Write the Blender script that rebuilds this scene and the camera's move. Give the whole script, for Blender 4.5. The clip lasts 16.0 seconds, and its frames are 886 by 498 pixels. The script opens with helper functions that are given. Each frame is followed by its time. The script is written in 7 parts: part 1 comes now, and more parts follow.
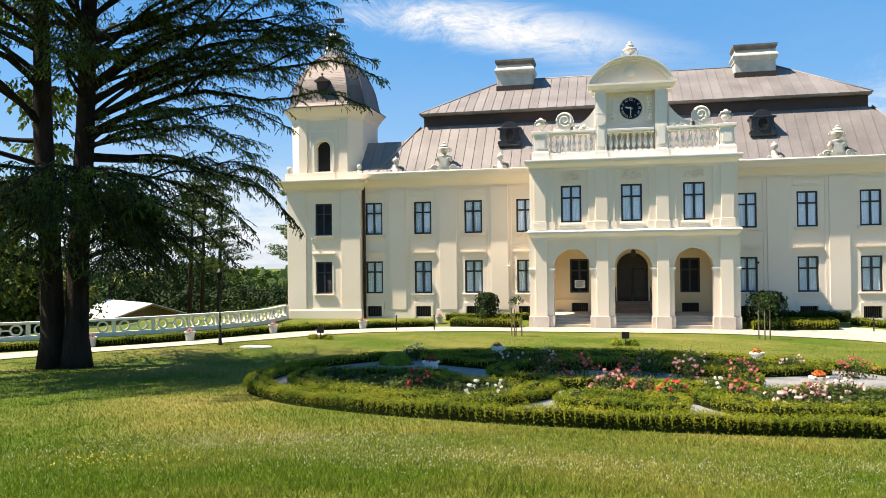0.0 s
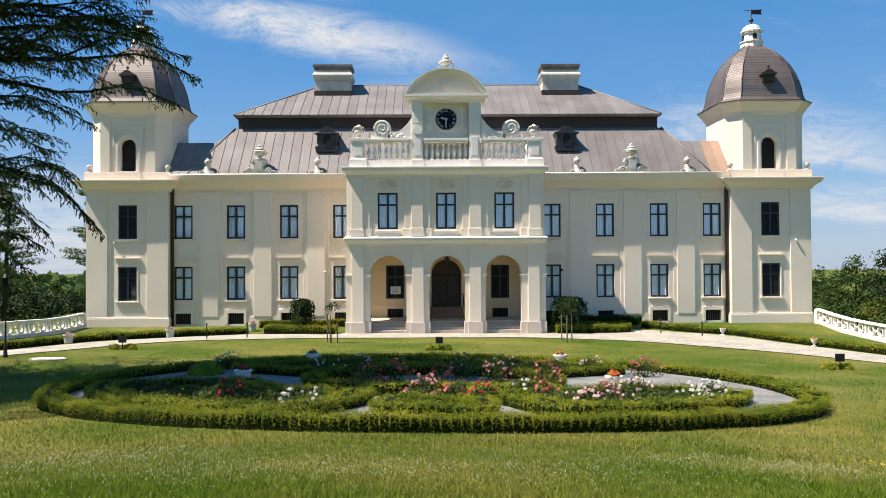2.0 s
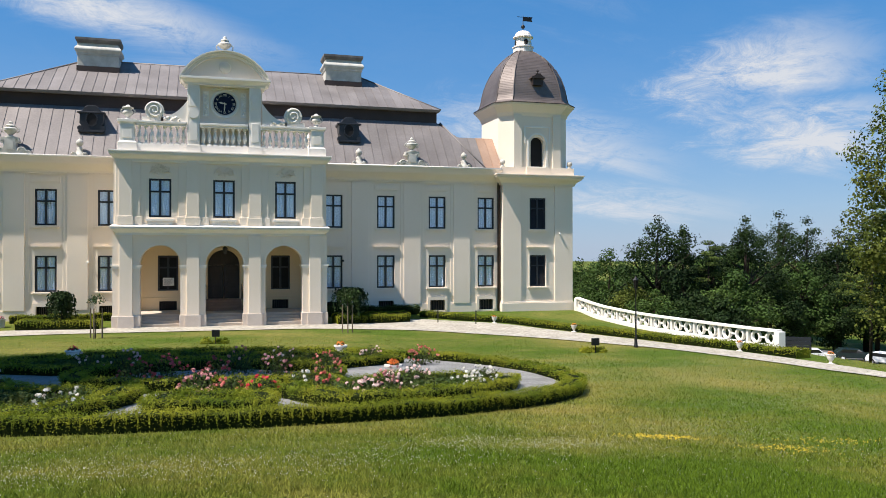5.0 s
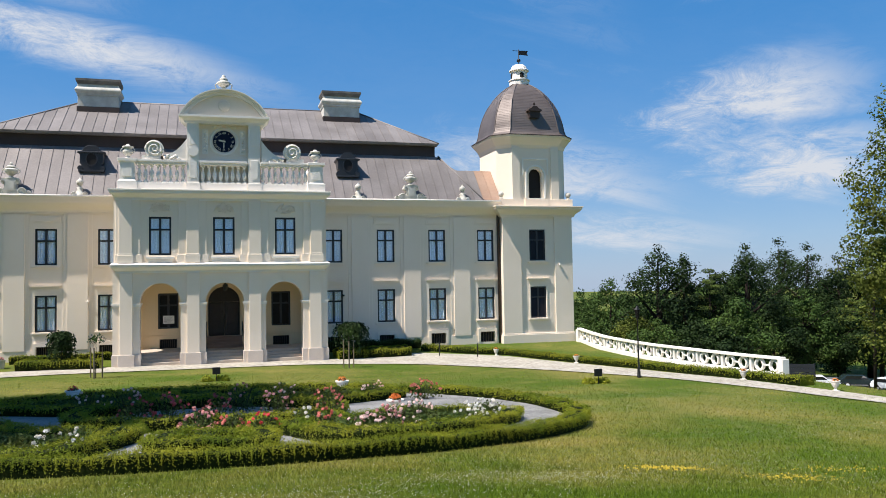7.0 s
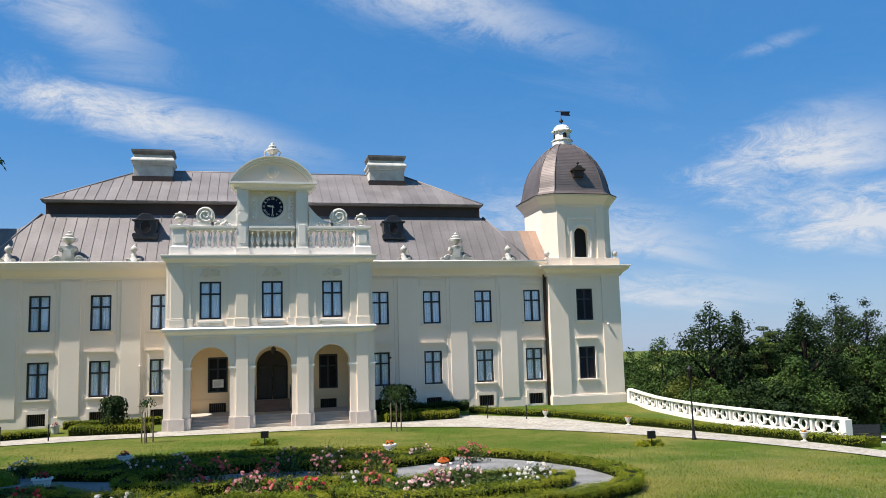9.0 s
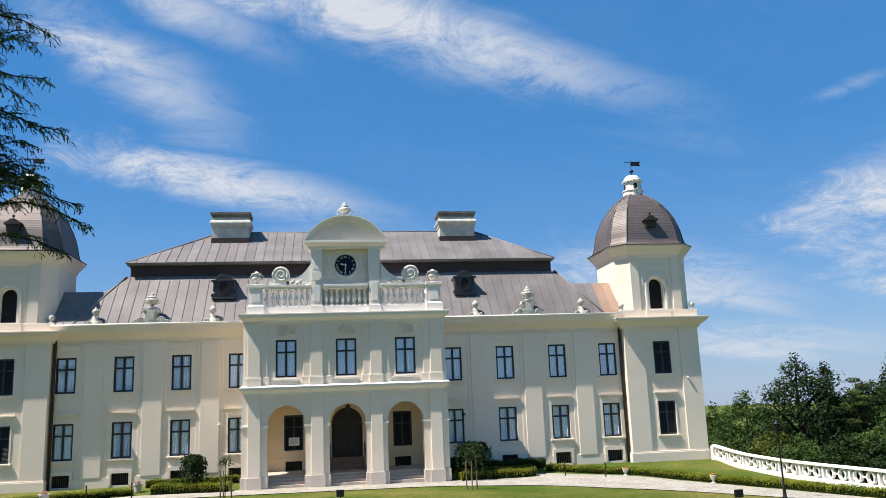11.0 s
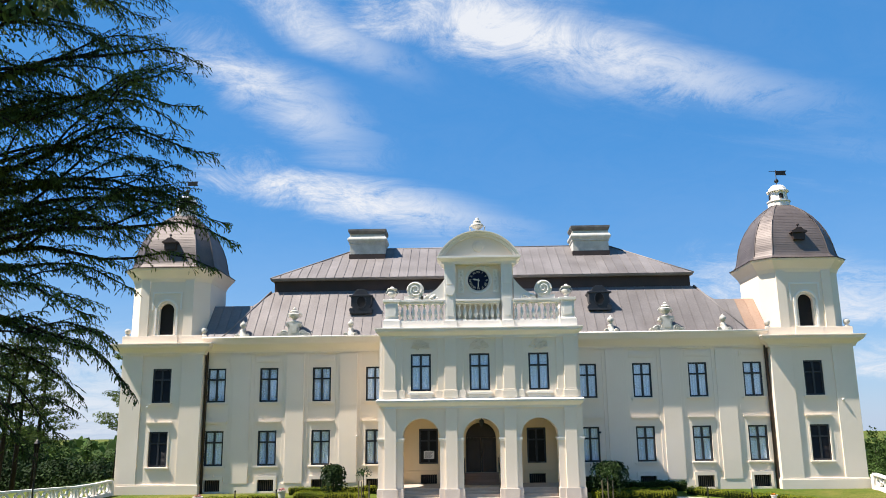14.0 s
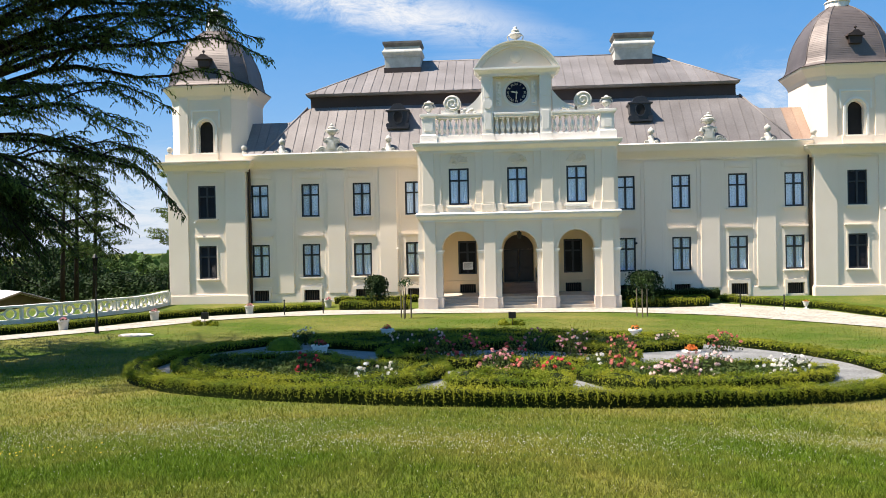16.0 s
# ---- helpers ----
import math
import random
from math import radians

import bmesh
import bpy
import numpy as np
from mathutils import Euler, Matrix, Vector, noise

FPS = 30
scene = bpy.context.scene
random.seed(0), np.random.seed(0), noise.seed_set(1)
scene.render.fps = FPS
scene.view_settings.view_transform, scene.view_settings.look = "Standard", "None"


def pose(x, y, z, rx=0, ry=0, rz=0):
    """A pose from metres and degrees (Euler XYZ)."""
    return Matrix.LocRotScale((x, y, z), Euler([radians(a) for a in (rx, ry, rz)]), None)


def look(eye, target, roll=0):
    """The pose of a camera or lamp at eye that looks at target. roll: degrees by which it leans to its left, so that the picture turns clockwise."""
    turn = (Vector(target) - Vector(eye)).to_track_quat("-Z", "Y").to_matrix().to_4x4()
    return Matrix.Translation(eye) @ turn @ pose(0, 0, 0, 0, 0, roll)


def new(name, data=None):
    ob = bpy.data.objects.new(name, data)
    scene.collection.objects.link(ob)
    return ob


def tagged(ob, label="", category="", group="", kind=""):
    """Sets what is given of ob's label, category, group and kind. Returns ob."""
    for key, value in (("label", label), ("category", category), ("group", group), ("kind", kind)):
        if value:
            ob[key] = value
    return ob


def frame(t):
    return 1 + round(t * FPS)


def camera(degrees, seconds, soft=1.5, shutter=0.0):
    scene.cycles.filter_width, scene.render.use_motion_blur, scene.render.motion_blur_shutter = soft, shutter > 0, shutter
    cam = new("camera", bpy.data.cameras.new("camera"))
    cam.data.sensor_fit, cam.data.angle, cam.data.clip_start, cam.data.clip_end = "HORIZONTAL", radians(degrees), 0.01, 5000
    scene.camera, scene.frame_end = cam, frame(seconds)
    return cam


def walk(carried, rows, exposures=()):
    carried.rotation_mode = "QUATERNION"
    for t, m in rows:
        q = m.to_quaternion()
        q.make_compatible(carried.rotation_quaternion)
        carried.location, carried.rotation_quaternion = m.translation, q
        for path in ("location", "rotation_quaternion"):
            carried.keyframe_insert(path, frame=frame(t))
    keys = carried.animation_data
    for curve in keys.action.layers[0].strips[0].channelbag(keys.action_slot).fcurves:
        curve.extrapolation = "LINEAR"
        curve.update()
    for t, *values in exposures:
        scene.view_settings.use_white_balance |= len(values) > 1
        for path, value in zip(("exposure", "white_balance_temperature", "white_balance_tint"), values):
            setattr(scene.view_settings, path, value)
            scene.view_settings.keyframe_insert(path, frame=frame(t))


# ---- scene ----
cam = camera(57.5, 16.0, soft=0.9)
# seconds, then the turn in degrees: tilt from straight down, lean, heading
ROWS = [
    (0.0, 90.69, 0.71, 12.04), (0.5, 91.14, 0.53, 7.55), (1.0, 91.27, 0.43, 3.89), (1.5, 91.22, 0.38, 1.36),
    (2.0, 91.01, 0.36, -0.92), (2.5, 90.73, 0.17, -4.00), (3.0, 90.44, -0.01, -7.83), (3.5, 90.19, -0.32, -12.04),
    (4.0, 90.05, -0.71, -14.74), (6.5, 91.82, 0.49, -16.82), (7.0, 92.65, 1.04, -16.30), (7.5, 93.83, 1.47, -15.77),
    (8.0, 95.23, 1.66, -15.14), (8.5, 96.31, 1.68, -14.18), (9.0, 97.04, 1.66, -12.99), (9.5, 98.36, 1.71, -11.43),
    (12.0, 102.09, 1.71, -4.41), (12.5, 102.59, 1.12, -2.15), (13.0, 103.19, 0.98, -0.82), (13.5, 103.37, 0.84, 0.47),
    (14.0, 102.40, 0.65, 1.46), (14.5, 99.17, 0.50, 2.46), (15.0, 96.32, 0.53, 3.09), (15.5, 92.97, 0.80, 3.65),
    (16.0, 89.33, 1.13, 4.18),
]
EYE = 1.65
walk(cam, [(t, pose(0, 0, EYE, rx, ry, rz)) for t, rx, ry, rz in ROWS],
     exposures=[(t, e, k, 12) for t, e, k in ((0.0, 1.25, 7350), (0.5, 1.19, 7250), (1.5, 0.91, 6950), (3.0, 0.79, 6600), (4.0, 0.74, 6550), (7.0, 0.70, 6450), (9.5, 0.70, 6400), (12.5, 0.76, 6450), (14.5, 1.02, 6650), (16.0, 1.05, 6780))])

# ---- sky and sun ----
SUN = Vector((-1.0, -0.245, 1.70)).normalized()
world = bpy.data.worlds.new("sky")
scene.world = world
world.use_nodes = True
wt = world.node_tree
wt.nodes.clear()


def wnode(kind, **kw):
    n = wt.nodes.new(kind)
    for k, v in kw.items():
        n.inputs[k].default_value = v
    return n


def wmath(op, a, b=None, clamp=False):
    n = wt.nodes.new("ShaderNodeMath")
    n.operation, n.use_clamp = op, clamp
    for i, v in enumerate((a, b)):
        if v is None:
            continue
        if isinstance(v, (int, float)):
            n.inputs[i].default_value = v
        else:
            wt.links.new(v, n.inputs[i])
    return n.outputs[0]


sky = wt.nodes.new("ShaderNodeTexSky")
sky.sky_type, sky.sun_disc = "NISHITA", False
sky.sun_elevation, sky.sun_rotation = math.asin(SUN.z), math.atan2(SUN.x, SUN.y)
sky.altitude, sky.air_density, sky.dust_density, sky.ozone_density = 300, 1.0, 0.0, 2.6
tc = wt.nodes.new("ShaderNodeTexCoord")
sep = wt.nodes.new("ShaderNodeSeparateXYZ")
wt.links.new(tc.outputs["Generated"], sep.inputs[0])
DX, DY, DZ = sep.outputs
# a flat layer of high cloud: where each direction meets it
up = wmath("MAXIMUM", wmath("ADD", DZ, 0.24), 0.02)
cx, cy = wmath("DIVIDE", DX, up), wmath("DIVIDE", DY, up)
comb = wt.nodes.new("ShaderNodeCombineXYZ")
wt.links.new(cx, comb.inputs[0])
wt.links.new(cy, comb.inputs[1])
turn = wt.nodes.new("ShaderNodeMapping")
turn.inputs["Rotation"].default_value = (0, 0, radians(-52))
turn.inputs["Scale"].default_value = (0.62, 1.7, 1)
wt.links.new(comb.outputs[0], turn.inputs[0])
n1 = wnode("ShaderNodeTexNoise", Scale=1.3, Detail=9.0, Roughness=0.62, Distortion=0.5)
wt.links.new(turn.outputs[0], n1.inputs["Vector"])
n2 = wnode("ShaderNodeTexNoise", Scale=6.5, Detail=10.0, Roughness=0.78, Distortion=0.8)
wt.links.new(comb.outputs[0], n2.inputs["Vector"])


def streak(x, z, dx, dz, length, width, amount):
    """A drift of cloud about the direction (x, 1, z), drawn out along (dx, dz)."""
    n = math.hypot(dx, dz)
    dx, dz = dx / n, dz / n
    u, v = wmath("SUBTRACT", wmath("DIVIDE", DX, wmath("MAXIMUM", DY, 0.05)), x), wmath("SUBTRACT", wmath("DIVIDE", DZ, wmath("MAXIMUM", DY, 0.05)), z)
    a = wmath("ADD", wmath("MULTIPLY", u, dx / length), wmath("MULTIPLY", v, dz / length))
    b = wmath("ADD", wmath("MULTIPLY", u, -dz / width), wmath("MULTIPLY", v, dx / width))
    a = wmath("ADD", a, wmath("MULTIPLY", wmath("SUBTRACT", n2.outputs[0], 0.5), 1.1))
    b = wmath("ADD", b, wmath("MULTIPLY", wmath("SUBTRACT", n1.outputs[0], 0.5), 2.6))
    r = wmath("ADD", wmath("MULTIPLY", a, a), wmath("MULTIPLY", b, b))
    soft = wmath("SUBTRACT", 1.0, r, True)
    return wmath("MULTIPLY", wmath("MULTIPLY", soft, soft), amount)


drifts = [streak(0.15, 0.50, 0.75, -0.29, 0.50, 0.105, 1.25), streak(-0.25, 0.445, 0.8, -0.45, 0.22, 0.065, 0.95), streak(-0.19, 0.54, 0.8, -0.5, 0.22, 0.05, 0.85),
          streak(-0.11, 0.282, 0.9, -0.22, 0.28, 0.055, 1.3), streak(0.79, 0.275, 0.9, 0.26, 0.25, 0.085, 1.45),
          streak(0.90, 0.175, 1.0, 0.06, 0.28, 0.075, 1.5), streak(0.46, 0.145, 1.0, -0.12, 0.24, 0.06, 1.1), streak(0.56, 0.07, 1.0, 0.0, 0.25, 0.03, 0.9),
          streak(-0.55, 0.05, 1.0, 0.0, 0.5, 0.12, 0.9), streak(0.75, 0.43, 0.8, 0.30, 0.10, 0.016, 0.5)]
acc = drifts[0]
for d in drifts[1:]:
    acc = wmath("MAXIMUM", acc, d)
tex = wmath("MULTIPLY", wmath("SUBTRACT", wmath("ADD", wmath("MULTIPLY", n1.outputs[0], 0.55), wmath("MULTIPLY", n2.outputs[0], 0.60)), 0.475), 4.8, True)
cover = wmath("MULTIPLY", acc, wmath("ADD", wmath("MULTIPLY", tex, 0.90), 0.10), True)
cover = wmath("MULTIPLY", wmath("ADD", cover, wmath("MULTIPLY", tex, 0.025)), 0.95, True)
mixc = wt.nodes.new("ShaderNodeMix")
mixc.data_type = "RGBA"
wt.links.new(cover, mixc.inputs[0])
hs = wt.nodes.new("ShaderNodeHueSaturation")
hs.inputs["Saturation"].default_value, hs.inputs["Value"].default_value = 1.40, 1.0
wt.links.new(sky.outputs[0], hs.inputs["Color"])
# pale haze low over the horizon
haze = wt.nodes.new("ShaderNodeMix")
haze.data_type = "RGBA"
low = wmath("MULTIPLY", wmath("SUBTRACT", 1.0, wmath("DIVIDE", wmath("MAXIMUM", DZ, 0.0), 0.34), True), 0.82)
wt.links.new(wmath("MULTIPLY", low, low), haze.inputs[0])
veil = wt.nodes.new("ShaderNodeMix")
veil.data_type = "RGBA"
veil.inputs[0].default_value, veil.inputs[7].default_value = 0.42, (1.2, 4.3, 9.6, 1)
wt.links.new(hs.outputs[0], veil.inputs[6])
wt.links.new(veil.outputs[2], haze.inputs[6])
haze.inputs[7].default_value = (3.9, 5.2, 7.2, 1)
wt.links.new(haze.outputs[2], mixc.inputs[6])
mixc.inputs[7].default_value = (7.4, 7.8, 8.3, 1)
bg = wnode("ShaderNodeBackground", Strength=0.058)
wt.links.new(mixc.outputs[2], bg.inputs[0])
wo = wt.nodes.new("ShaderNodeOutputWorld")
wt.links.new(bg.outputs[0], wo.inputs[0])

sun = new("sun", bpy.data.lights.new("sun", "SUN"))
sun.data.energy, sun.data.angle, sun.data.color = 5.0, radians(0.53), (1.0, 0.95, 0.87)
sun.matrix_world = look(SUN * 100, (0, 0, 0))


# ---- materials ----
def mat(name, c1, c2, big=0.6, fine=40.0, rough=0.8, metal=0.0, bump=0.15, amount=0.10, spec=0.5, rand=0.0, stretch=(1, 1, 1), trans=0.0, island=0.0, dist=0.02):
    """Two colours mixed by a large noise, a fine noise in value and relief, and a change from piece to piece."""
    m = bpy.data.materials.new(name)
    m.use_nodes = True
    nt = m.node_tree
    p = nt.nodes["Principled BSDF"]
    co = nt.nodes.new("ShaderNodeTexCoord")
    mp = nt.nodes.new("ShaderNodeMapping")
    mp.inputs["Scale"].default_value = stretch
    nt.links.new(co.outputs["Object"], mp.inputs[0])
    a, b = nt.nodes.new("ShaderNodeTexNoise"), nt.nodes.new("ShaderNodeTexNoise")
    a.inputs["Scale"].default_value, a.inputs["Detail"].default_value = big, 5
    b.inputs["Scale"].default_value, b.inputs["Detail"].default_value = fine, 4
    for n in (a, b):
        nt.links.new(mp.outputs[0], n.inputs["Vector"])
    rmp = nt.nodes.new("ShaderNodeValToRGB")
    rmp.color_ramp.elements[0].position, rmp.color_ramp.elements[1].position = 0.33, 0.67
    rmp.color_ramp.elements[0].color, rmp.color_ramp.elements[1].color = (*c1, 1), (*c2, 1)
    nt.links.new(a.outputs[0], rmp.inputs[0])
    hsv = nt.nodes.new("ShaderNodeHueSaturation")
    nt.links.new(rmp.outputs[0], hsv.inputs["Color"])
    mr = nt.nodes.new("ShaderNodeMapRange")
    mr.inputs["From Min"].default_value, mr.inputs["From Max"].default_value = 0.25, 0.75
    mr.inputs["To Min"].default_value, mr.inputs["To Max"].default_value = 1 - amount, 1 + amount
    nt.links.new(b.outputs[0], mr.inputs["Value"])
    value = mr.outputs[0]
    for source, k in (("rand", rand), ("island", island)):
        if not k:
            continue
        o = nt.nodes.new("ShaderNodeObjectInfo" if source == "rand" else "ShaderNodeNewGeometry")
        r2 = nt.nodes.new("ShaderNodeMapRange")
        r2.inputs["To Min"].default_value, r2.inputs["To Max"].default_value = 1 - k, 1 + k
        nt.links.new(o.outputs["Random" if source == "rand" else "Random Per Island"], r2.inputs["Value"])
        mu = nt.nodes.new("ShaderNodeMath")
        mu.operation = "MULTIPLY"
        nt.links.new(value, mu.inputs[0])
        nt.links.new(r2.outputs[0], mu.inputs[1])
        value = mu.outputs[0]
    nt.links.new(value, hsv.inputs["Value"])
    nt.links.new(hsv.outputs[0], p.inputs["Base Color"])
    p.inputs["Roughness"].default_value, p.inputs["Metallic"].default_value = rough, metal
    p.inputs["Specular IOR Level"].default_value = spec
    if bump:
        bp = nt.nodes.new("ShaderNodeBump")
        bp.inputs["Strength"].default_value, bp.inputs["Distance"].default_value = bump, dist
        nt.links.new(b.outputs[0], bp.inputs["Height"])
        nt.links.new(bp.outputs[0], p.inputs["Normal"])
    if trans:
        t = nt.nodes.new("ShaderNodeBsdfTranslucent")
        mx = nt.nodes.new("ShaderNodeMixShader")
        mx.inputs[0].default_value = trans
        nt.links.new(hsv.outputs[0], t.inputs[0])
        nt.links.new(p.outputs[0], mx.inputs[1])
        nt.links.new(t.outputs[0], mx.inputs[2])
        nt.links.new(mx.outputs[0], nt.nodes["Material Output"].inputs[0])
    return m


def glass(name, tint):
    """A thin pane: clear straight through, with a faint mirror gloss."""
    m = bpy.data.materials.new(name)
    m.use_nodes = True
    nt = m.node_tree
    nt.nodes.remove(nt.nodes["Principled BSDF"])
    t, g, mx = (nt.nodes.new(k) for k in ("ShaderNodeBsdfTransparent", "ShaderNodeBsdfGlossy", "ShaderNodeMixShader"))
    t.inputs[0].default_value, g.inputs["Roughness"].default_value, mx.inputs[0].default_value = (*tint, 1), 0.02, 0.09
    nt.links.new(t.outputs[0], mx.inputs[1])
    nt.links.new(g.outputs[0], mx.inputs[2])
    nt.links.new(mx.outputs[0], nt.nodes["Material Output"].inputs[0])
    return m


PLASTER = mat("cream_plaster", (0.80, 0.682, 0.548), (0.835, 0.722, 0.592), 0.35, 55, 0.9, bump=0.10, amount=0.03)
PLASTER_IN = mat("ochre_plaster", (0.80, 0.632, 0.395), (0.83, 0.667, 0.43), 0.5, 55, 0.9, bump=0.10, amount=0.03)
TRIM = mat("white_stucco", (0.785, 0.722, 0.640), (0.82, 0.764, 0.692), 0.8, 50, 0.85, bump=0.12, amount=0.04)
STONE = mat("pale_stone", (0.59, 0.50, 0.42), (0.65, 0.56, 0.475), 1.2, 45, 0.85, bump=0.25, amount=0.08)
CAPSTONE = mat("sooty_cap_slab", (0.10, 0.09, 0.08), (0.19, 0.17, 0.15), 1.5, 20, 0.9, bump=0.3, amount=0.2)
FINIAL = mat("weathered_white_stone", (0.46, 0.43, 0.37), (0.62, 0.59, 0.525), 2.2, 30, 0.85, bump=0.2, amount=0.10)
STEP = mat("worn_step_stone", (0.437, 0.3515, 0.2755), (0.513, 0.4275, 0.342), 1.5, 45, 0.85, bump=0.25, amount=0.08)
COPPER = mat("browned_copper", (0.176, 0.156, 0.147), (0.240, 0.216, 0.205), 0.5, 9, 0.66, 0.30, bump=0.05, amount=0.10, rand=0.10, spec=0.2)
COPPER_WARM = mat("newer_copper", (0.34, 0.215, 0.15), (0.41, 0.28, 0.205), 0.5, 9, 0.66, 0.25, bump=0.05, amount=0.10, rand=0.12, spec=0.2)
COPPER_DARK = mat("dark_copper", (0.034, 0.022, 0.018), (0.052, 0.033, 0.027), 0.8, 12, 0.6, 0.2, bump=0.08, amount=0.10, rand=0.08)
DOMECOP = mat("dome_copper", (0.102, 0.080, 0.071), (0.158, 0.130, 0.117), 0.45, 10, 0.55, 0.35, bump=0.05, amount=0.08, rand=0.10)
WOODDARK = mat("dark_brown_wood", (0.018, 0.012, 0.010), (0.032, 0.022, 0.018), 2, 30, 0.5, bump=0.2, amount=0.15, stretch=(6, 6, 1))
FRAME = mat("black_window_paint", (0.015, 0.016, 0.020), (0.022, 0.023, 0.028), 3, 30, 0.45, bump=0.05)
IRON = mat("black_iron", (0.012, 0.012, 0.012), (0.022, 0.021, 0.020), 3, 40, 0.5, 0.4, bump=0.1)
PANE = glass("window_glass", (0.92, 0.96, 1.0))
# opaque pane: the unlit inside and a muted reflection put into its near-black colour
PANE_DULL = mat("unlit_dark_glass", (0.010, 0.009, 0.009), (0.016, 0.014, 0.014), 2, 20, 0.25, bump=0, spec=0.12)
GRATE = mat("brown_grate", (0.10, 0.075, 0.055), (0.15, 0.115, 0.085), 3, 30, 0.8)
DOORSTEP = mat("red_brown_step_stone", (0.24, 0.150, 0.105), (0.31, 0.20, 0.145), 1.5, 45, 0.85, bump=0.25, amount=0.08)
CURTAIN = mat("white_curtain", (0.80, 0.84, 0.90), (0.88, 0.90, 0.93), 1.5, 16, 0.9, bump=0.1, amount=0.08, stretch=(6, 1, 0.3))
# near-black for sheets behind openings: the dark of unlit interiors as a colour
INSIDE_SHADE = mat("unlit_inside", (0.006, 0.005, 0.005), (0.010, 0.008, 0.008), 2, 12, 0.9, bump=0)
LOUVRE = mat("dark_louvre", (0.012, 0.008, 0.007), (0.018, 0.012, 0.010), 2, 30, 0.6)
CLOCKFACE = mat("navy_clock_face", (0.007, 0.011, 0.030), (0.011, 0.016, 0.042), 3, 30, 0.8, bump=0, spec=0.1)
GILT = mat("pale_gilt", (0.62, 0.58, 0.48), (0.68, 0.64, 0.52), 3, 30, 0.5, bump=0)
PAPER = mat("white_paper", (0.72, 0.72, 0.70), (0.78, 0.78, 0.76), 3, 30, 0.7, bump=0)
INK = mat("grey_print", (0.25, 0.25, 0.26), (0.3, 0.3, 0.3), 3, 30, 0.7, bump=0)


# ---- mesh helpers ----
class Shape:
    """Vertices and faces that grow into one mesh."""

    def __init__(self):
        self.v, self.f = [], []

    def add(self, vs, fs):
        n = len(self.v)
        self.v += [tuple(p) for p in vs]
        self.f += [tuple(i + n for i in f) for f in fs]
        return self

    def box(self, x0, x1, y0, y1, z0, z1):
        return self.add([(x0, y0, z0), (x1, y0, z0), (x1, y1, z0), (x0, y1, z0), (x0, y0, z1), (x1, y0, z1), (x1, y1, z1), (x0, y1, z1)],
                        [(3, 2, 1, 0), (4, 5, 6, 7), (0, 1, 5, 4), (1, 2, 6, 5), (2, 3, 7, 6), (3, 0, 4, 7)])

    def prism(self, poly, y0, y1):
        """A polygon in x and z, given anticlockwise as seen from the front, from y0 back to y1."""
        n = len(poly)
        return self.add([(x, y0, z) for x, z in poly] + [(x, y1, z) for x, z in poly],
                        [tuple(range(n)), tuple(reversed(range(n, 2 * n)))] + [(j, i, i + n, j + n) for i, j in ((i, (i + 1) % n) for i in range(n))])

    def lathe(self, profile, x, y, z, n=12, phase=0.0):
        """Rings of (radius, height) about an upright axis."""
        vs, fs = [], []
        for r, h in profile:
            vs += [(x + r * math.cos(phase + 2 * math.pi * k / n), y + r * math.sin(phase + 2 * math.pi * k / n), z + h) for k in range(n)]
        for i in range(len(profile) - 1):
            for k in range(n):
                l = (k + 1) % n
                fs.append((i * n + k, i * n + l, (i + 1) * n + l, (i + 1) * n + k))
        fs += [tuple(reversed(range(n))), tuple(range((len(profile) - 1) * n, len(profile) * n))]
        return self.add(vs, fs)

    def rings(self, loops, closed=True):
        """Skin over loops of equal count, one above the other."""
        n = len(loops[0])
        vs = [p for l in loops for p in l]
        fs = [(i * n + k, i * n + (k + 1) % n, (i + 1) * n + (k + 1) % n, (i + 1) * n + k) for i in range(len(loops) - 1) for k in range(n)]
        if closed:
            fs += [tuple(reversed(range(n))), tuple(range((len(loops) - 1) * n, len(loops) * n))]
        return self.add(vs, fs)

    def tube(self, pts, radii, n=8):
        pts = [Vector(p) for p in pts]
        loops = []
        for i, p in enumerate(pts):
            d = (pts[min(i + 1, len(pts) - 1)] - pts[max(i - 1, 0)]).normalized()
            a = d.cross(Vector((0.3, 0.95, 0.1)) if abs(d.z) > 0.8 else Vector((0, 0, 1))).normalized()
            b = d.cross(a)
            loops.append([p + radii[i] * (a * math.cos(2 * math.pi * k / n) + b * math.sin(2 * math.pi * k / n)) for k in range(n)])
        return self.rings(loops)

    def mesh(self, name, material, smooth=False):
        me = bpy.data.meshes.new(name)
        me.from_pydata(self.v, [], self.f)
        me.materials.append(material)
        if smooth:
            me.polygons.foreach_set("use_smooth", [True] * len(me.polygons))
        me.update()
        return me


def place(name, me, parent=None, loc=(0, 0, 0), rz=0.0, label=""):
    ob = new(name, me)
    ob.location, ob.rotation_euler = loc, (0, 0, rz)
    if parent:
        ob.parent = parent
    return tagged(ob, label) if label else ob


def part(name, shape, material, parent=None, label="", smooth=False, bevel=0.0):
    ob = place(name, shape.mesh(name, material, smooth), parent, label=label)
    if bevel:
        b = ob.modifiers.new("bevel", "BEVEL")
        b.width, b.segments, b.limit_method = bevel, 2, "ANGLE"
    return ob


def thing(name, label, category, group="", loc=(0, 0, 0), rz=0.0, kind=""):
    ob = new(name)
    ob.location, ob.rotation_euler, ob.empty_display_size = loc, (0, 0, rz), 0.2
    return tagged(ob, label, category, group, kind)


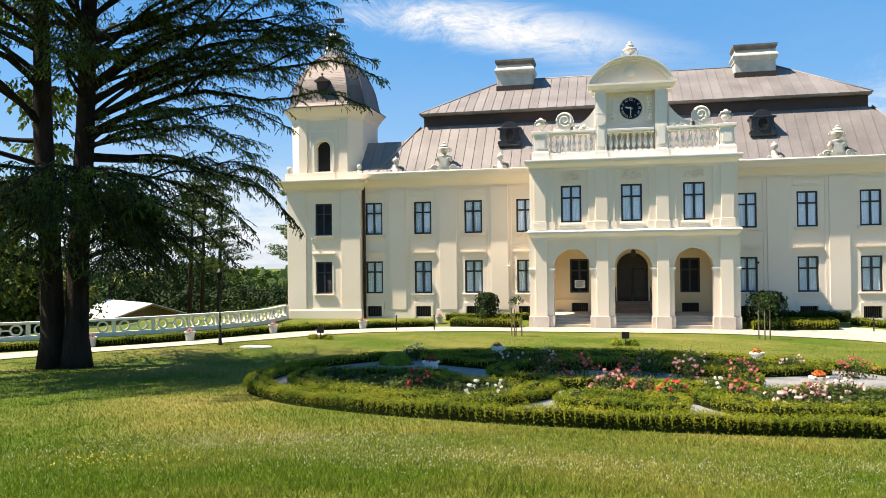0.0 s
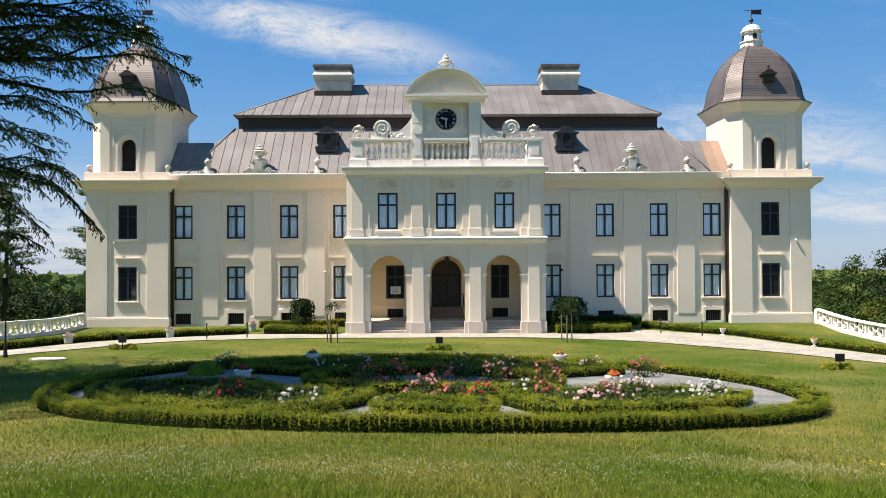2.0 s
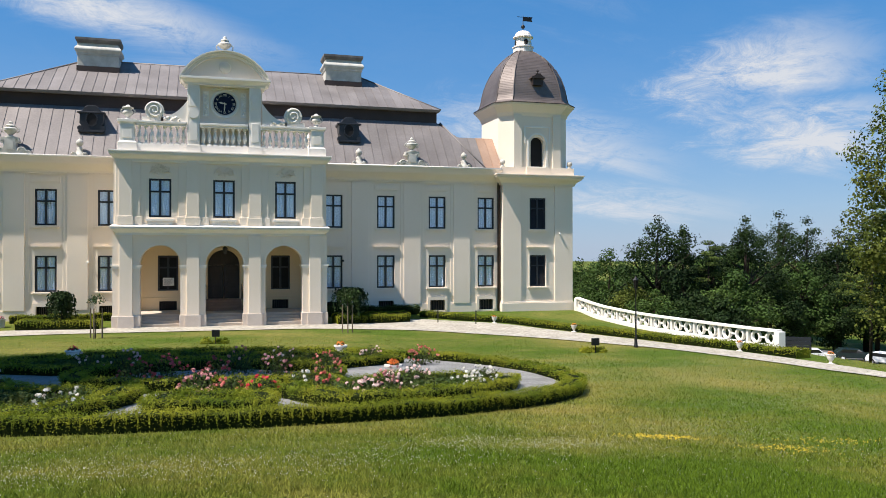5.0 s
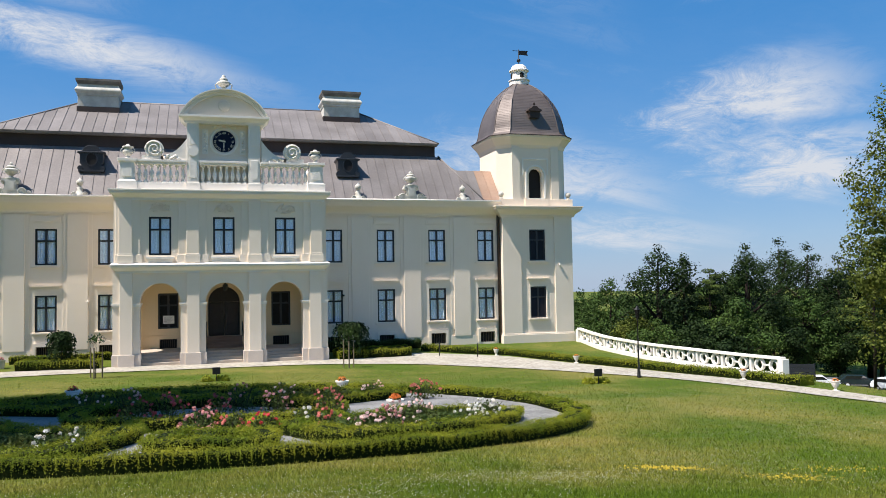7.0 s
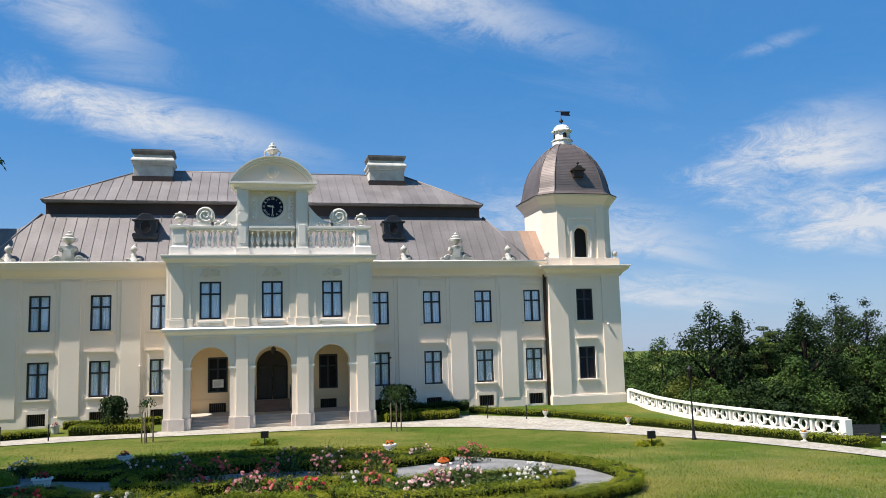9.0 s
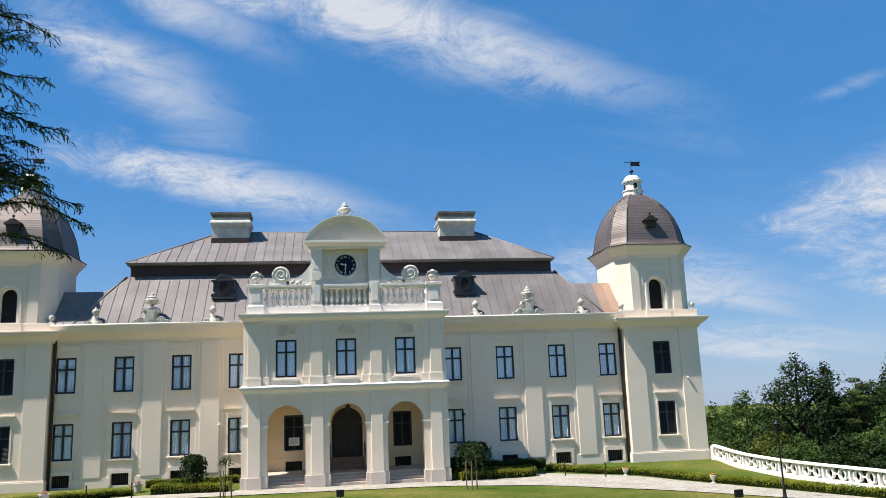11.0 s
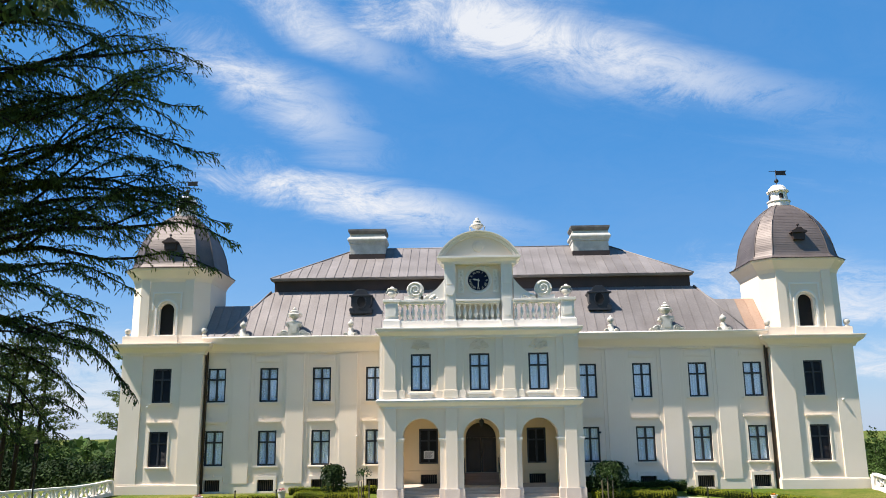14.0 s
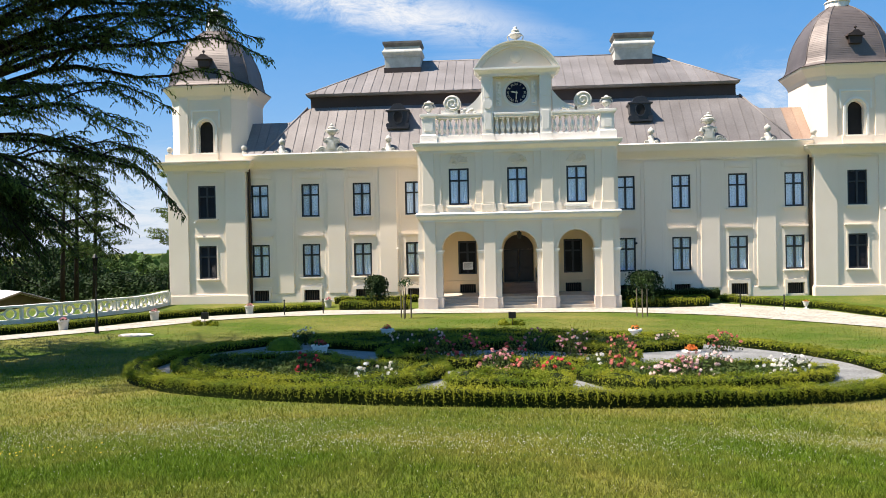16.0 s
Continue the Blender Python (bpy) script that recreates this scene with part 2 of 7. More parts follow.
def wall_cells(s, x0, x1, z0, z1, y0, y1, holes):
    """A wall from y0 (front) to y1 with oblong holes (x0, x1, z0, z1) right through it."""
    xs = sorted({x0, x1, *[h[0] for h in holes], *[h[1] for h in holes]})
    zs = sorted({z0, z1, *[h[2] for h in holes], *[h[3] for h in holes]})

    def solid(i, j):
        if not (0 <= i < len(xs) - 1 and 0 <= j < len(zs) - 1):
            return False
        x, z = (xs[i] + xs[i + 1]) / 2, (zs[j] + zs[j + 1]) / 2
        return not any(h[0] < x < h[1] and h[2] < z < h[3] for h in holes)

    for i in range(len(xs) - 1):
        for j in range(len(zs) - 1):
            if not solid(i, j):
                continue
            a, b, c, d = xs[i], xs[i + 1], zs[j], zs[j + 1]
            s.add([(a, y0, c), (b, y0, c), (b, y0, d), (a, y0, d)], [(0, 1, 2, 3)])
            s.add([(a, y1, c), (b, y1, c), (b, y1, d), (a, y1, d)], [(3, 2, 1, 0)])
            for ok, p, q in ((solid(i - 1, j), (a, c), (a, d)), (solid(i + 1, j), (b, d), (b, c)), (solid(i, j - 1), (b, c), (a, c)), (solid(i, j + 1), (a, d), (b, d))):
                if not ok:
                    s.add([(p[0], y0, p[1]), (q[0], y0, q[1]), (q[0], y1, q[1]), (p[0], y1, p[1])], [(0, 1, 2, 3)])
    return s


def arch_cap(s, xc, r, zs, ztop, x0, x1, y0, y1, n=18):
    """The wall above a round arch between x0 and x1, up to ztop."""
    arc = [(xc + r * math.cos(math.pi * (1 - k / n)), zs + r * math.sin(math.pi * k / n)) for k in range(n + 1)]
    lower = [(x0, zs)] + arc + [(x1, zs)] if x0 < xc - r else arc
    for (ax, az), (bx, bz) in zip(lower[:-1], lower[1:]):
        for y, fl in ((y0, 1), (y1, -1)):
            s.add([(ax, y, az), (bx, y, bz), (bx, y, ztop), (ax, y, ztop)], [(0, 1, 2, 3)[::fl]])
        s.add([(ax, y0, az), (ax, y1, az), (bx, y1, bz), (bx, y0, bz)], [(0, 1, 2, 3)])
    return s


def moulding(s, x0, x1, yf, steps, yb):
    """A run of stepped bands on a front: (z0, z1, projection); the ends return to yb."""
    for z0, z1, p in steps:
        s.box(x0 - p, x1 + p, yf - p, yb, z0, z1)
    return s


def cyma(s, x0, x1, yf, yb, z0, z1, p0, p1, n=5):
    """A cornice whose profile swells from projection p0 at z0 to p1 at z1."""
    loops = []
    for k in range(n + 1):
        u = k / n
        p = p0 + (p1 - p0) * (u * u * (3 - 2 * u))
        z = z0 + (z1 - z0) * u
        loops.append([(x0 - p, yf - p, z), (x1 + p, yf - p, z), (x1 + p, yb, z), (x0 - p, yb, z)])
    return s.rings(loops)


# ---- ground ----
RK, ZK = (0, 6.6, 12.5, 22, 32, 40, 60), (0, -0.25, -1.0, -1.75, -2.25, -2.4, -2.4)

# ---- the mansion ----
Y0, YT, YP = 51.0, 50.5, 46.5          # fronts of the main block, the towers and the portico
GZ = -2.75                             # footing, below the lawn
mansion = thing("mansion", "cream two-storey baroque mansion with two domed corner towers", "mansion", loc=(1.1, Y0, -2.4))
ORIGIN = Vector(mansion.location)


def own(ob):
    """Keep a part where it was built, under the mansion's base."""
    ob.parent = mansion
    ob.location = Vector(ob.location) - ORIGIN
    return ob


def mpart(name, shape, material, label="", smooth=False, bevel=0.0):
    return own(part(name, shape, material, None, label, smooth, bevel))


UZ, LZ, WH, WW = 3.28, -0.57, 2.10, 1.16      # upper and lower sills, window height and width
WIN_X = (-15.5, -12.2, -8.87, -5.52, 7.72, 11.11, 14.55, 17.93)
PW_X = (-2.42, 0.94, 4.31)
BACK_X = (-2.2, 4.42)
TOW_X = (-18.8, 21.46)

holes = [(x - WW / 2, x + WW / 2, z, z + WH) for x in WIN_X for z in (UZ, LZ)]
vents = [(x - 0.5, x + 0.5, -2.09, -1.40) for x in WIN_X]
left = [h for h in holes + vents if h[1] < -4.8]
right = [h for h in holes + vents if h[0] > 6.7]
mpart("wall", wall_cells(Shape(), -16.4, -4.84, GZ, 6.3, Y0, Y0 + 0.6, left), PLASTER)
mpart("wall", wall_cells(Shape(), 6.67, 18.95, GZ, 6.3, Y0, Y0 + 0.6, right), PLASTER)
back_holes = [(x - WW / 2, x + WW / 2, LZ, LZ + WH) for x in BACK_X] + [(x - 0.5, x + 0.5, -1.75, -1.2) for x in BACK_X] + [(0.08, 1.96, -1.10, 0.94)]
s = wall_cells(Shape(), -4.84, 6.67, GZ, 0.94, Y0, Y0 + 0.6, [h if h[3] < 0.94 else (h[0], h[1], h[2], 0.94) for h in back_holes])
arch_cap(s, 1.02, 0.94, 0.94, 2.7, 0.08, 1.96, Y0, Y0 + 0.6)
for a, b, hx in ((-4.84, 0.08, -2.2), (1.96, 6.67, 4.42)):
    wall_cells(s, a, b, 0.94, 2.7, Y0, Y0 + 0.6, [(hx - WW / 2, hx + WW / 2, 0.94, LZ + WH)])
mpart("wall", s, PLASTER_IN, "ochre back wall of the arcade")
for b in ((-16.4, 18.95, Y0 + 14.4, Y0 + 15, GZ, 6.9), (-16.4, -15.8, Y0 + 0.6, Y0 + 14.4, GZ, 6.9), (18.35, 18.95, Y0 + 0.6, Y0 + 14.4, GZ, 6.9), (-4.84, 6.67, Y0, Y0 + 0.4, 2.7, 6.9)):
    mpart("wall", Shape().box(*b), PLASTER)

for a, b in ((-4.0, 0.0), (2.05, 5.9)):
    mpart("dado_moulding", Shape().box(a, b, Y0 - 0.05, Y0, -1.06, -0.96), PLASTER_IN, bevel=0.012)

# plinth, strips between the windows, bands above them
for a, b, hs in ((-16.4, -4.84, left), (6.67, 18.95, right)):
    mpart("plinth", wall_cells(Shape(), a, b, GZ, -1.62, Y0 - 0.07, Y0, [(h[0] - 0.0, h[1] + 0.0, -2.09, -1.62) for h in hs if h[2] < -1.9]), PLASTER, bevel=0.01)
for x in (-13.88, -10.52, -7.18, 9.42, 12.84, 16.22):
    mpart("pilaster", Shape().box(x - 0.56, x + 0.56, Y0 - 0.10, Y0, -1.62, 6.28).box(x - 0.78, x + 0.78, Y0 - 0.04, Y0, -1.2, 6.28), PLASTER, bevel=0.012)
for x in WIN_X:
    if abs(x - 1.1) < 7:
        continue
    mpart("panel", Shape().box(x - 0.78, x + 0.78, Y0 - 0.05, Y0, 5.72, 6.10).box(x - 0.66, x + 0.66, Y0 - 0.08, Y0 - 0.05, 5.80, 6.02), PLASTER, bevel=0.01)

# cornices
for a, b in ((-16.3, -4.9), (6.75, 18.85)):
    s = Shape()
    moulding(s, a, b, Y0, [(6.24, 6.34, 0.10)], Y0 + 0.5)
    for z0, z1, p0, p1 in ((6.34, 6.95, 0.12, 0.62), (6.95, 7.06, 0.62, 0.64), (7.06, 7.20, 0.68, 0.72)):
        n = 5
        for k in range(n):
            u0, u1 = k / n, (k + 1) / n
            f = lambda u: p0 + (p1 - p0) * u * u * (3 - 2 * u)
            s.add([(a, Y0 - f(u0), z0 + (z1 - z0) * u0), (b, Y0 - f(u0), z0 + (z1 - z0) * u0), (b, Y0 - f(u1), z0 + (z1 - z0) * u1), (a, Y0 - f(u1), z0 + (z1 - z0) * u1)], [(0, 1, 2, 3)])
        s.add([(a, Y0 - p1, z1), (b, Y0 - p1, z1), (b, Y0 + 0.5, z1), (a, Y0 + 0.5, z1)], [(0, 1, 2, 3)])
    s.add([(a, Y0 - 0.68, 7.06), (b, Y0 - 0.68, 7.06), (b, Y0 - 0.5, 7.06), (a, Y0 - 0.5, 7.06)], [(3, 2, 1, 0)])
    mpart("cornice", s, PLASTER, "moulded eaves cornice")
    mpart("gutter", Shape().tube([(a, Y0 - 0.70, 7.24), (b, Y0 - 0.70, 7.24)], [0.06, 0.06], 8), TRIM, "pale eaves gutter", True)

# ---- windows ----
fs = Shape()
for a, b, c, d in ((-WW / 2, -WW / 2 + 0.10, 0, WH), (WW / 2 - 0.10, WW / 2, 0, WH), (-WW / 2 + 0.10, WW / 2 - 0.10, 0, 0.10), (-WW / 2 + 0.10, WW / 2 - 0.10, WH - 0.10, WH),
                   (-0.06, 0.06, 0.10, WH - 0.10)):
    fs.box(a, b, 0, 0.09, c, d)
fs.box(-WW / 2 + 0.10, -0.06, 0, 0.09, 1.35, 1.45).box(0.06, WW / 2 - 0.10, 0, 0.09, 1.35, 1.45)
ME_FRAME = fs.mesh("window_frame", FRAME)
ME_PANE_T = Shape().box(-0.222, 0.222, 0, 0.008, 0, 0.56).mesh("pane", PANE)
ME_PANE_B = Shape().box(-0.222, 0.222, 0, 0.008, 0, 1.28).mesh("pane", PANE)
ME_DULL_T = Shape().box(-0.222, 0.222, 0, 0.008, 0, 0.56).mesh("pane", PANE_DULL)
ME_DULL_B = Shape().box(-0.222, 0.222, 0, 0.008, 0, 1.28).mesh("pane", PANE_DULL)
cs = Shape()
for k in range(28):
    a, b = -0.54 + 1.08 * k / 28, -0.54 + 1.08 * (k + 1) / 28
    ya, yb = 0.02 * math.sin(k * 1.7), 0.02 * math.sin((k + 1) * 1.7)
    cs.add([(a, ya, 0.05), (b, yb, 0.05), (b, yb, WH - 0.05), (a, ya, WH - 0.05)], [(0, 1, 2, 3)])
ME_CURTAIN = cs.mesh("curtain", CURTAIN, True)
# added sheet close behind each window, painted dark in place of a room
ME_ROOM = Shape().box(-WW / 2 - 0.05, WW / 2 + 0.05, 0.3, 0.34, -0.05, WH + 0.05).mesh("blackout", INSIDE_SHADE)
ls = Shape()
for k in range(27):
    z = 0.1 + k * 0.069
    ls.add([(-0.49, 0.0, z), (0.49, 0.0, z), (0.49, 0.04, z + 0.078), (-0.49, 0.04, z + 0.078)], [(0, 1, 2, 3)])
ME_LOUVRE = ls.mesh("louvre", LOUVRE)
ME_SILL = Shape().box(-0.74, 0.74, -0.13, 0.12, -0.10, -0.03).box(-0.68, 0.68, -0.08, 0.0, -0.17, -0.10).mesh("window_sill", PLASTER)
ME_HOOD = Shape().box(-0.80, 0.80, -0.14, 0.0, 0.0, 0.06).box(-0.74, 0.74, -0.08, 0.0, -0.10, 0.0).mesh("hood", PLASTER)
sr = Shape()
for a, b, c, d in ((-0.67, -WW / 2, -0.03, WH + 0.09), (WW / 2, 0.67, -0.03, WH + 0.09), (-WW / 2, WW / 2, WH, WH + 0.09)):
    sr.box(a, b, -0.03, 0.0, c, d)
ME_SURR = sr.mesh("surround", PLASTER)


def window(x, y, z, look_in="curtain", sill=True, hood=False, surround=False):
    w = own(place("window", ME_FRAME, None, (x, y + 0.08, z)))
    for dx in (-0.27, 0.27):
        for me, dz in ((ME_PANE_T, 1.45), (ME_PANE_B, 0.085)) if look_in == "curtain" else ((ME_DULL_T, 1.45), (ME_DULL_B, 0.085)):
            p = place("pane", me, w, (dx, 0.05 if look_in == "curtain" else 0.078, dz))
            p.visible_shadow = False
    if look_in == "curtain":
        place("curtain", ME_CURTAIN, w, (0, 0.085, 0), label="white inner curtain")
    elif look_in == "louvre":
        place("louvre", ME_LOUVRE, w, (0, 0.03, 0), label="closed dark louvred shutter")
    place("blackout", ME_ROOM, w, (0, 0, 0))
    if sill:
        place("window_sill", ME_SILL, w, (0, -0.08, 0))
    if hood:
        place("hood", ME_HOOD, w, (0, -0.08, 2.62))
    if surround:
        place("surround", ME_SURR, w, (0, -0.08, 0))
    return w


for x in WIN_X:
    window(x, Y0, UZ)
    window(x, Y0, LZ, hood=True)
for x in PW_X:
    window(x, YP, 3.63, sill=False)
for x in BACK_X:
    window(x, Y0, LZ - 0.02, "dark", sill=False)
for x in TOW_X:
    window(x, YT, UZ, "louvre")
    window(x, YT, LZ, "louvre", hood=True, surround=True)


def cellar_window(x, y, z0, h, framed=True):
    s = Shape().box(x - 0.5, x + 0.5, y + 0.16, y + 0.2, z0, z0 + h)
    w = mpart("cellar_window", s, INSIDE_SHADE, "dark grated cellar window")
    for k in range(9):
        g = part("bar", Shape().box(x - 0.48 + k * 0.115, x - 0.46 + k * 0.115, y + 0.10, y + 0.13, z0, z0 + h), GRATE)
        g.parent = w
    if framed:
        f = Shape()
        for a, b, c, d in ((x - 0.66, x - 0.5, z0 - 0.0, z0 + h + 0.20), (x + 0.5, x + 0.66, z0 - 0.0, z0 + h + 0.20), (x - 0.5, x + 0.5, z0 + h, z0 + h + 0.20), (x - 0.10, x + 0.10, z0 + h + 0.2, z0 + h + 0.26)):
            f.box(a, b, y - 0.11, y + 0.0, c, d)
        f = part("surround", f, PLASTER)
        f.parent, f.location = w, (0, 0, 0)


for x in WIN_X:
    cellar_window(x, Y0, -2.09, 0.69)
for x in BACK_X:
    cellar_window(x, Y0, -1.75, 0.55, False)
for x, z in ((-16.13, 0), (18.80, 0)):
    mpart("drainpipe", Shape().tube([(x, Y0 - 0.55, 6.9), (x, Y0 - 0.12, 6.3), (x, Y0 - 0.12, -2.3)], [0.10, 0.095, 0.095], 8), COPPER_DARK, "brown metal drainpipe", True)

# ---- towers ----


def chsq(cx, cy, h, c, z):
    """A square of half-width h with its corners cut by c."""
    return [(cx + x, cy + y, z) for x, y in ((-h + c, -h), (h - c, -h), (h, -h + c), (h, h - c), (h - c, h), (-h + c, h), (-h, h - c), (-h, -h + c))]


DOME = ((2.98, 0.0), (2.78, 0.10), (2.64, 0.28), (2.56, 0.60), (2.50, 1.0), (2.39, 1.5), (2.21, 2.05), (1.95, 2.6), (1.62, 3.12), (1.24, 3.56), (0.90, 3.86), (0.60, 4.06))
DH = 4.06


def tower(cx, tx, side):
    cy = YT + 2.6
    hw = [(tx - WW / 2, tx + WW / 2, z, z + WH) for z in (UZ, LZ)]
    s = wall_cells(Shape(), cx - 2.52, cx + 2.52, GZ, 6.3, YT, YT + 0.5, hw)
    mpart("tower_wall", s, PLASTER)
    for b in ((cx - 2.52, cx - 2.0, YT + 0.5, YT + 5.0, GZ, 6.3), (cx + 2.0, cx + 2.52, YT + 0.5, YT + 5.0, GZ, 6.3), (cx - 2.0, cx + 2.0, YT + 4.5, YT + 5.0, GZ, 6.3)):
        mpart("tower_wall", Shape().box(*b), PLASTER)
    for a, b in ((cx - 2.53, cx - 1.22), (cx + 1.22, cx + 2.53)):
        mpart("pilaster", Shape().box(a, b, YT - 0.10, YT, -1.6, 6.26), PLASTER, bevel=0.012)
    mpart("plinth", Shape().box(cx - 2.62, cx + 2.62, YT - 0.16, YT + 5.1, GZ, -1.66).box(cx - 2.58, cx + 2.58, YT - 0.12, YT + 5.06, -1.66, -1.58), PLASTER, bevel=0.015)
    s = Shape()
    moulding(s, cx - 2.52, cx + 2.52, YT, [(6.22, 6.32, 0.16)], YT + 5.0)
    cyma(s, cx - 2.52, cx + 2.52, YT, YT + 5.4, 6.32, 6.72, 0.18, 0.56)
    moulding(s, cx - 2.52, cx + 2.52, YT, [(6.72, 6.84, 0.60), (6.84, 6.92, 0.66)], YT + 5.5)
    mpart("cornice", s, PLASTER, "moulded tower cornice", bevel=0.01)
    # attic block and the belfry with its cut corners
    mpart("attic", Shape().box(cx - 2.68, cx + 2.68, YT - 0.02, YT + 5.2, 6.92, 7.44).box(cx - 0.85, cx + 0.85, YT - 0.10, YT, 6.95, 7.44), PLASTER, bevel=0.015)
    fy = cy - 2.5
    ring = lambda z, h=2.5, c=0.80: chsq(cx, cy, h, c, z)
    s = Shape()
    for i in range(8):
        j = (i + 1) % 8
        if i == 0:
            continue
        s.add([ring(7.44)[i], ring(7.44)[j], ring(11.2)[j], ring(11.2)[i]], [(0, 1, 2, 3)])
    ox = tx - cx
    wall_cells(s, cx - 1.7, cx + 1.7, 7.44, 9.05, fy, fy + 0.5, [(tx - 0.47, tx + 0.47, 7.44, 9.05)])
    wall_cells(s, cx - 1.7, tx - 0.47, 9.05, 11.2, fy, fy + 0.5, [])
    wall_cells(s, tx + 0.47, cx + 1.7, 9.05, 11.2, fy, fy + 0.5, [])
    arch_cap(s, tx, 0.47, 9.05, 11.2, tx - 0.47, tx + 0.47, fy, fy + 0.5)
    s.add(ring(11.2), [tuple(range(8))])
    mpart("belfry", s, PLASTER)
    # strips at the corners and the arched surround
    for a, b in ((cx - 1.7, cx - 1.12), (cx + 1.12, cx + 1.7)):
        mpart("pilaster", Shape().box(a, b, fy - 0.09, fy, 7.44, 11.0), PLASTER, bevel=0.012)
    s = Shape()
    for k in range(14):
        a0, a1 = math.pi * k / 14, math.pi * (k + 1) / 14
        for r0, r1, y in ((0.62, 0.74, 0.08),):
            q = [(tx + r * math.cos(a), fy - y, 9.05 + r * math.sin(a)) for a, r in ((a0, r0), (a0, r1), (a1, r1), (a1, r0))]
            s.add(q + [(p[0], fy, p[2]) for p in q], [(0, 1, 2, 3), (0, 4, 5, 1), (1, 5, 6, 2), (2, 6, 7, 3), (3, 7, 4, 0)])
    s.box(tx - 0.74, tx - 0.62, fy - 0.08, fy, 7.5, 9.05).box(tx + 0.62, tx + 0.74, fy - 0.08, fy, 7.5, 9.05)
    s.box(tx - 0.95, tx + 0.95, fy - 0.05, fy, 10.15, 10.25).box(tx - 0.95, tx - 0.85, fy - 0.05, fy, 9.1, 10.15).box(tx + 0.85, tx + 0.95, fy - 0.05, fy, 9.1, 10.15)
    mpart("surround", s, TRIM, "stucco moulding round the belfry opening")
    mpart("belfry_window", Shape().box(tx - 0.6, tx + 0.6, fy + 0.3, fy + 0.36, 7.44, 9.7), INSIDE_SHADE, "dark arched belfry opening")
    mpart("window_sill", Shape().box(tx - 0.6, tx + 0.6, fy - 0.14, fy + 0.2, 7.40, 7.50), TRIM)
    s = Shape().rings([ring(10.92, 2.52, 0.81), ring(11.02, 2.56, 0.83), ring(11.14, 2.60, 0.85), ring(11.34, 2.74, 0.90), ring(11.56, 2.90, 0.96), ring(11.63, 2.97, 0.98), ring(11.74, 2.99, 0.98)])
    mpart("cornice", s, PLASTER, "moulded belfry cornice")
    # bell-shaped copper roof in level courses
    prof = []
    hs, zs = [p[0] for p in DOME], [p[1] for p in DOME]
    n = 34
    for k in range(n + 1):
        z = DH * k / n
        h = float(np.interp(z, zs, hs))
        prof.append((h + 0.011, z - 0.002))
        if k < n:
            prof.append((float(np.interp(DH * (k + 1) / n, zs, hs)) + 0.004, DH * (k + 1) / n - 0.004))
    loops = [chsq(cx, cy, h, h * 0.33, 11.76 + z) for h, z in prof]
    dome = mpart("dome", Shape().rings(loops), DOMECOP, "bell-shaped brown copper dome")
    for i in range(8):
        pts = [chsq(cx, cy, h + 0.01, (h + 0.01) * 0.33, 11.76 + z)[i] for h, z in DOME]
        r = part("rib", Shape().tube(pts, [0.035] * len(pts), 6), DOMECOP, None, smooth=True)
        r.parent = dome
    e = part("eave_edge", Shape().rings([ring(11.735, 3.03, 1.0), ring(11.785, 3.03, 1.0)]), COPPER_DARK)
    e.parent = dome
    # little round-topped dormer on the front of the dome
    s = Shape().prism([(tx - 0.36, 13.0), (tx + 0.36, 13.0), (tx + 0.38, 13.45), (tx - 0.38, 13.45)], cy - 2.66, cy - 1.6)
    s.prism([(tx - 0.50, 13.45), (tx + 0.50, 13.45), (tx + 0.46, 13.56), (tx + 0.28, 13.62), (tx + 0.14, 13.78), (tx - 0.14, 13.78), (tx - 0.28, 13.62), (tx - 0.46, 13.56)], cy - 2.78, cy - 1.6)
    s.lathe([(0.03, 0), (0.03, 0.12), (0.09, 0.18), (0.09, 0.24), (0.02, 0.32)], tx, cy - 2.6, 13.76, 8)
    dm = part("dormer", s, COPPER_DARK, None, "dark round-topped dormer")
    dm.parent = dome
    # lantern, ball and weather vane
    lz = 15.78
    s = Shape()
    s.lathe([(0.70, 0), (0.70, 0.34), (0.76, 0.36), (0.76, 0.42), (0.58, 0.46), (0.56, 1.00), (0.72, 1.06), (0.72, 1.13), (0.60, 1.20), (0.54, 1.36), (0.38, 1.52), (0.10, 1.60)], cx, cy, lz, 12, math.pi / 12)
    lantern = mpart("lantern", s, TRIM, "white roof lantern", bevel=0.0)
    for k in range(4):
        a = -math.pi / 2 + k * math.pi / 2
        ox, oy = math.cos(a) * 0.46, math.sin(a) * 0.46
        o = part("opening", Shape().lathe([(0.02, 0), (0.17, 0.03), (0.17, 0.30), (0.02, 0.46)], cx + ox, cy + oy, lz + 0.52, 10), INSIDE_SHADE)
        o.parent = lantern
    s = Shape().lathe([(0.03, 0), (0.03, 0.16), (0.13, 0.22), (0.15, 0.30), (0.10, 0.40), (0.03, 0.44), (0.022, 1.1)], cx, cy, lz + 1.58, 10)
    vane = mpart("weather_vane", s, IRON, "black iron weather vane with a flag", True)
    f = part("flag", Shape().prism([(cx + 0.03, lz + 2.30), (cx + 0.72, lz + 2.28), (cx + 0.64, lz + 2.44), (cx + 0.72, lz + 2.62), (cx + 0.03, lz + 2.60)], cy - 0.012, cy + 0.012).box(cx - 0.45, cx, cy - 0.012, cy + 0.012, lz + 2.55, lz + 2.585), IRON)
    f.parent = vane
    for dx in (-2.45, 2.45):
        mpart("ball_finial", Shape().lathe([(0.16, 0), (0.16, 0.08), (0.07, 0.12), (0.16, 0.2), (0.2, 0.32), (0.16, 0.44), (0.05, 0.5)], cx + dx, YT + 0.22, 7.44, 10), FINIAL, smooth=True)


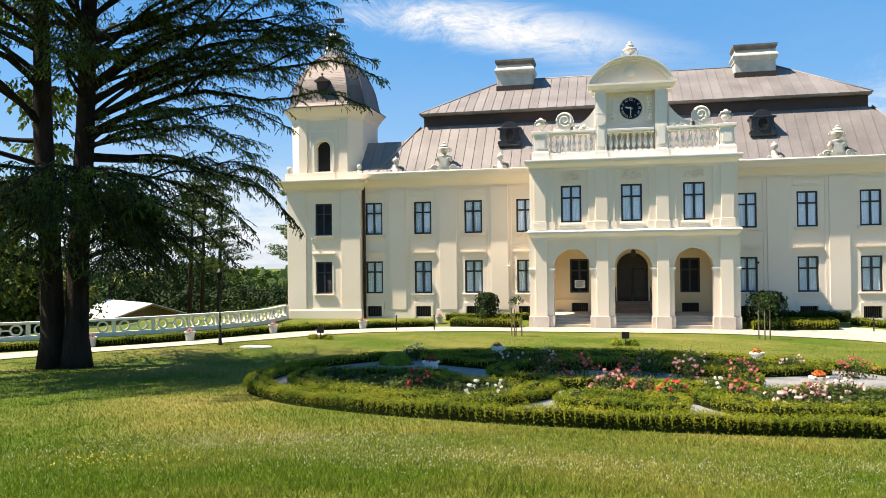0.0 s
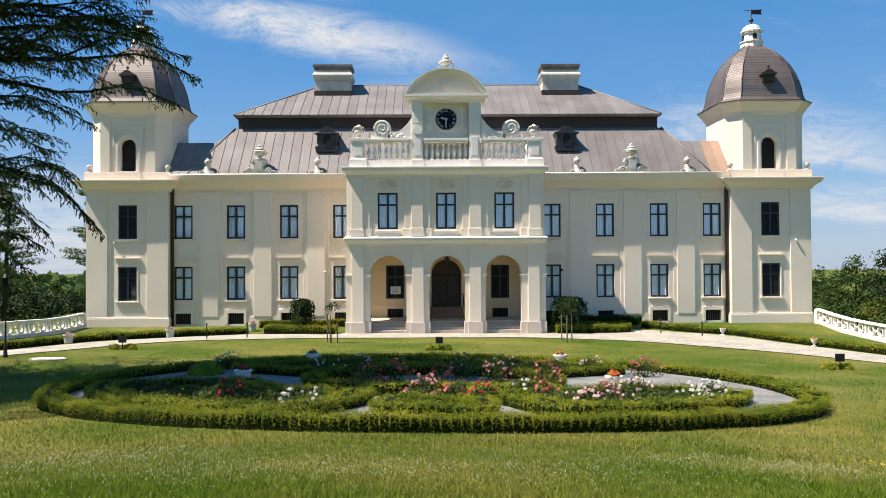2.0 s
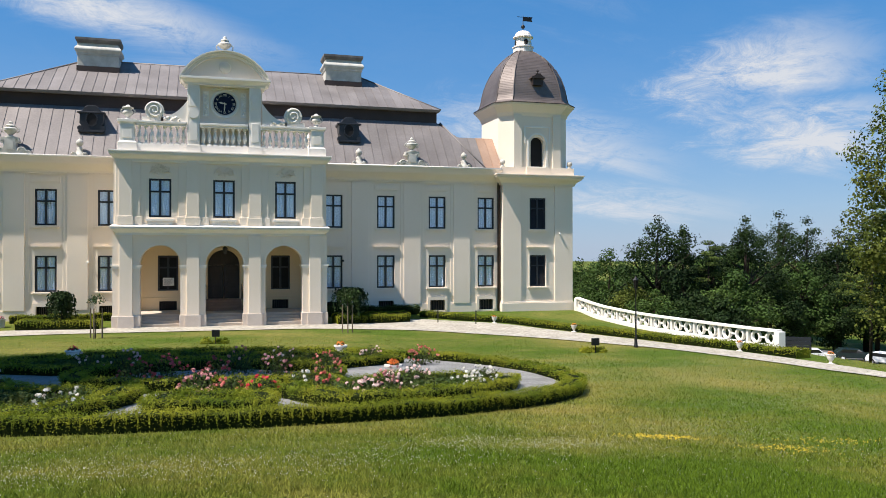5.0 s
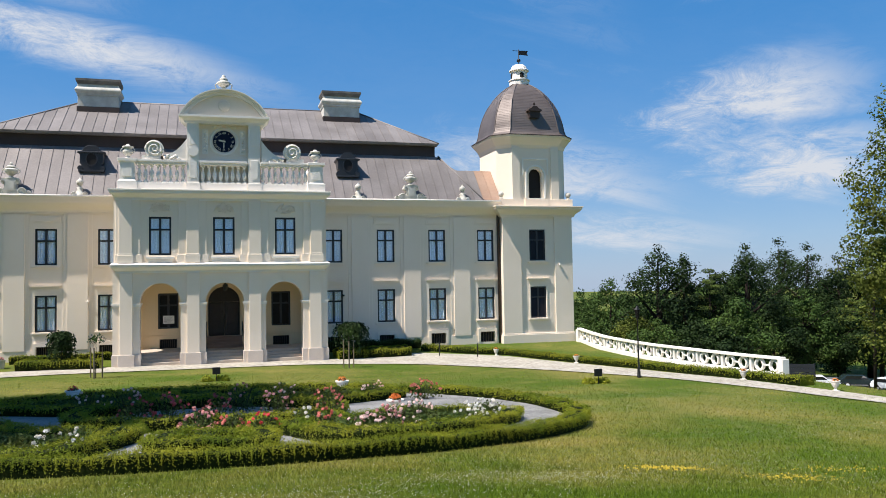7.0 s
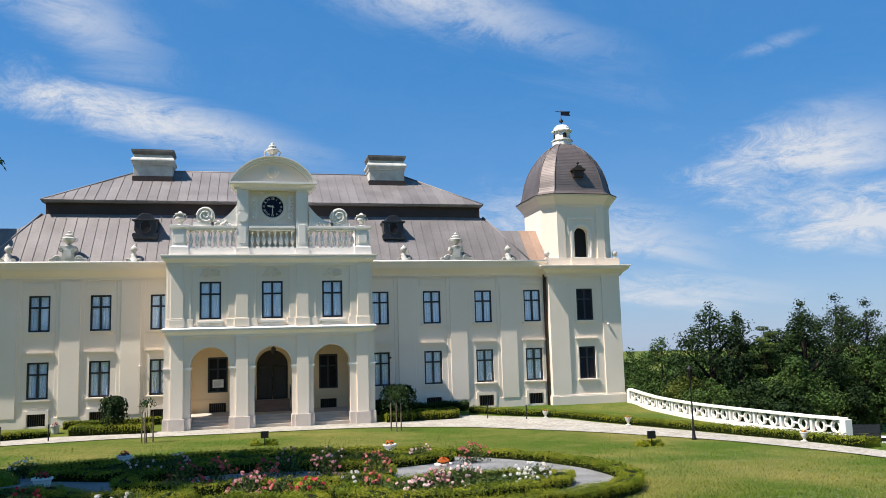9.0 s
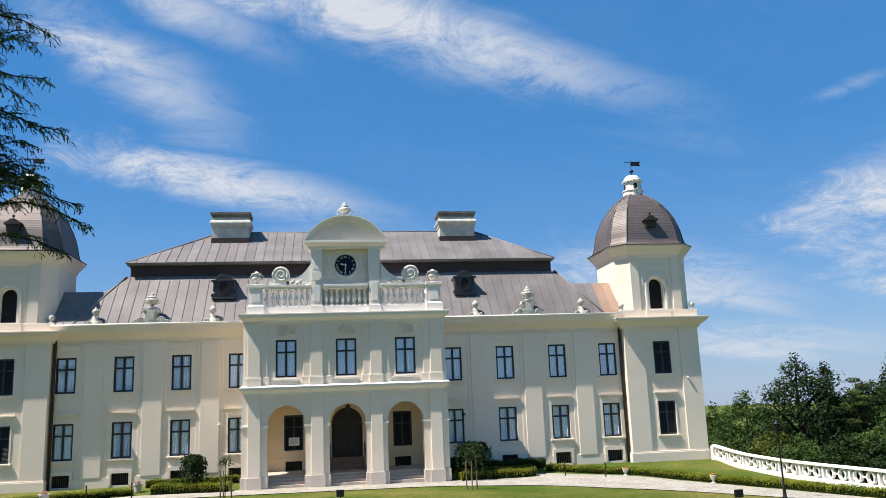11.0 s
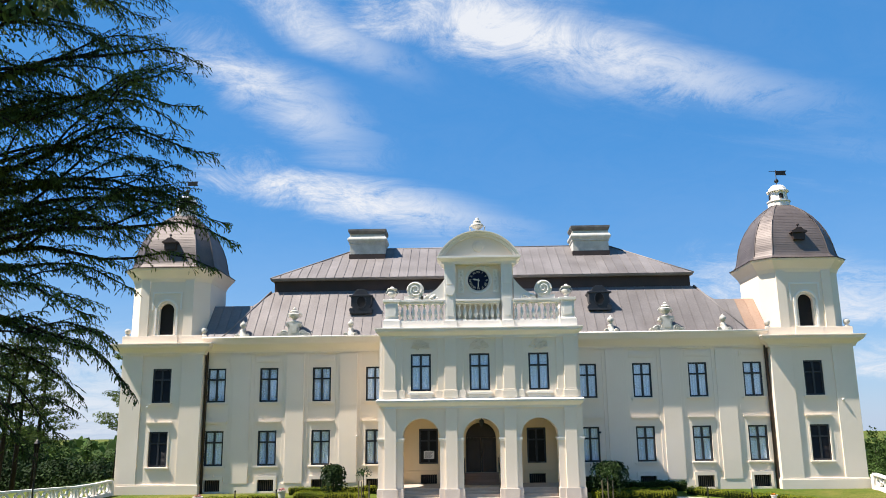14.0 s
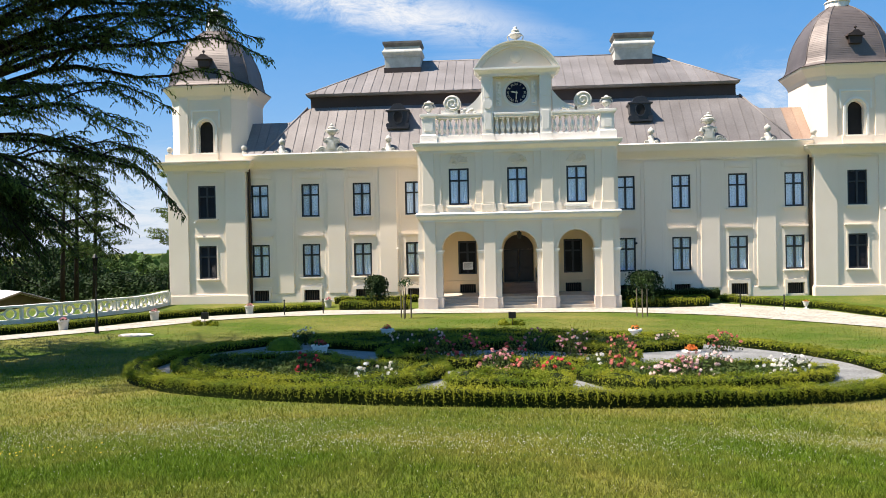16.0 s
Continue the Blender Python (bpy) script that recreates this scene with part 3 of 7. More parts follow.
tower(-18.80, -18.80, -1)
tower(21.46, 21.46, 1)

# ---- main roof ----
EX0, EX1 = -16.3, 18.93
base = Shape()
rect = lambda x0, x1, y0, y1, z: [(x0, y0, z), (x1, y0, z), (x1, y1, z), (x0, y1, z)]
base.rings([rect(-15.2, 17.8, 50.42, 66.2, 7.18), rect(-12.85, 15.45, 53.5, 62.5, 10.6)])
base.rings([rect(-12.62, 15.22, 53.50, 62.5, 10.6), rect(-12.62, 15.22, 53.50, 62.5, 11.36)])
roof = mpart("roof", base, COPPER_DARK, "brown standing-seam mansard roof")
s = Shape().rings([rect(-12.80, 15.35, 53.17, 62.85, 11.34), rect(-12.85, 15.40, 53.12, 62.9, 11.46), rect(-7.6, 10.6, 57.9, 58.1, 14.40)])
upper = part("roof_top", s, COPPER, None)
upper.parent = roof
for a, b in ((EX0, -14.0), (16.6, EX1)):
    w = part("roof_wing", Shape().add([(a, 50.42, 7.18), (b, 50.42, 7.18), (b, 52.52, 9.55), (a, 52.52, 9.55), (a, 64.1, 9.55), (b, 64.1, 9.55), (a, 66.2, 7.18), (b, 66.2, 7.18)], [(0, 1, 2, 3), (3, 2, 5, 4), (4, 5, 7, 6), (0, 3, 4, 6), (1, 7, 5, 2)]), COPPER, None)
    w.parent = roof


def seam_panels(x0, x1, step, foot, head, top, holes=()):
    """Upright sheets on a slope from foot (y, z) to head (y, z); top(x) is how far up, 0 to 1, the sheet goes."""
    n = round((x1 - x0) / step)
    n_ = Vector((0, -(head[1] - foot[1]), head[0] - foot[0])).normalized()
    at = lambda x, u, o: Vector((x, foot[0] + (head[0] - foot[0]) * u, foot[1] + (head[1] - foot[1]) * u)) + n_ * o
    for k in range(n):
        a, b = x0 + (x1 - x0) * k / n, x0 + (x1 - x0) * (k + 1) / n
        ua, ub = top(a), top(b)
        if max(ua, ub) < 0.02:
            continue
        ua, ub = max(ua, 0.004), max(ub, 0.004)
        s = Shape()
        q = [at(a + 0.01, 0, 0.03), at(b - 0.01, 0, 0.03), at(b - 0.01, ub, 0.03), at(a + 0.01, ua, 0.03)]
        s.add(q + [at(a + 0.01, 0, 0.0), at(b - 0.01, 0, 0.0)], [(0, 1, 2, 3), (4, 5, 1, 0)])
        c, d = a - 0.012, a + 0.012
        s.add([at(c, 0, 0.0), at(d, 0, 0.0), at(d, ua, 0.0), at(c, ua, 0.0), at(c, 0, 0.065), at(d, 0, 0.065), at(d, ua, 0.065), at(c, ua, 0.065)], [(4, 5, 6, 7), (0, 1, 5, 4), (1, 2, 6, 5), (3, 0, 4, 7)])
        p = part("roof_panel", s, COPPER_WARM if a > 17.2 and foot[1] < 8 else COPPER, None)
        p.parent = roof


def low_top(x):
    u = 1.0
    if x < -12.85:
        u = 1 - (-12.85 - x) / (15.2 - 12.85)
    if x > 15.45:
        u = 1 - (x - 15.45) / (17.8 - 15.45)
    return max(0.0, min(1.0, u), 0.69 if (x < -13.6 or x > 16.2) else 0)


def high_top(x):
    return max(0.0, min(1.0, (x + 12.85) / 5.25, (15.4 - x) / 4.8))


seam_panels(EX0, EX1, 0.62, (50.42, 7.18), (53.5, 10.6), low_top)
seam_panels(-12.85, 15.4, 0.62, (53.12, 11.46), (57.9, 14.40), high_top)
r = part("ridge_cap", Shape().tube([(-7.6, 58, 14.46), (10.6, 58, 14.46)], [0.07, 0.07], 8), COPPER, None, smooth=True)
r.parent = roof
for a, b in (((-12.85, 53.12, 11.48), (-7.6, 57.9, 14.45)), ((15.4, 53.12, 11.48), (10.6, 57.9, 14.45)), ((-15.2, 50.42, 7.2), (-12.85, 53.5, 10.65)), ((17.8, 50.42, 7.2), (15.45, 53.5, 10.65))):
    r = part("hip_cap", Shape().tube([a, b], [0.06, 0.06], 8), COPPER, None, smooth=True)
    r.parent = roof
for x0, x1 in ((-7.95, -5.47), (7.95, 10.47)):
    y0, y1 = 56.2, 57.8
    s = Shape().box(x0, x1, y0, y1, 12.2, 14.45).box(x0 - 0.06, x1 + 0.06, y0 - 0.06, y1 + 0.06, 14.45, 14.56)
    c = 0.5 * (14.56 + 15.0)
    loops = []
    for k in range(7):
        a = math.pi * k / 6
        o = 0.05 + 0.12 * math.sin(a)
        loops.append(rect(x0 - o, x1 + o, y0 - o, y1 + o, 14.56 + 0.44 * k / 6))
    s.rings(loops)
    s.box(x0 - 0.02, x1 + 0.02, y0 - 0.02, y1 + 0.02, 15.0, 15.14)
    s.box(x0 + 0.04, x1 - 0.04, y0 + 0.04, y1 - 0.04, 15.14, 15.24)
    ch = mpart("chimney", s, FINIAL, "white rendered chimney stack", bevel=0.015)
    c = part("chimney_cap", Shape().rings([rect(x0 - 0.02, x1 + 0.02, y0 - 0.02, y1 + 0.02, 15.20), rect(x0 - 0.12, x1 + 0.12, y0 - 0.12, y1 + 0.12, 15.40), rect(x0 - 0.12, x1 + 0.12, y0 - 0.12, y1 + 0.12, 15.54)]), CAPSTONE, None)
    c.parent = ch
    c = part("flashing", Shape().box(x0 - 0.05, x1 + 0.05, y0 - 0.05, y1 + 0.05, 12.2, 13.72), COPPER_DARK, None)
    c.parent = ch
for x in (-6.55, 8.85):
    y, z = 51.75, 8.95
    half = [(0.52, 0.0), (0.60, 0.10), (0.56, 0.30), (0.66, 0.42), (0.64, 0.95), (0.74, 1.02), (0.72, 1.12), (0.50, 1.18), (0.40, 1.36), (0.20, 1.50)]
    s = Shape().prism([(x + u, z + v) for u, v in half] + [(x - u, z + v) for u, v in half[::-1]], y, y + 1.5)
    s.box(x - 0.72, x + 0.72, y - 0.10, y + 0.6, z - 0.12, z)
    s.prism([(x - 0.80, z + 1.02), (x + 0.80, z + 1.02), (x + 0.76, z + 1.12), (x - 0.76, z + 1.12)], y - 0.08, y + 0.2)
    d = mpart("dormer", s, FRAME, "dark oval-windowed roof dormer with scrolled sides", bevel=0.02)
    rim = [[(x + q * 0.34 * math.cos(2 * math.pi * k / 20), y - o, z + 0.66 + q * 0.44 * math.sin(2 * math.pi * k / 20)) for k in range(20)] for q, o in ((1.0, 0.0), (1.0, 0.07), (0.82, 0.07), (0.82, 0.0))]
    o = part("frame", Shape().rings(rim, closed=False), FRAME, None)
    o.parent = d
    o = part("opening", Shape().prism([(x + 0.28 * math.cos(2 * math.pi * k / 20), z + 0.66 + 0.36 * math.sin(2 * math.pi * k / 20)) for k in range(20)], y - 0.02, y + 0.02), INSIDE_SHADE, None)
    o.parent = d
    for e in (-1, 1):
        o = part("scroll", Shape().prism([(x + e * 0.62 + 0.15 * math.cos(2 * math.pi * k / 14), z + 0.12 + 0.15 * math.sin(2 * math.pi * k / 14)) for k in range(14)], y - 0.07, y + 0.25), FRAME, None)
        o.parent = d

# urns and balls along the eaves


def scroll(s, x, z, r, d, y0, y1):
    """A flat volute with a raised spiral; d says which way it curls."""
    n = 16
    s.prism([(x + r * math.cos(2 * math.pi * k / n), z + r * math.sin(2 * math.pi * k / n)) for k in range(n)], y0, y1)
    pts = [(x + d * r * (0.95 - 0.8 * k / 24) * math.cos(k / 24 * 10), y0 - 0.01, z + r * (0.95 - 0.8 * k / 24) * math.sin(k / 24 * 10)) for k in range(25)]
    return s.tube(pts, [0.14 * r] * 25, 5)


def eave_ball(x):
    s = Shape().prism([(x - 0.46, 7.2), (x + 0.46, 7.2), (x + 0.42, 7.30), (x + 0.20, 7.40), (x + 0.12, 7.66), (x + 0.17, 7.74), (x - 0.17, 7.74), (x - 0.12, 7.66), (x - 0.20, 7.40), (x - 0.42, 7.30)], 50.42, 50.78)
    for d in (-1, 1):
        scroll(s, x + d * 0.30, 7.36, 0.14, d, 50.40, 50.80)
    s.lathe([(0.13, 0), (0.13, 0.05), (0.07, 0.10), (0.12, 0.15), (0.19, 0.24), (0.21, 0.34), (0.18, 0.44), (0.10, 0.51), (0.05, 0.54), (0.06, 0.58), (0.02, 0.62)], x, 50.6, 7.72, 14)
    mpart("ball_finial", s, FINIAL, "stone ball finial on a scrolled foot", True)


def eave_urn(x):
    half = [(0.62, 7.2), (0.56, 7.34), (0.36, 7.46), (0.30, 7.75), (0.36, 8.02), (0.44, 8.10), (0.44, 8.20)]
    s = Shape().prism([(x + u, z) for u, z in half] + [(x - u, z) for u, z in half[::-1]], 50.34, 50.86)
    s.box(x - 0.20, x + 0.20, 50.30, 50.34, 7.50, 8.0)
    for d in (-1, 1):
        scroll(s, x + d * 0.58, 7.44, 0.25, d, 50.36, 50.82)
        scroll(s, x + d * 0.92, 7.36, 0.16, -d, 50.40, 50.78)
        scroll(s, x + d * 0.38, 8.0, 0.12, -d, 50.34, 50.84)
    s.lathe([(0.30, 0), (0.30, 0.05), (0.13, 0.10), (0.09, 0.16), (0.20, 0.23), (0.34, 0.38), (0.37, 0.50), (0.30, 0.56), (0.20, 0.60), (0.27, 0.66), (0.22, 0.72), (0.10, 0.78), (0.12, 0.85), (0.03, 0.95)], x, 50.6, 8.20, 16)
    for d in (-1, 1):
        s.tube([(x + d * (0.30 + 0.16 * math.sin(math.pi * k / 6)), 50.6, 8.46 + 0.34 * k / 6) for k in range(7)], [0.03] * 7, 5)
    mpart("urn", s, FINIAL, "stone urn on a scrolled pedestal")


for x in (-13.85, -7.02, 9.27, 16.25):
    eave_ball(x)
for x in (-10.62, 12.72):
    eave_urn(x)

# ---- portico ----
PX0, PX1 = -4.84, 6.67
ARCH = ((-3.46, -1.37), (-0.04, 2.01), (3.20, 5.27))
SPR = 1.06
edges = [PX0] + [v for a in ARCH for v in a] + [PX1]
for a, b in zip(edges[0::2], edges[1::2]):
    mpart("pier", Shape().box(a, b, YP, YP + 0.85, GZ, 2.72), PLASTER)
for a, b in ARCH:
    mpart("arch", arch_cap(Shape(), (a + b) / 2, (b - a) / 2, SPR, 2.72, a, b, YP, YP + 0.85), PLASTER)
for x0, x1 in ((PX0, PX0 + 0.8), (PX1 - 0.8, PX1)):
    for t in (Shape().box(YP + 0.85, YP + 1.1, 0, 0.8, GZ, 2.72), Shape().box(YP + 3.9, YP + 4.5, 0, 0.8, GZ, 2.72), arch_cap(Shape(), YP + 2.5, 1.4, 0.9, 2.72, YP + 1.1, YP + 3.9, 0, 0.8)):
        t.v = [(x0 + v[1], v[0], v[2]) for v in t.v]
        mpart("arcade_side", t, PLASTER)
mpart("portico_ceiling", Shape().box(PX0 + 0.05, PX1 - 0.05, YP + 0.1, Y0, 2.72, 2.9), PLASTER_IN)
piers = [(edges[i] + edges[i + 1]) / 2 for i in (0, 2, 4, 6)]
for i, x in enumerate(piers):
    w = 0.66
    mpart("pilaster", Shape().box(x - w / 2, x + w / 2, YP - 0.13, YP, -1.72, 2.66), PLASTER, bevel=0.012)
    a, b = edges[2 * i], edges[2 * i + 1]
    mpart("pier_base", Shape().box(a - 0.05, b + 0.05, YP - 0.06, YP + 0.9, GZ, -1.72).box(x - 0.42, x + 0.42, YP - 0.18, YP, GZ, -1.72), STONE, "pale stone pier base", bevel=0.015)
    t = Shape()
    for u, v in ((a, x - w / 2), (x + w / 2, b)):
        t.box(u - 0.08, v, YP - 0.08, YP + 0.9, 0.94, 1.02) if u == a else t.box(u, v + 0.08, YP - 0.08, YP + 0.9, 0.94, 1.02)
        t.box(u - 0.04, v, YP - 0.04, YP + 0.88, 0.84, 0.94) if u == a else t.box(u, v + 0.04, YP - 0.04, YP + 0.88, 0.84, 0.94)
        mpart("impost", t, TRIM)
        t = Shape()
for a, b in ARCH:
    x, r = (a + b) / 2, (b - a) / 2
    s = Shape()
    for k in range(20):
        a0, a1 = math.pi * k / 20, math.pi * (k + 1) / 20
        q = [(x + p * math.cos(t), YP - 0.03, SPR + p * math.sin(t)) for t, p in ((a0, r), (a0, r + 0.10), (a1, r + 0.10), (a1, r))]
        s.add(q + [(p[0], YP, p[2]) for p in q], [(0, 1, 2, 3), (0, 4, 5, 1), (1, 5, 6, 2), (2, 6, 7, 3), (3, 7, 4, 0)])
    s.prism([(x - 0.12, SPR + r + 0.20), (x, SPR + r + 0.14), (x + 0.12, SPR + r + 0.20), (x + 0.17, SPR + r + 0.40), (x - 0.17, SPR + r + 0.40)], YP - 0.06, YP)
    mpart("archivolt", s, PLASTER, "moulded arch with a keystone")
s = Shape()
moulding(s, PX0 + 0.25, PX1 - 0.25, YP, [(2.66, 2.76, 0.10)], Y0)
cyma(s, PX0 + 0.25, PX1 - 0.25, YP, Y0, 2.76, 3.0, 0.12, 0.34)
moulding(s, PX0 + 0.25, PX1 - 0.25, YP, [(3.0, 3.10, 0.36)], Y0)
s.rings([rect(PX0 - 0.13, PX1 + 0.13, YP - 0.38, Y0, 3.10), rect(PX0 - 0.02, PX1 + 0.02, YP - 0.05, Y0, 3.22)])
mpart("cornice", s, TRIM, "white cornice between the storeys", bevel=0.01)

# upper storey of the portico
s = wall_cells(Shape(), PX0 + 0.05, PX1 - 0.05, 3.15, 6.8, YP, YP + 0.5, [(x - WW / 2, x + WW / 2, 3.63, 3.63 + WH) for x in PW_X])
mpart("portico_wall", s, PLASTER)
for x in (PX0 + 0.05, PX1 - 0.5):
    mpart("portico_wall", Shape().box(x, x + 0.45, YP + 0.5, Y0, 3.15, 6.8), PLASTER)
for x in (-4.18, -0.72, 2.62, 6.06):
    mpart("pilaster", Shape().box(x - 0.33, x + 0.33, YP - 0.15, YP, 3.2, 6.7).box(x - 0.74 if x > -4 else x - 0.5, x + 0.74 if x < 6 else x + 0.5, YP - 0.07, YP, 3.2, 6.7), PLASTER, bevel=0.012)
    mpart("pilaster_base", Shape().box(x - 0.40, x + 0.40, YP - 0.19, YP, 3.2, 3.62).box(x - 0.365, x + 0.365, YP - 0.17, YP, 3.62, 3.70).box(x - 0.84 if x > -4 else x - 0.54, x + 0.84 if x < 6 else x + 0.54, YP - 0.10, YP, 3.2, 3.66), PLASTER, bevel=0.012)
rng = random.Random(4)
for x in PW_X:
    s = Shape().box(x - 0.72, x + 0.72, YP - 0.16, YP, 3.42, 3.52).box(x - 0.64, x + 0.64, YP - 0.08, YP, 3.22, 3.42)
    for k in range(9):
        s.box(x - 0.56 + k * 0.125, x - 0.50 + k * 0.125, YP - 0.11, YP - 0.08, 3.26, 3.38)
    mpart("window_sill", s, TRIM, "white sill with a dentil panel")
    s = Shape()
    for k in range(46):
        a, q = rng.uniform(0, 2 * math.pi), math.sqrt(rng.random())
        u, v = x + 0.5 * q * math.cos(a), 6.22 + 0.3 * q * math.sin(a)
        r = rng.uniform(0.03, 0.075)
        n = 6
        s.rings([[(u + r * math.cos(2 * math.pi * i / n), YP - 0.015, v + r * 0.7 * math.sin(2 * math.pi * i / n)) for i in range(n)], [(u + r * 0.5 * math.cos(2 * math.pi * i / n), YP - 0.075, v + r * 0.35 * math.sin(2 * math.pi * i / n)) for i in range(n)]])
    for d in (-1, 1):
        s.tube([(x + d * (0.06 + 0.5 * k / 8), YP - 0.04, 6.1 + 0.26 * math.sin(k / 8 * 3.0) - 0.1 * k / 8) for k in range(9)], [0.035] * 9, 6)
    mpart("stucco_relief", s, PLASTER, "moulded stucco leaf ornament")
s = Shape()
moulding(s, PX0 + 0.25, PX1 - 0.25, YP, [(6.62, 6.74, 0.12)], Y0 + 0.4)
cyma(s, PX0 + 0.25, PX1 - 0.25, YP, Y0 + 0.4, 6.74, 7.0, 0.14, 0.40)
moulding(s, PX0 + 0.25, PX1 - 0.25, YP, [(7.0, 7.12, 0.42), (7.12, 7.20, 0.46)], Y0 + 0.4)
mpart("cornice", s, TRIM, "white top cornice of the portico", bevel=0.01)

# balcony parapet
bal = own(thing("parapet", "white parapet with turned balusters and pedestals", ""))
bal.location = (0, 0, 0)
bal.location = Vector((0, 0, 0)) - ORIGIN
BAL = Shape().box(-0.11, 0.11, -0.11, 0.11, 0, 0.10).lathe([(0.07, 0.10), (0.05, 0.16), (0.08, 0.24), (0.125, 0.40), (0.11, 0.52), (0.06, 0.70), (0.045, 0.80), (0.07, 0.86), (0.07, 0.90)], 0, 0, 0, 10).box(-0.10, 0.10, -0.10, 0.10, 0.90, 1.0).mesh("baluster", TRIM)
YB = YP + 0.02
for a, b, n in ((-3.66, -1.05, 8), (-0.33, 2.23, 8), (2.95, 5.66, 8)):
    part("parapet_base", Shape().box(a, b, YB - 0.02, YB + 0.36, 7.2, 7.62), TRIM, bal, bevel=0.012)
    part("rail", Shape().box(a, b, YB - 0.05, YB + 0.40, 8.62, 8.74).box(a, b, YB - 0.10, YB + 0.44, 8.74, 8.86), TRIM, bal, bevel=0.012)
    for k in range(n):
        place("baluster", BAL, bal, (a + (b - a) * (k + 0.5) / n, YB + 0.17, 7.62))
for x in (-4.10, 6.10):
    part("pedestal", Shape().box(x - 0.50, x + 0.50, YB - 0.14, YB + 0.9, 7.2, 7.66).rings([rect(x - 0.47, x + 0.47, YB - 0.11, YB + 0.87, 7.66), rect(x - 0.38, x + 0.38, YB - 0.05, YB + 0.8, 7.76), rect(x - 0.37, x + 0.37, YB - 0.05, YB + 0.8, 8.66), rect(x - 0.46, x + 0.46, YB - 0.10, YB + 0.86, 8.74)]).box(x - 0.50, x + 0.50, YB - 0.14, YB + 0.9, 8.74, 8.90).box(x - 0.25, x + 0.25, YB - 0.085, YB - 0.05, 7.90, 8.55), TRIM, bal, bevel=0.015)
    part("rail", Shape().box(x - 0.2, x + 0.2, YB + 0.9, Y0 + 0.3, 8.62, 8.86).box(x - 0.18, x + 0.18, YB + 0.9, Y0 + 0.3, 7.2, 7.62), TRIM, bal)
    for k in range(8):
        place("baluster", BAL, bal, (x, YB + 1.2 + k * 0.42, 7.62))
    s = Shape().lathe([(0.24, 0), (0.24, 0.05), (0.11, 0.10), (0.09, 0.17), (0.17, 0.24), (0.26, 0.36), (0.27, 0.46), (0.20, 0.54), (0.19, 0.60), (0.30, 0.65), (0.29, 0.70), (0.13, 0.74), (0.10, 0.80), (0.03, 0.84)], x, YB + 0.38, 8.90, 16)
    for e in (-1, 1):
        s.tube([(x + e * (0.22 + 0.14 * math.sin(math.pi * k / 6)), YB + 0.38, 9.22 + 0.32 * k / 6) for k in range(7)], [0.028] * 7, 5)
    part("urn", s, FINIAL, bal, "stone parapet urn", True)

# clock gable
CX = 0.98
GX0, GX1 = -1.10, 3.12
gab = own(thing("clock_gable", "white gable with a clock under a rounded pediment", ""))
gab.location = Vector((0, 0, 0)) - ORIGIN
part("gable_wall", Shape().box(GX0 + 0.1, GX1 - 0.1, YP + 0.42, YP + 1.3, 7.2, 11.0), PLASTER, gab)
for x in (GX0 + 0.41, GX1 - 0.50):
    part("pilaster", Shape().box(x - 0.38, x + 0.38, YP - 0.12, YP + 0.6, 7.2, 7.62).box(x - 0.32, x + 0.32, YP - 0.02, YP + 0.6, 7.62, 10.96).box(x - 0.20, x + 0.20, YP - 0.05, YP - 0.02, 7.9, 8.95).box(x - 0.20, x + 0.20, YP - 0.05, YP - 0.02, 9.75, 10.7), TRIM, gab, bevel=0.012)
    n = 18
    if x < CX:
        part("roundel", Shape().prism([(x + 0.27 * math.cos(2 * math.pi * k / n), 9.36 + 0.27 * math.sin(2 * math.pi * k / n)) for k in range(n)], YP - 0.09, YP - 0.02), TRIM, gab)
s = Shape().box(GX0 - 0.06, GX1 + 0.06, YP - 0.08, YP + 1.35, 10.96, 11.06)
cyma(s, GX0, GX1, YP, YP + 1.4, 11.06, 11.26, 0.10, 0.30)
s.box(GX0 - 0.34, GX1 + 0.34, YP - 0.34, YP + 1.45, 11.26, 11.38)
part("cornice", s, TRIM, gab, bevel=0.01)
hw, sag = (GX1 - GX0) / 2 + 0.30, 1.52
R = (hw * hw + sag * sag) / (2 * sag)
zc = 11.38 + sag - R
a0 = math.asin(hw / R)
n = 28
arc = lambda r: [(CX + 0.03 + r * math.sin(-a0 + 2 * a0 * k / n), zc + r * math.cos(-a0 + 2 * a0 * k / n)) for k in range(n + 1)]
inner = arc(R - 0.30)
inner = [(x, max(z, 11.38)) for x, z in inner]
part("tympanum", Shape().prism([(inner[0][0], 11.38)] + [(inner[-1][0], 11.38)] + inner[::-1], YP + 0.02, YP + 1.3), PLASTER, gab)
for r0, r1, p in ((R - 0.32, R - 0.16, 0.12), (R - 0.16, R - 0.06, 0.26), (R - 0.06, R, 0.34)):
    A, B = arc(r0), arc(r1)
    s = Shape()
    for k in range(n):
        q = [A[k], A[k + 1], B[k + 1], B[k]]
        q = [(x, max(z, 11.37)) for x, z in q]
        s.prism(q, YP - p, YP + 1.4)
    part("pediment_rim", s, TRIM, gab)
boss = part("stucco_relief", Shape().lathe([(0.34, 0), (0.30, 0.06), (0.12, 0.10)], 0, 0, 0, 12), PLASTER, gab)
boss.rotation_euler, boss.location = (radians(90), 0, 0), (CX, YP + 0.02, 12.0)
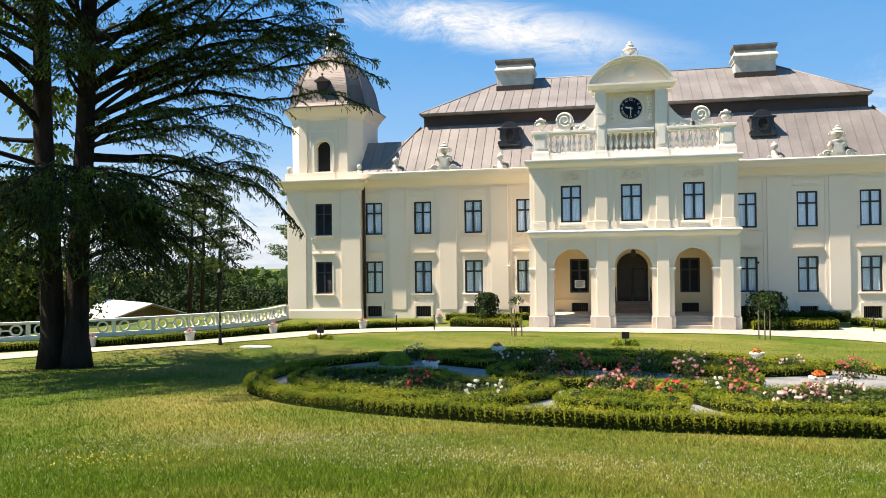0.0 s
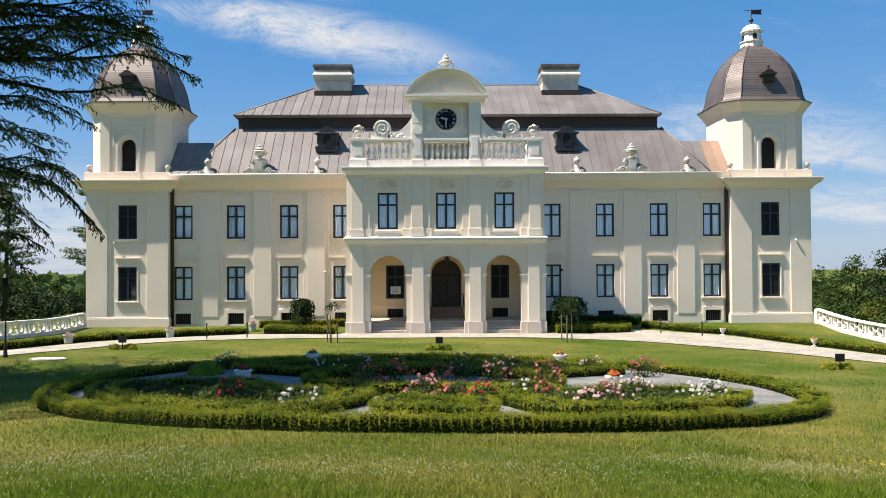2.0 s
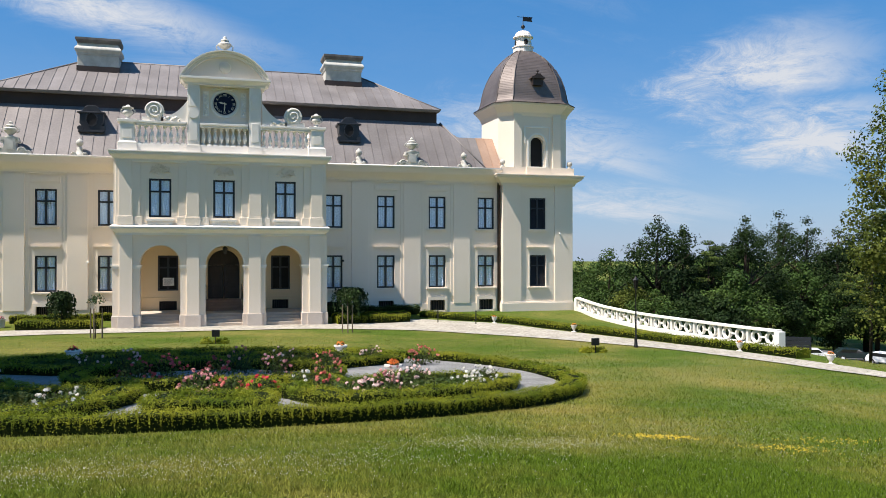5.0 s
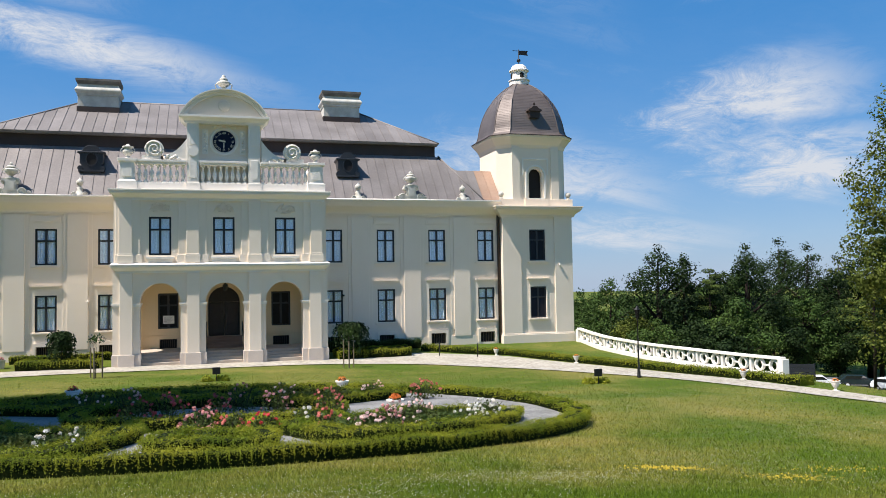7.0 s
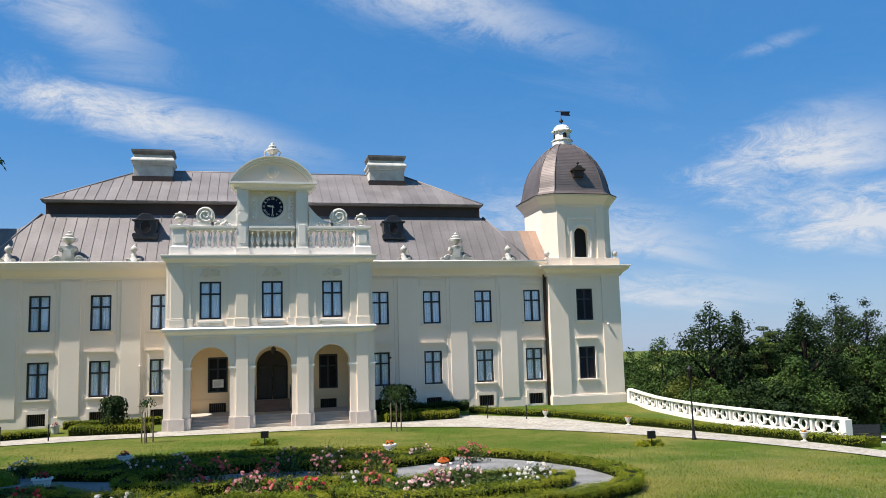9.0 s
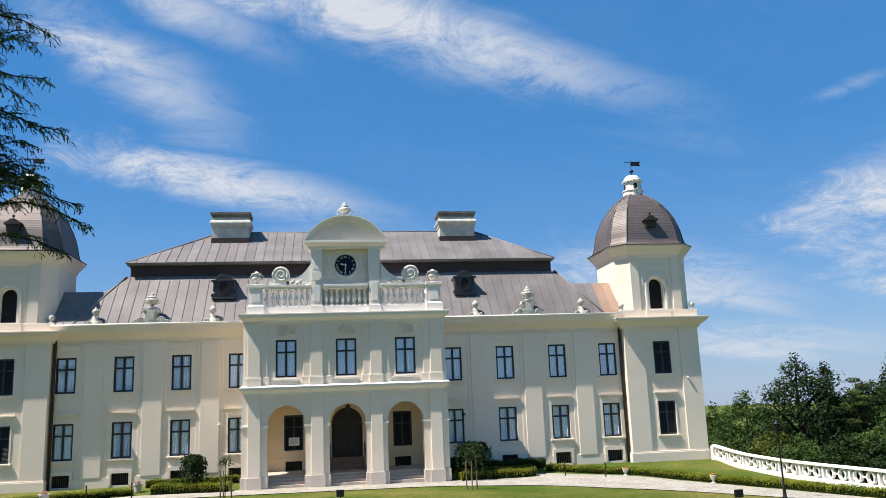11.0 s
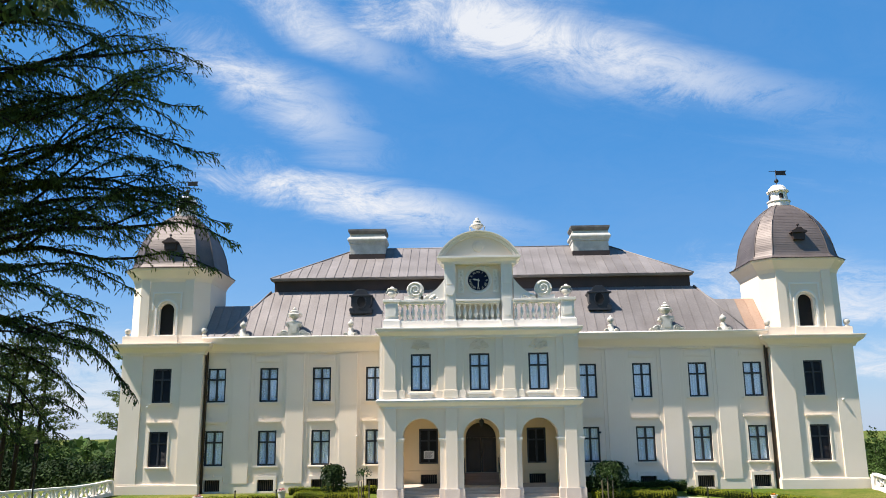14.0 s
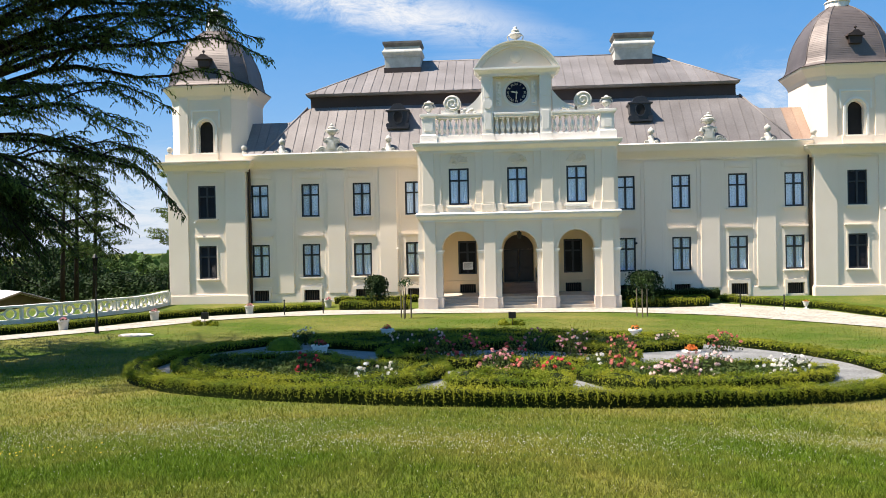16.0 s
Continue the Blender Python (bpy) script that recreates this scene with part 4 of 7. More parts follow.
URN = Shape().box(CX - 0.30, CX + 0.30, YP + 0.12, YP + 0.72, 12.84, 12.97).lathe([(0.20, 0), (0.10, 0.08), (0.09, 0.14), (0.24, 0.22), (0.36, 0.34), (0.38, 0.42), (0.28, 0.50), (0.17, 0.54), (0.24, 0.60), (0.20, 0.68), (0.09, 0.74), (0.11, 0.82), (0.03, 0.88)], CX, YP + 0.42, 12.97, 16)
for e in (-1, 1):
    URN.tube([(CX + e * 0.34, YP + 0.42, 13.36), (CX + e * 0.46, YP + 0.42, 13.28), (CX + e * 0.42, YP + 0.42, 13.08), (CX + e * 0.36, YP + 0.42, 12.96)], [0.035] * 4, 5)
part("urn", URN, FINIAL, gab, "stone urn on the pediment", True)
# scrolled shoulders
for d, gx in ((-1, GX0 + 0.1), (1, GX1 - 0.1)):
    pts = [(gx, 8.86), (gx, 10.1)]
    for k in range(1, 11):
        u = k / 10
        pts.append((gx + d * (0.04 + 1.35 * u), 10.1 - 1.05 * math.sin(u * math.pi / 2) ** 0.8 + 0.06 * u))
    pts.append((gx + d * 1.39, 8.86))
    if d > 0:
        pts = pts[::-1]
    part("shoulder", Shape().prism(pts[::-1], YP + 0.08, YP + 0.36), TRIM, gab)
    vx, vz = gx + d * 1.72, 9.46
    s = Shape().box(vx - 0.45 - 0.2 * (d < 0), vx + 0.45 + 0.2 * (d > 0), YP + 0.08, YP + 0.36, 8.86, 9.1)
    n2 = 20
    s.prism([(vx + 0.50 * math.cos(2 * math.pi * k / n2), vz + 0.50 * math.sin(2 * math.pi * k / n2)) for k in range(n2)], YP + 0.06, YP + 0.38)
    sp = []
    for k in range(44):
        t = k / 43
        sp.append((vx + d * (0.46 - 0.40 * t) * math.cos(t * 13), YP + 0.03, vz + (0.46 - 0.40 * t) * math.sin(t * 13)))
    s.tube(sp, [0.055] * len(sp), 6)
    for k in range(6):
        s.lathe([(0.03, 0), (0.10, 0.05), (0.10, 0.11), (0.03, 0.16)], vx - d * (0.55 + 0.14 * k), YP + 0.08, 8.94 + 0.09 * math.sin(k * 2.1), 8)
    part("volute", s, TRIM, gab, "spiral stucco volute")
# clock
clk = part("clock", Shape().lathe([(0.80, 0), (0.80, 0.05), (0.72, 0.09), (0.66, 0.06), (0.62, 0.02)], 0, 0, 0, 40), TRIM, gab, "round clock with a navy-blue dial and pale Roman numerals")
clk.rotation_euler, clk.location = (radians(90), 0, 0), (CX, YP + 0.42, 10.04)
place("dial", Shape().lathe([(0.61, 0), (0.61, 0.03)], 0, 0, 0, 40).mesh("dial", CLOCKFACE), clk, (0, 0, 0.04))
for k, txt in enumerate(("XII", "I", "II", "III", "IIII", "V", "VI", "VII", "VIII", "IX", "X", "XI")):
    cu = bpy.data.curves.new("numeral", "FONT")
    cu.body, cu.size, cu.align_x, cu.align_y, cu.extrude = txt, 0.19, "CENTER", "CENTER", 0.004
    cu.materials.append(GILT)
    o = new("numeral", cu)
    a = -2 * math.pi * k / 12
    o.parent, o.location, o.rotation_euler = clk, (0.48 * math.sin(-a), 0.48 * math.cos(-a), 0.076), (0, 0, a)
for ang, l, w in ((-282, 0.34, 0.05), (-182, 0.46, 0.035)):
    o = place("pointer", Shape().prism([(-w / 2, -0.1), (w / 2, -0.1), (w, l * 0.7), (0, l), (-w, l * 0.7)], -0.008, 0).mesh("pointer", GILT), clk, (0, 0, 0.085))
    o.rotation_euler = (radians(-90), 0, 0)
    o.rotation_mode = "XYZ"
    o.matrix_basis = Matrix.Translation((0, 0, 0.085)) @ Matrix.Rotation(radians(ang), 4, "Z") @ Matrix.Rotation(radians(-90), 4, "X")
s = Shape()
for d in (-1, 1):
    s.tube([(CX + d * (0.12 + 0.55 * k / 8), YP + 0.40, 10.86 + 0.05 * math.sin(k * 1.6)) for k in range(9)], [0.06] * 9, 6)
    s.box(CX + d * 1.02 - 0.16, CX + d * 1.02 + 0.16, YP + 0.36, YP + 0.42, 9.3, 10.7)
    for k in range(7):
        s.lathe([(0.03, 0), (0.09, 0.05), (0.09, 0.12), (0.03, 0.17)], CX + d * (1.02 + 0.04 * math.sin(k * 2)), YP + 0.36, 9.4 + 0.18 * k, 6)
part("stucco_relief", s, TRIM, gab)

# steps, landing and door
for k in range(4):
    mpart("step", Shape().box(PX0 + 0.3, PX1 - 0.3, YP + 0.12 + 0.32 * k, YP + 0.44 + 0.32 * k if k < 3 else Y0, GZ, -2.36 + 0.155 * (k + 1)), STEP, "worn stone step", bevel=0.012)
LZD = -2.36 + 0.155 * 4
for k in range(4):
    mpart("step", Shape().box(0.0, 2.05, 49.55 + 0.3 * k, 49.85 + 0.3 * k if k < 3 else Y0 + 0.5, LZD, LZD + 0.155 * (k + 1)), DOORSTEP, "worn stone step", bevel=0.012)
DZ0 = LZD + 0.62
door = mpart("door", Shape().box(0.0, 2.05, Y0 - 0.02, Y0 + 0.3, DZ0 - 0.02, DZ0 + 0.02), STEP, "dark wooden double door under a round arch")
for d, x0, x1 in ((0, 0.10, 1.01), (1, 1.03, 1.94)):
    s = Shape().box(x0, x1, Y0 + 0.18, Y0 + 0.25, DZ0, 0.94)
    for z0, z1 in ((DZ0 + 0.15, DZ0 + 0.75), (DZ0 + 0.9, 0.85)):
        s.box(x0 + 0.12, x1 - 0.12, Y0 + 0.15, Y0 + 0.18, z0, z1).box(x0 + 0.2, x1 - 0.2, Y0 + 0.13, Y0 + 0.15, z0 + 0.08, z1 - 0.08)
    l = part("door_leaf", s, WOODDARK, None, bevel=0.01)
    l.parent = door
    hnd = part("door_handle", Shape().tube([(x1 - 0.06 if d == 0 else x0 + 0.06, Y0 + 0.12, 0.0), (x1 - 0.06 if d == 0 else x0 + 0.06, Y0 + 0.12, 0.22)], [0.015, 0.015], 6), IRON, None)
    hnd.parent = l
n = 20
l = part("fanlight", Shape().prism([(1.02 + 0.92 * math.cos(math.pi * k / n), 0.95 + 0.92 * math.sin(math.pi * k / n)) for k in range(n + 1)], Y0 + 0.18, Y0 + 0.25), WOODDARK, None)
l.parent = door
l = part("lantern", Shape().lathe([(0.02, 0.5), (0.03, 0.42), (0.13, 0.36), (0.14, 0.30), (0.10, 0.06), (0.04, 0.0)], 1.0, YP + 0.4, 1.62, 8), IRON, None, "black hanging door lantern")
own(l)
for x in (-0.02, 2.07):
    mpart("handrail", Shape().tube([(x, 49.4, LZD), (x, 49.4, LZD + 0.95), (x, 50.8, LZD + 1.5), (x, 50.8, LZD + 0.6)], [0.025] * 4, 6), IRON, "black iron handrail")
notice = mpart("notice", Shape().box(-2.5, -1.86, Y0 + 0.045, Y0 + 0.076, -0.28, 0.20), PAPER, "white paper notice in the window")
s = Shape()
for k in range(6):
    s.box(-2.44, -1.95 - 0.05 * (k % 3), Y0 + 0.041, Y0 + 0.044, 0.10 - 0.06 * k, 0.125 - 0.06 * k)
q = part("print", s, INK, None)
q.parent = notice
for x, z, y in ((-19.55, 3.0, YT), (23.0, 2.95, YT), (-6.6, 1.1, Y0), (8.3, 1.15, Y0)):
    mpart("spot_lamp", Shape().box(x - 0.04, x + 0.04, y - 0.12, y, z, z + 0.08).lathe([(0.06, 0), (0.08, 0.06), (0.06, 0.12)], x, y - 0.18, z - 0.02, 8), TRIM if x != 8.3 else IRON, "small wall camera")


# ---- garden: materials ----
BC, BR = (0.1, 22.6), 10.0      # the round flower bed


def parched(m):
    """Grass burnt dry in drifts, most of all in a belt round the flower bed, with finer tufts of green."""
    nt = m.node_tree
    ramp = next(n for n in nt.nodes if n.type == "VALTORGB")
    source = ramp.inputs[0].links[0].from_socket
    co = nt.nodes.new("ShaderNodeTexCoord")
    away = nt.nodes.new("ShaderNodeVectorMath")
    away.operation = "DISTANCE"
    nt.links.new(co.outputs["Object"], away.inputs[0])
    away.inputs[1].default_value = (BC[0], BC[1], -1.6)
    belt = nt.nodes.new("ShaderNodeMapRange")
    for k, v in (("From Min", 10.0), ("From Max", 15.5), ("To Min", 0.085), ("To Max", 0.0)):
        belt.inputs[k].default_value = v
    nt.links.new(away.outputs["Value"], belt.inputs["Value"])
    tuft = nt.nodes.new("ShaderNodeTexNoise")
    tuft.inputs["Scale"].default_value, tuft.inputs["Detail"].default_value, tuft.inputs["Roughness"].default_value = 2.6, 5, 0.65
    nt.links.new(co.outputs["Object"], tuft.inputs["Vector"])
    part_ = nt.nodes.new("ShaderNodeMath")
    part_.operation = "MULTIPLY_ADD"
    part_.inputs[1].default_value = 0.38
    nt.links.new(tuft.outputs[0], part_.inputs[0])
    nt.links.new(source, part_.inputs[2])
    total = nt.nodes.new("ShaderNodeMath")
    total.operation = "ADD"
    nt.links.new(part_.outputs[0], total.inputs[0])
    nt.links.new(belt.outputs[0], total.inputs[1])
    nt.links.new(total.outputs[0], ramp.inputs[0])
    ramp.color_ramp.elements[0].position, ramp.color_ramp.elements[1].position = 0.60, 0.97
    return m


LAWN = parched(mat("lawn", (0.061, 0.095, 0.0092), (0.190, 0.160, 0.044), 0.22, 14, 0.95, bump=0.9, amount=0.50, spec=0.12))
BLADE = parched(mat("grass_blades", (0.104, 0.160, 0.0115), (0.315, 0.268, 0.058), 0.22, 8, 0.8, bump=0, amount=0.15, spec=0.10, trans=0.3, island=0.45))
SETTS = mat("pale_setts", (0.31, 0.278, 0.225), (0.41, 0.37, 0.305), 0.9, 6, 0.9, bump=0.7, amount=0.40, spec=0.2)
GRAVEL = mat("grey_gravel", (0.17, 0.167, 0.155), (0.25, 0.242, 0.23), 1.3, 20, 0.95, bump=1.0, amount=0.55, spec=0.2)
BOX = mat("box_leaves", (0.105, 0.150, 0.009), (0.275, 0.275, 0.020), 0.9, 8, 0.6, bump=0, amount=0.1, spec=0.12, trans=0.22, island=0.28)
# near-black brown-green of the hedge core: shade between the leaves, put into colour
HEDGE_SHADE = mat("hedge_inner_shade", (0.008, 0.013, 0.003), (0.016, 0.022, 0.005), 2, 30, 0.9, bump=0.5, amount=0.3, spec=0.04)
BOXDARK = mat("shrub_leaves", (0.024, 0.048, 0.0112), (0.044, 0.076, 0.016), 0.9, 8, 0.5, bump=0, amount=0.1, spec=0.15, trans=0.2, island=0.4)
ROSELEAF = mat("rose_leaves", (0.036, 0.068, 0.0144), (0.088, 0.104, 0.024), 1.4, 8, 0.6, bump=0, amount=0.1, spec=0.12, trans=0.25, island=0.45)
CEDAR = mat("cedar_needles", (0.030, 0.052, 0.018), (0.135, 0.180, 0.038), 0.35, 6, 0.75, bump=0, amount=0.1, spec=0.08, trans=0.36, island=0.45)
BARK = mat("dark_bark", (0.022, 0.016, 0.013), (0.045, 0.034, 0.027), 1.2, 14, 0.95, bump=0.9, amount=0.35, stretch=(3, 3, 0.6), dist=0.06, spec=0.1)
PALEBARK = mat("pale_bark", (0.12, 0.09, 0.07), (0.2, 0.15, 0.11), 1.2, 14, 0.95, bump=0.9, amount=0.3, stretch=(3, 3, 0.6), dist=0.05)
LEAF_D = mat("dark_leaves", (0.0105, 0.0225, 0.0065), (0.028, 0.050, 0.0105), 0.12, 3, 0.7, bump=0, amount=0.1, spec=0.12, trans=0.15, island=0.5)
LEAF_M = mat("mid_leaves", (0.03825, 0.07225, 0.0153), (0.07225, 0.1148, 0.0238), 0.12, 3, 0.7, bump=0, amount=0.1, spec=0.12, trans=0.2, island=0.5)
LEAF_Y = mat("yellow_leaves", (0.052, 0.078, 0.0125), (0.135, 0.145, 0.026), 0.2, 3, 0.7, bump=0, amount=0.1, spec=0.12, trans=0.3, island=0.5)
STAKE = mat("round_stakes", (0.13, 0.095, 0.06), (0.2, 0.15, 0.1), 3, 20, 0.9)
SOIL = mat("dry_soil", (0.10, 0.07, 0.045), (0.17, 0.125, 0.085), 1.5, 30, 0.95, bump=0.6, amount=0.3)
CANVAS = mat("white_tent_cloth", (0.74, 0.74, 0.73), (0.80, 0.80, 0.79), 0.5, 20, 0.7, bump=0.05)
CARWHITE = mat("white_car_paint", (0.70, 0.71, 0.72), (0.74, 0.75, 0.76), 1, 20, 0.25, bump=0, amount=0.01)
CARDARK = mat("dark_green_car_paint", (0.012, 0.022, 0.022), (0.018, 0.03, 0.03), 1, 20, 0.2, bump=0, amount=0.01)
RUBBER = mat("tyre_rubber", (0.012, 0.012, 0.012), (0.02, 0.02, 0.02), 3, 20, 0.9)
CARGLASS = mat("dark_car_glass", (0.010, 0.012, 0.014), (0.014, 0.016, 0.018), 1, 20, 0.05, bump=0)
PETAL = {k: mat(k + "_petals", c, d, 3, 12, 0.6, bump=0, amount=0.05, trans=0.25, island=0.25) for k, c, d in (
    ("pink", (0.62, 0.22, 0.22), (0.72, 0.38, 0.34)), ("coral", (0.62, 0.13, 0.10), (0.72, 0.30, 0.22)), ("red", (0.50, 0.02, 0.03), (0.6, 0.05, 0.05)),
    ("blush", (0.74, 0.46, 0.42), (0.80, 0.66, 0.58)), ("white", (0.78, 0.72, 0.62), (0.82, 0.78, 0.72)), ("orange", (0.70, 0.16, 0.02), (0.75, 0.28, 0.04)),
    ("crimson", (0.36, 0.03, 0.05), (0.52, 0.12, 0.12)))}
CLOVER = mat("clover_heads", (0.46, 0.45, 0.32), (0.56, 0.55, 0.42), 3, 12, 0.8, bump=0, amount=0.05, trans=0.3, island=0.2)
BUTTER = mat("yellow_flowers", (0.60, 0.42, 0.02), (0.68, 0.50, 0.05), 3, 12, 0.8, bump=0, amount=0.05, trans=0.3)

nrng = np.random.default_rng(7)


def ground_zs(x, y):
    r = np.hypot(x, y)
    sm = lambda u: np.clip(u, 0, 1) ** 2 * (3 - 2 * np.clip(u, 0, 1))
    z = np.interp(r, RK, ZK) - 0.015 * np.clip(x, -18, 18) * sm((52 - y) / 12)
    z = z + 0.20 * sm((y - 46.5) / 3.5) * sm((62 - y) / 8)
    d = np.maximum(np.maximum(np.maximum(x - 25, -x - 31), y - 74), 0) + 0.6 * np.maximum(0, -y - 10)
    return z - 9.5 * sm((d + 2 * (d > 0)) / 32) * sm((y + 40) / 60)


def soup(name, polys, material):
    """A mesh from arrays of separate polygons, each of shape (n, corners, 3)."""
    me = bpy.data.meshes.new(name)
    polys = [p for p in polys if len(p)]
    co = np.concatenate([p.reshape(-1, 3) for p in polys]).astype(np.float32)
    size = np.concatenate([np.full(len(p), p.shape[1]) for p in polys]).astype(np.int32)
    start = np.concatenate([[0], np.cumsum(size)[:-1]]).astype(np.int32)
    me.vertices.add(len(co))
    me.vertices.foreach_set("co", co.ravel())
    me.loops.add(len(co))
    me.loops.foreach_set("vertex_index", np.arange(len(co), dtype=np.int32))
    me.polygons.add(len(size))
    me.polygons.foreach_set("loop_start", start)
    me.polygons.foreach_set("loop_total", size)
    me.materials.append(material)
    me.update(calc_edges=True)
    me.validate()
    return me


def unit(v):
    return v / np.maximum(np.linalg.norm(v, axis=1), 1e-9)[:, None]


def leaves(c, n, length, width, spread=0.7, droop=0.0):
    """Pointed leaves at c, facing about n."""
    k = len(c)
    n = unit(n + nrng.normal(0, spread, (k, 3)))
    a = nrng.normal(0, 1, (k, 3))
    a[:, 2] -= droop
    u = unit(a - (a * n).sum(1)[:, None] * n)
    v = np.cross(n, u)
    l, w = (length * nrng.uniform(0.7, 1.3, k))[:, None], (width * nrng.uniform(0.7, 1.3, k))[:, None]
    return np.stack([c - u * l / 2, c + v * w / 2 - u * l * 0.05, c + u * l / 2, c - v * w / 2 - u * l * 0.05], 1)


# ---- lawn ----
radii = [0.5 * k for k in range(1, 121)] + [60 * 1.10 ** k for k in range(1, 34)]
NA = 240
vs = [(0, 0)] + [(r * math.sin(2 * math.pi * k / NA), r * math.cos(2 * math.pi * k / NA)) for r in radii for k in range(NA)]
vx, vy = np.array(vs).T
vz = ground_zs(vx, vy)
fs = [(0, 1 + (k + 1) % NA, 1 + k) for k in range(NA)]
for i in range(len(radii) - 1):
    for k in range(NA):
        l = (k + 1) % NA
        fs.append((1 + i * NA + k, 1 + i * NA + l, 1 + (i + 1) * NA + l, 1 + (i + 1) * NA + k))
tagged(part("ground", Shape().add(zip(vx.tolist(), vy.tolist(), vz.tolist()), fs), LAWN, None, "sloping mown lawn with dry patches", True), kind="structure", category="lawn")

def strip(name, near, far, lift, material, label, category, n=160):
    def walk_line(p):
        p = np.array(p, float)
        s = np.concatenate([[0], np.cumsum(np.hypot(*np.diff(p, axis=0).T))])
        t = np.linspace(0, s[-1], n)
        q = np.stack([np.interp(t, s, p[:, 0]), np.interp(t, s, p[:, 1])], 1)
        for _ in range(6):
            q[1:-1] = (q[:-2] + 2 * q[1:-1] + q[2:]) / 4
        return q
    a, b = walk_line(near), walk_line(far)
    m = 8
    g = np.stack([a + (b - a) * k / m for k in range(m + 1)], 1)
    z = ground_zs(g[..., 0], g[..., 1]) + lift
    vs = np.concatenate([g, z[..., None]], 2).reshape(-1, 3)
    fs = [(i * (m + 1) + k, i * (m + 1) + k + 1, (i + 1) * (m + 1) + k + 1, (i + 1) * (m + 1) + k) for i in range(n - 1) for k in range(m)]
    ob = part(name, Shape().add(vs.tolist(), [f[::-1] for f in fs]), material, None, label, True)
    return tagged(ob, category=category, kind="structure")


NEAR = [(-27.0, 19), (-23.3, 26.9), (-20.7, 30.4), (-17.8, 33.9), (-16.1, 36.9), (-14.4, 39.4), (-12.2, 41.4), (-6.6, 43.3), (1.0, 43.9), (5.6, 44.2), (11.2, 42.5), (15.5, 38.6), (17.6, 36.0), (19.8, 31.3), (21.0, 25.6), (21.2, 21.4), (21.2, 12), (20.6, 2)]
FAR = [(-29.5, 21), (-25.3, 29.4), (-21.9, 32.3), (-18.9, 36.2), (-16.5, 40.5), (-12.9, 43.9), (-10.2, 46.0), (-6.0, 46.65), (1.0, 46.65), (8.0, 46.65), (12.2, 48.2), (16.9, 45.4), (18.9, 41.0), (20.8, 35.4), (22.1, 30.4), (22.7, 24.5), (22.9, 13), (22.4, 2)]
strip("path", NEAR, FAR, 0.035, SETTS, "pale stone-sett drive curving past the portico", "path")
s = Shape()
n = 96
vs, fs = [(BC[0], BC[1], float(ground_zs(np.array(BC[0]), np.array(BC[1]))) + 0.03)], []
for i in range(1, 25):
    r = 9.5 * i / 24
    for k in range(n):
        x, y = BC[0] + r * math.sin(2 * math.pi * k / n), BC[1] + r * math.cos(2 * math.pi * k / n)
        vs.append((x, y, float(ground_zs(np.array(x), np.array(y))) + 0.03))
fs = [(0, 1 + (k + 1) % n, 1 + k) for k in range(n)] + [(1 + i * n + k, 1 + i * n + (k + 1) % n, 1 + (i + 1) * n + (k + 1) % n, 1 + (i + 1) * n + k) for i in range(23) for k in range(n)]
tagged(part("gravel_path", Shape().add(vs, fs), GRAVEL, None, "grey gravel paths inside the round flower bed", True), kind="structure", category="gravel")

# grass blades, thick near the path of the eye, thinner further off


def blades(n, r0, r1, h, w):
    a = nrng.uniform(radians(-50), radians(52), n)
    r = r0 * (r1 / r0) ** nrng.random(n)
    x, y = r * np.sin(a), r * np.cos(a)
    keep = np.hypot(x - BC[0], y - BC[1]) > BR - 0.03
    x, y = x[keep], y[keep]
    c = np.stack([x, y, ground_zs(x, y) - 0.005], 1)
    k = len(c)
    d = nrng.uniform(0, 2 * math.pi, k)
    side = np.stack([np.cos(d), np.sin(d), np.zeros(k)], 1) * (w * nrng.uniform(0.6, 1.3, k))[:, None]
    tip = c + np.stack([nrng.normal(0, 0.45, k), nrng.normal(0, 0.45, k), np.ones(k)], 1) * (h * nrng.uniform(0.5, 1.3, k))[:, None]
    return np.stack([c - side, c + side, tip], 1)


tagged(place("grass", soup("grass", [blades(230000, 5.2, 11, 0.046, 0.0045), blades(170000, 11, 24, 0.052, 0.008), blades(70000, 24, 42, 0.05, 0.014)], BLADE), label="short mown grass blades of the lawn"), category="grass", kind="stuff")


def sprinkle(n, patches, size, lift):
    out = []
    for x, y, rx, ry, share in patches:
        k = int(n * share)
        px, py = nrng.normal(x, rx, k), nrng.normal(y, ry, k)
        ok = (np.hypot(px - BC[0], py - BC[1]) > BR + 0.2) & (np.hypot(px, py) > 5)
        px, py = px[ok], py[ok]
        out.append(np.stack([px, py, ground_zs(px, py) + lift * nrng.uniform(0.6, 1.2, len(px))], 1))
    c = np.concatenate(out)
    up_ = np.tile([0, -0.5, 1.0], (len(c), 1))
    return [leaves(c, up_, size, size, 0.3), leaves(c + [0, 0, 0.004], up_, size * 0.8, size * 0.8, 0.6)]


PATCH = [(-4.2, 10.2, 1.1, 0.5, 0.13), (-2.0, 8.5, 1.0, 0.45, 0.08), (0.8, 8.3, 1.2, 0.4, 0.08), (4.0, 9.6, 0.9, 0.35, 0.10), (7.2, 11.5, 1.6, 0.7, 0.10), (-6.5, 9.5, 1.0, 0.6, 0.06), (13, 21, 2.4, 1.2, 0.16), (16, 25, 2.5, 1.0, 0.10), (19, 27, 2.0, 0.5, 0.06), (12, 15, 1.6, 0.4, 0.06), (15, 16.5, 1.8, 0.4, 0.06), (9, 9.2, 1.8, 0.6, 0.06), (-11.8, 17.5, 1.5, 0.6, 0.04), (1, 9, 6, 2.0, 0.16), (6, 11, 5, 2.5, 0.10)]
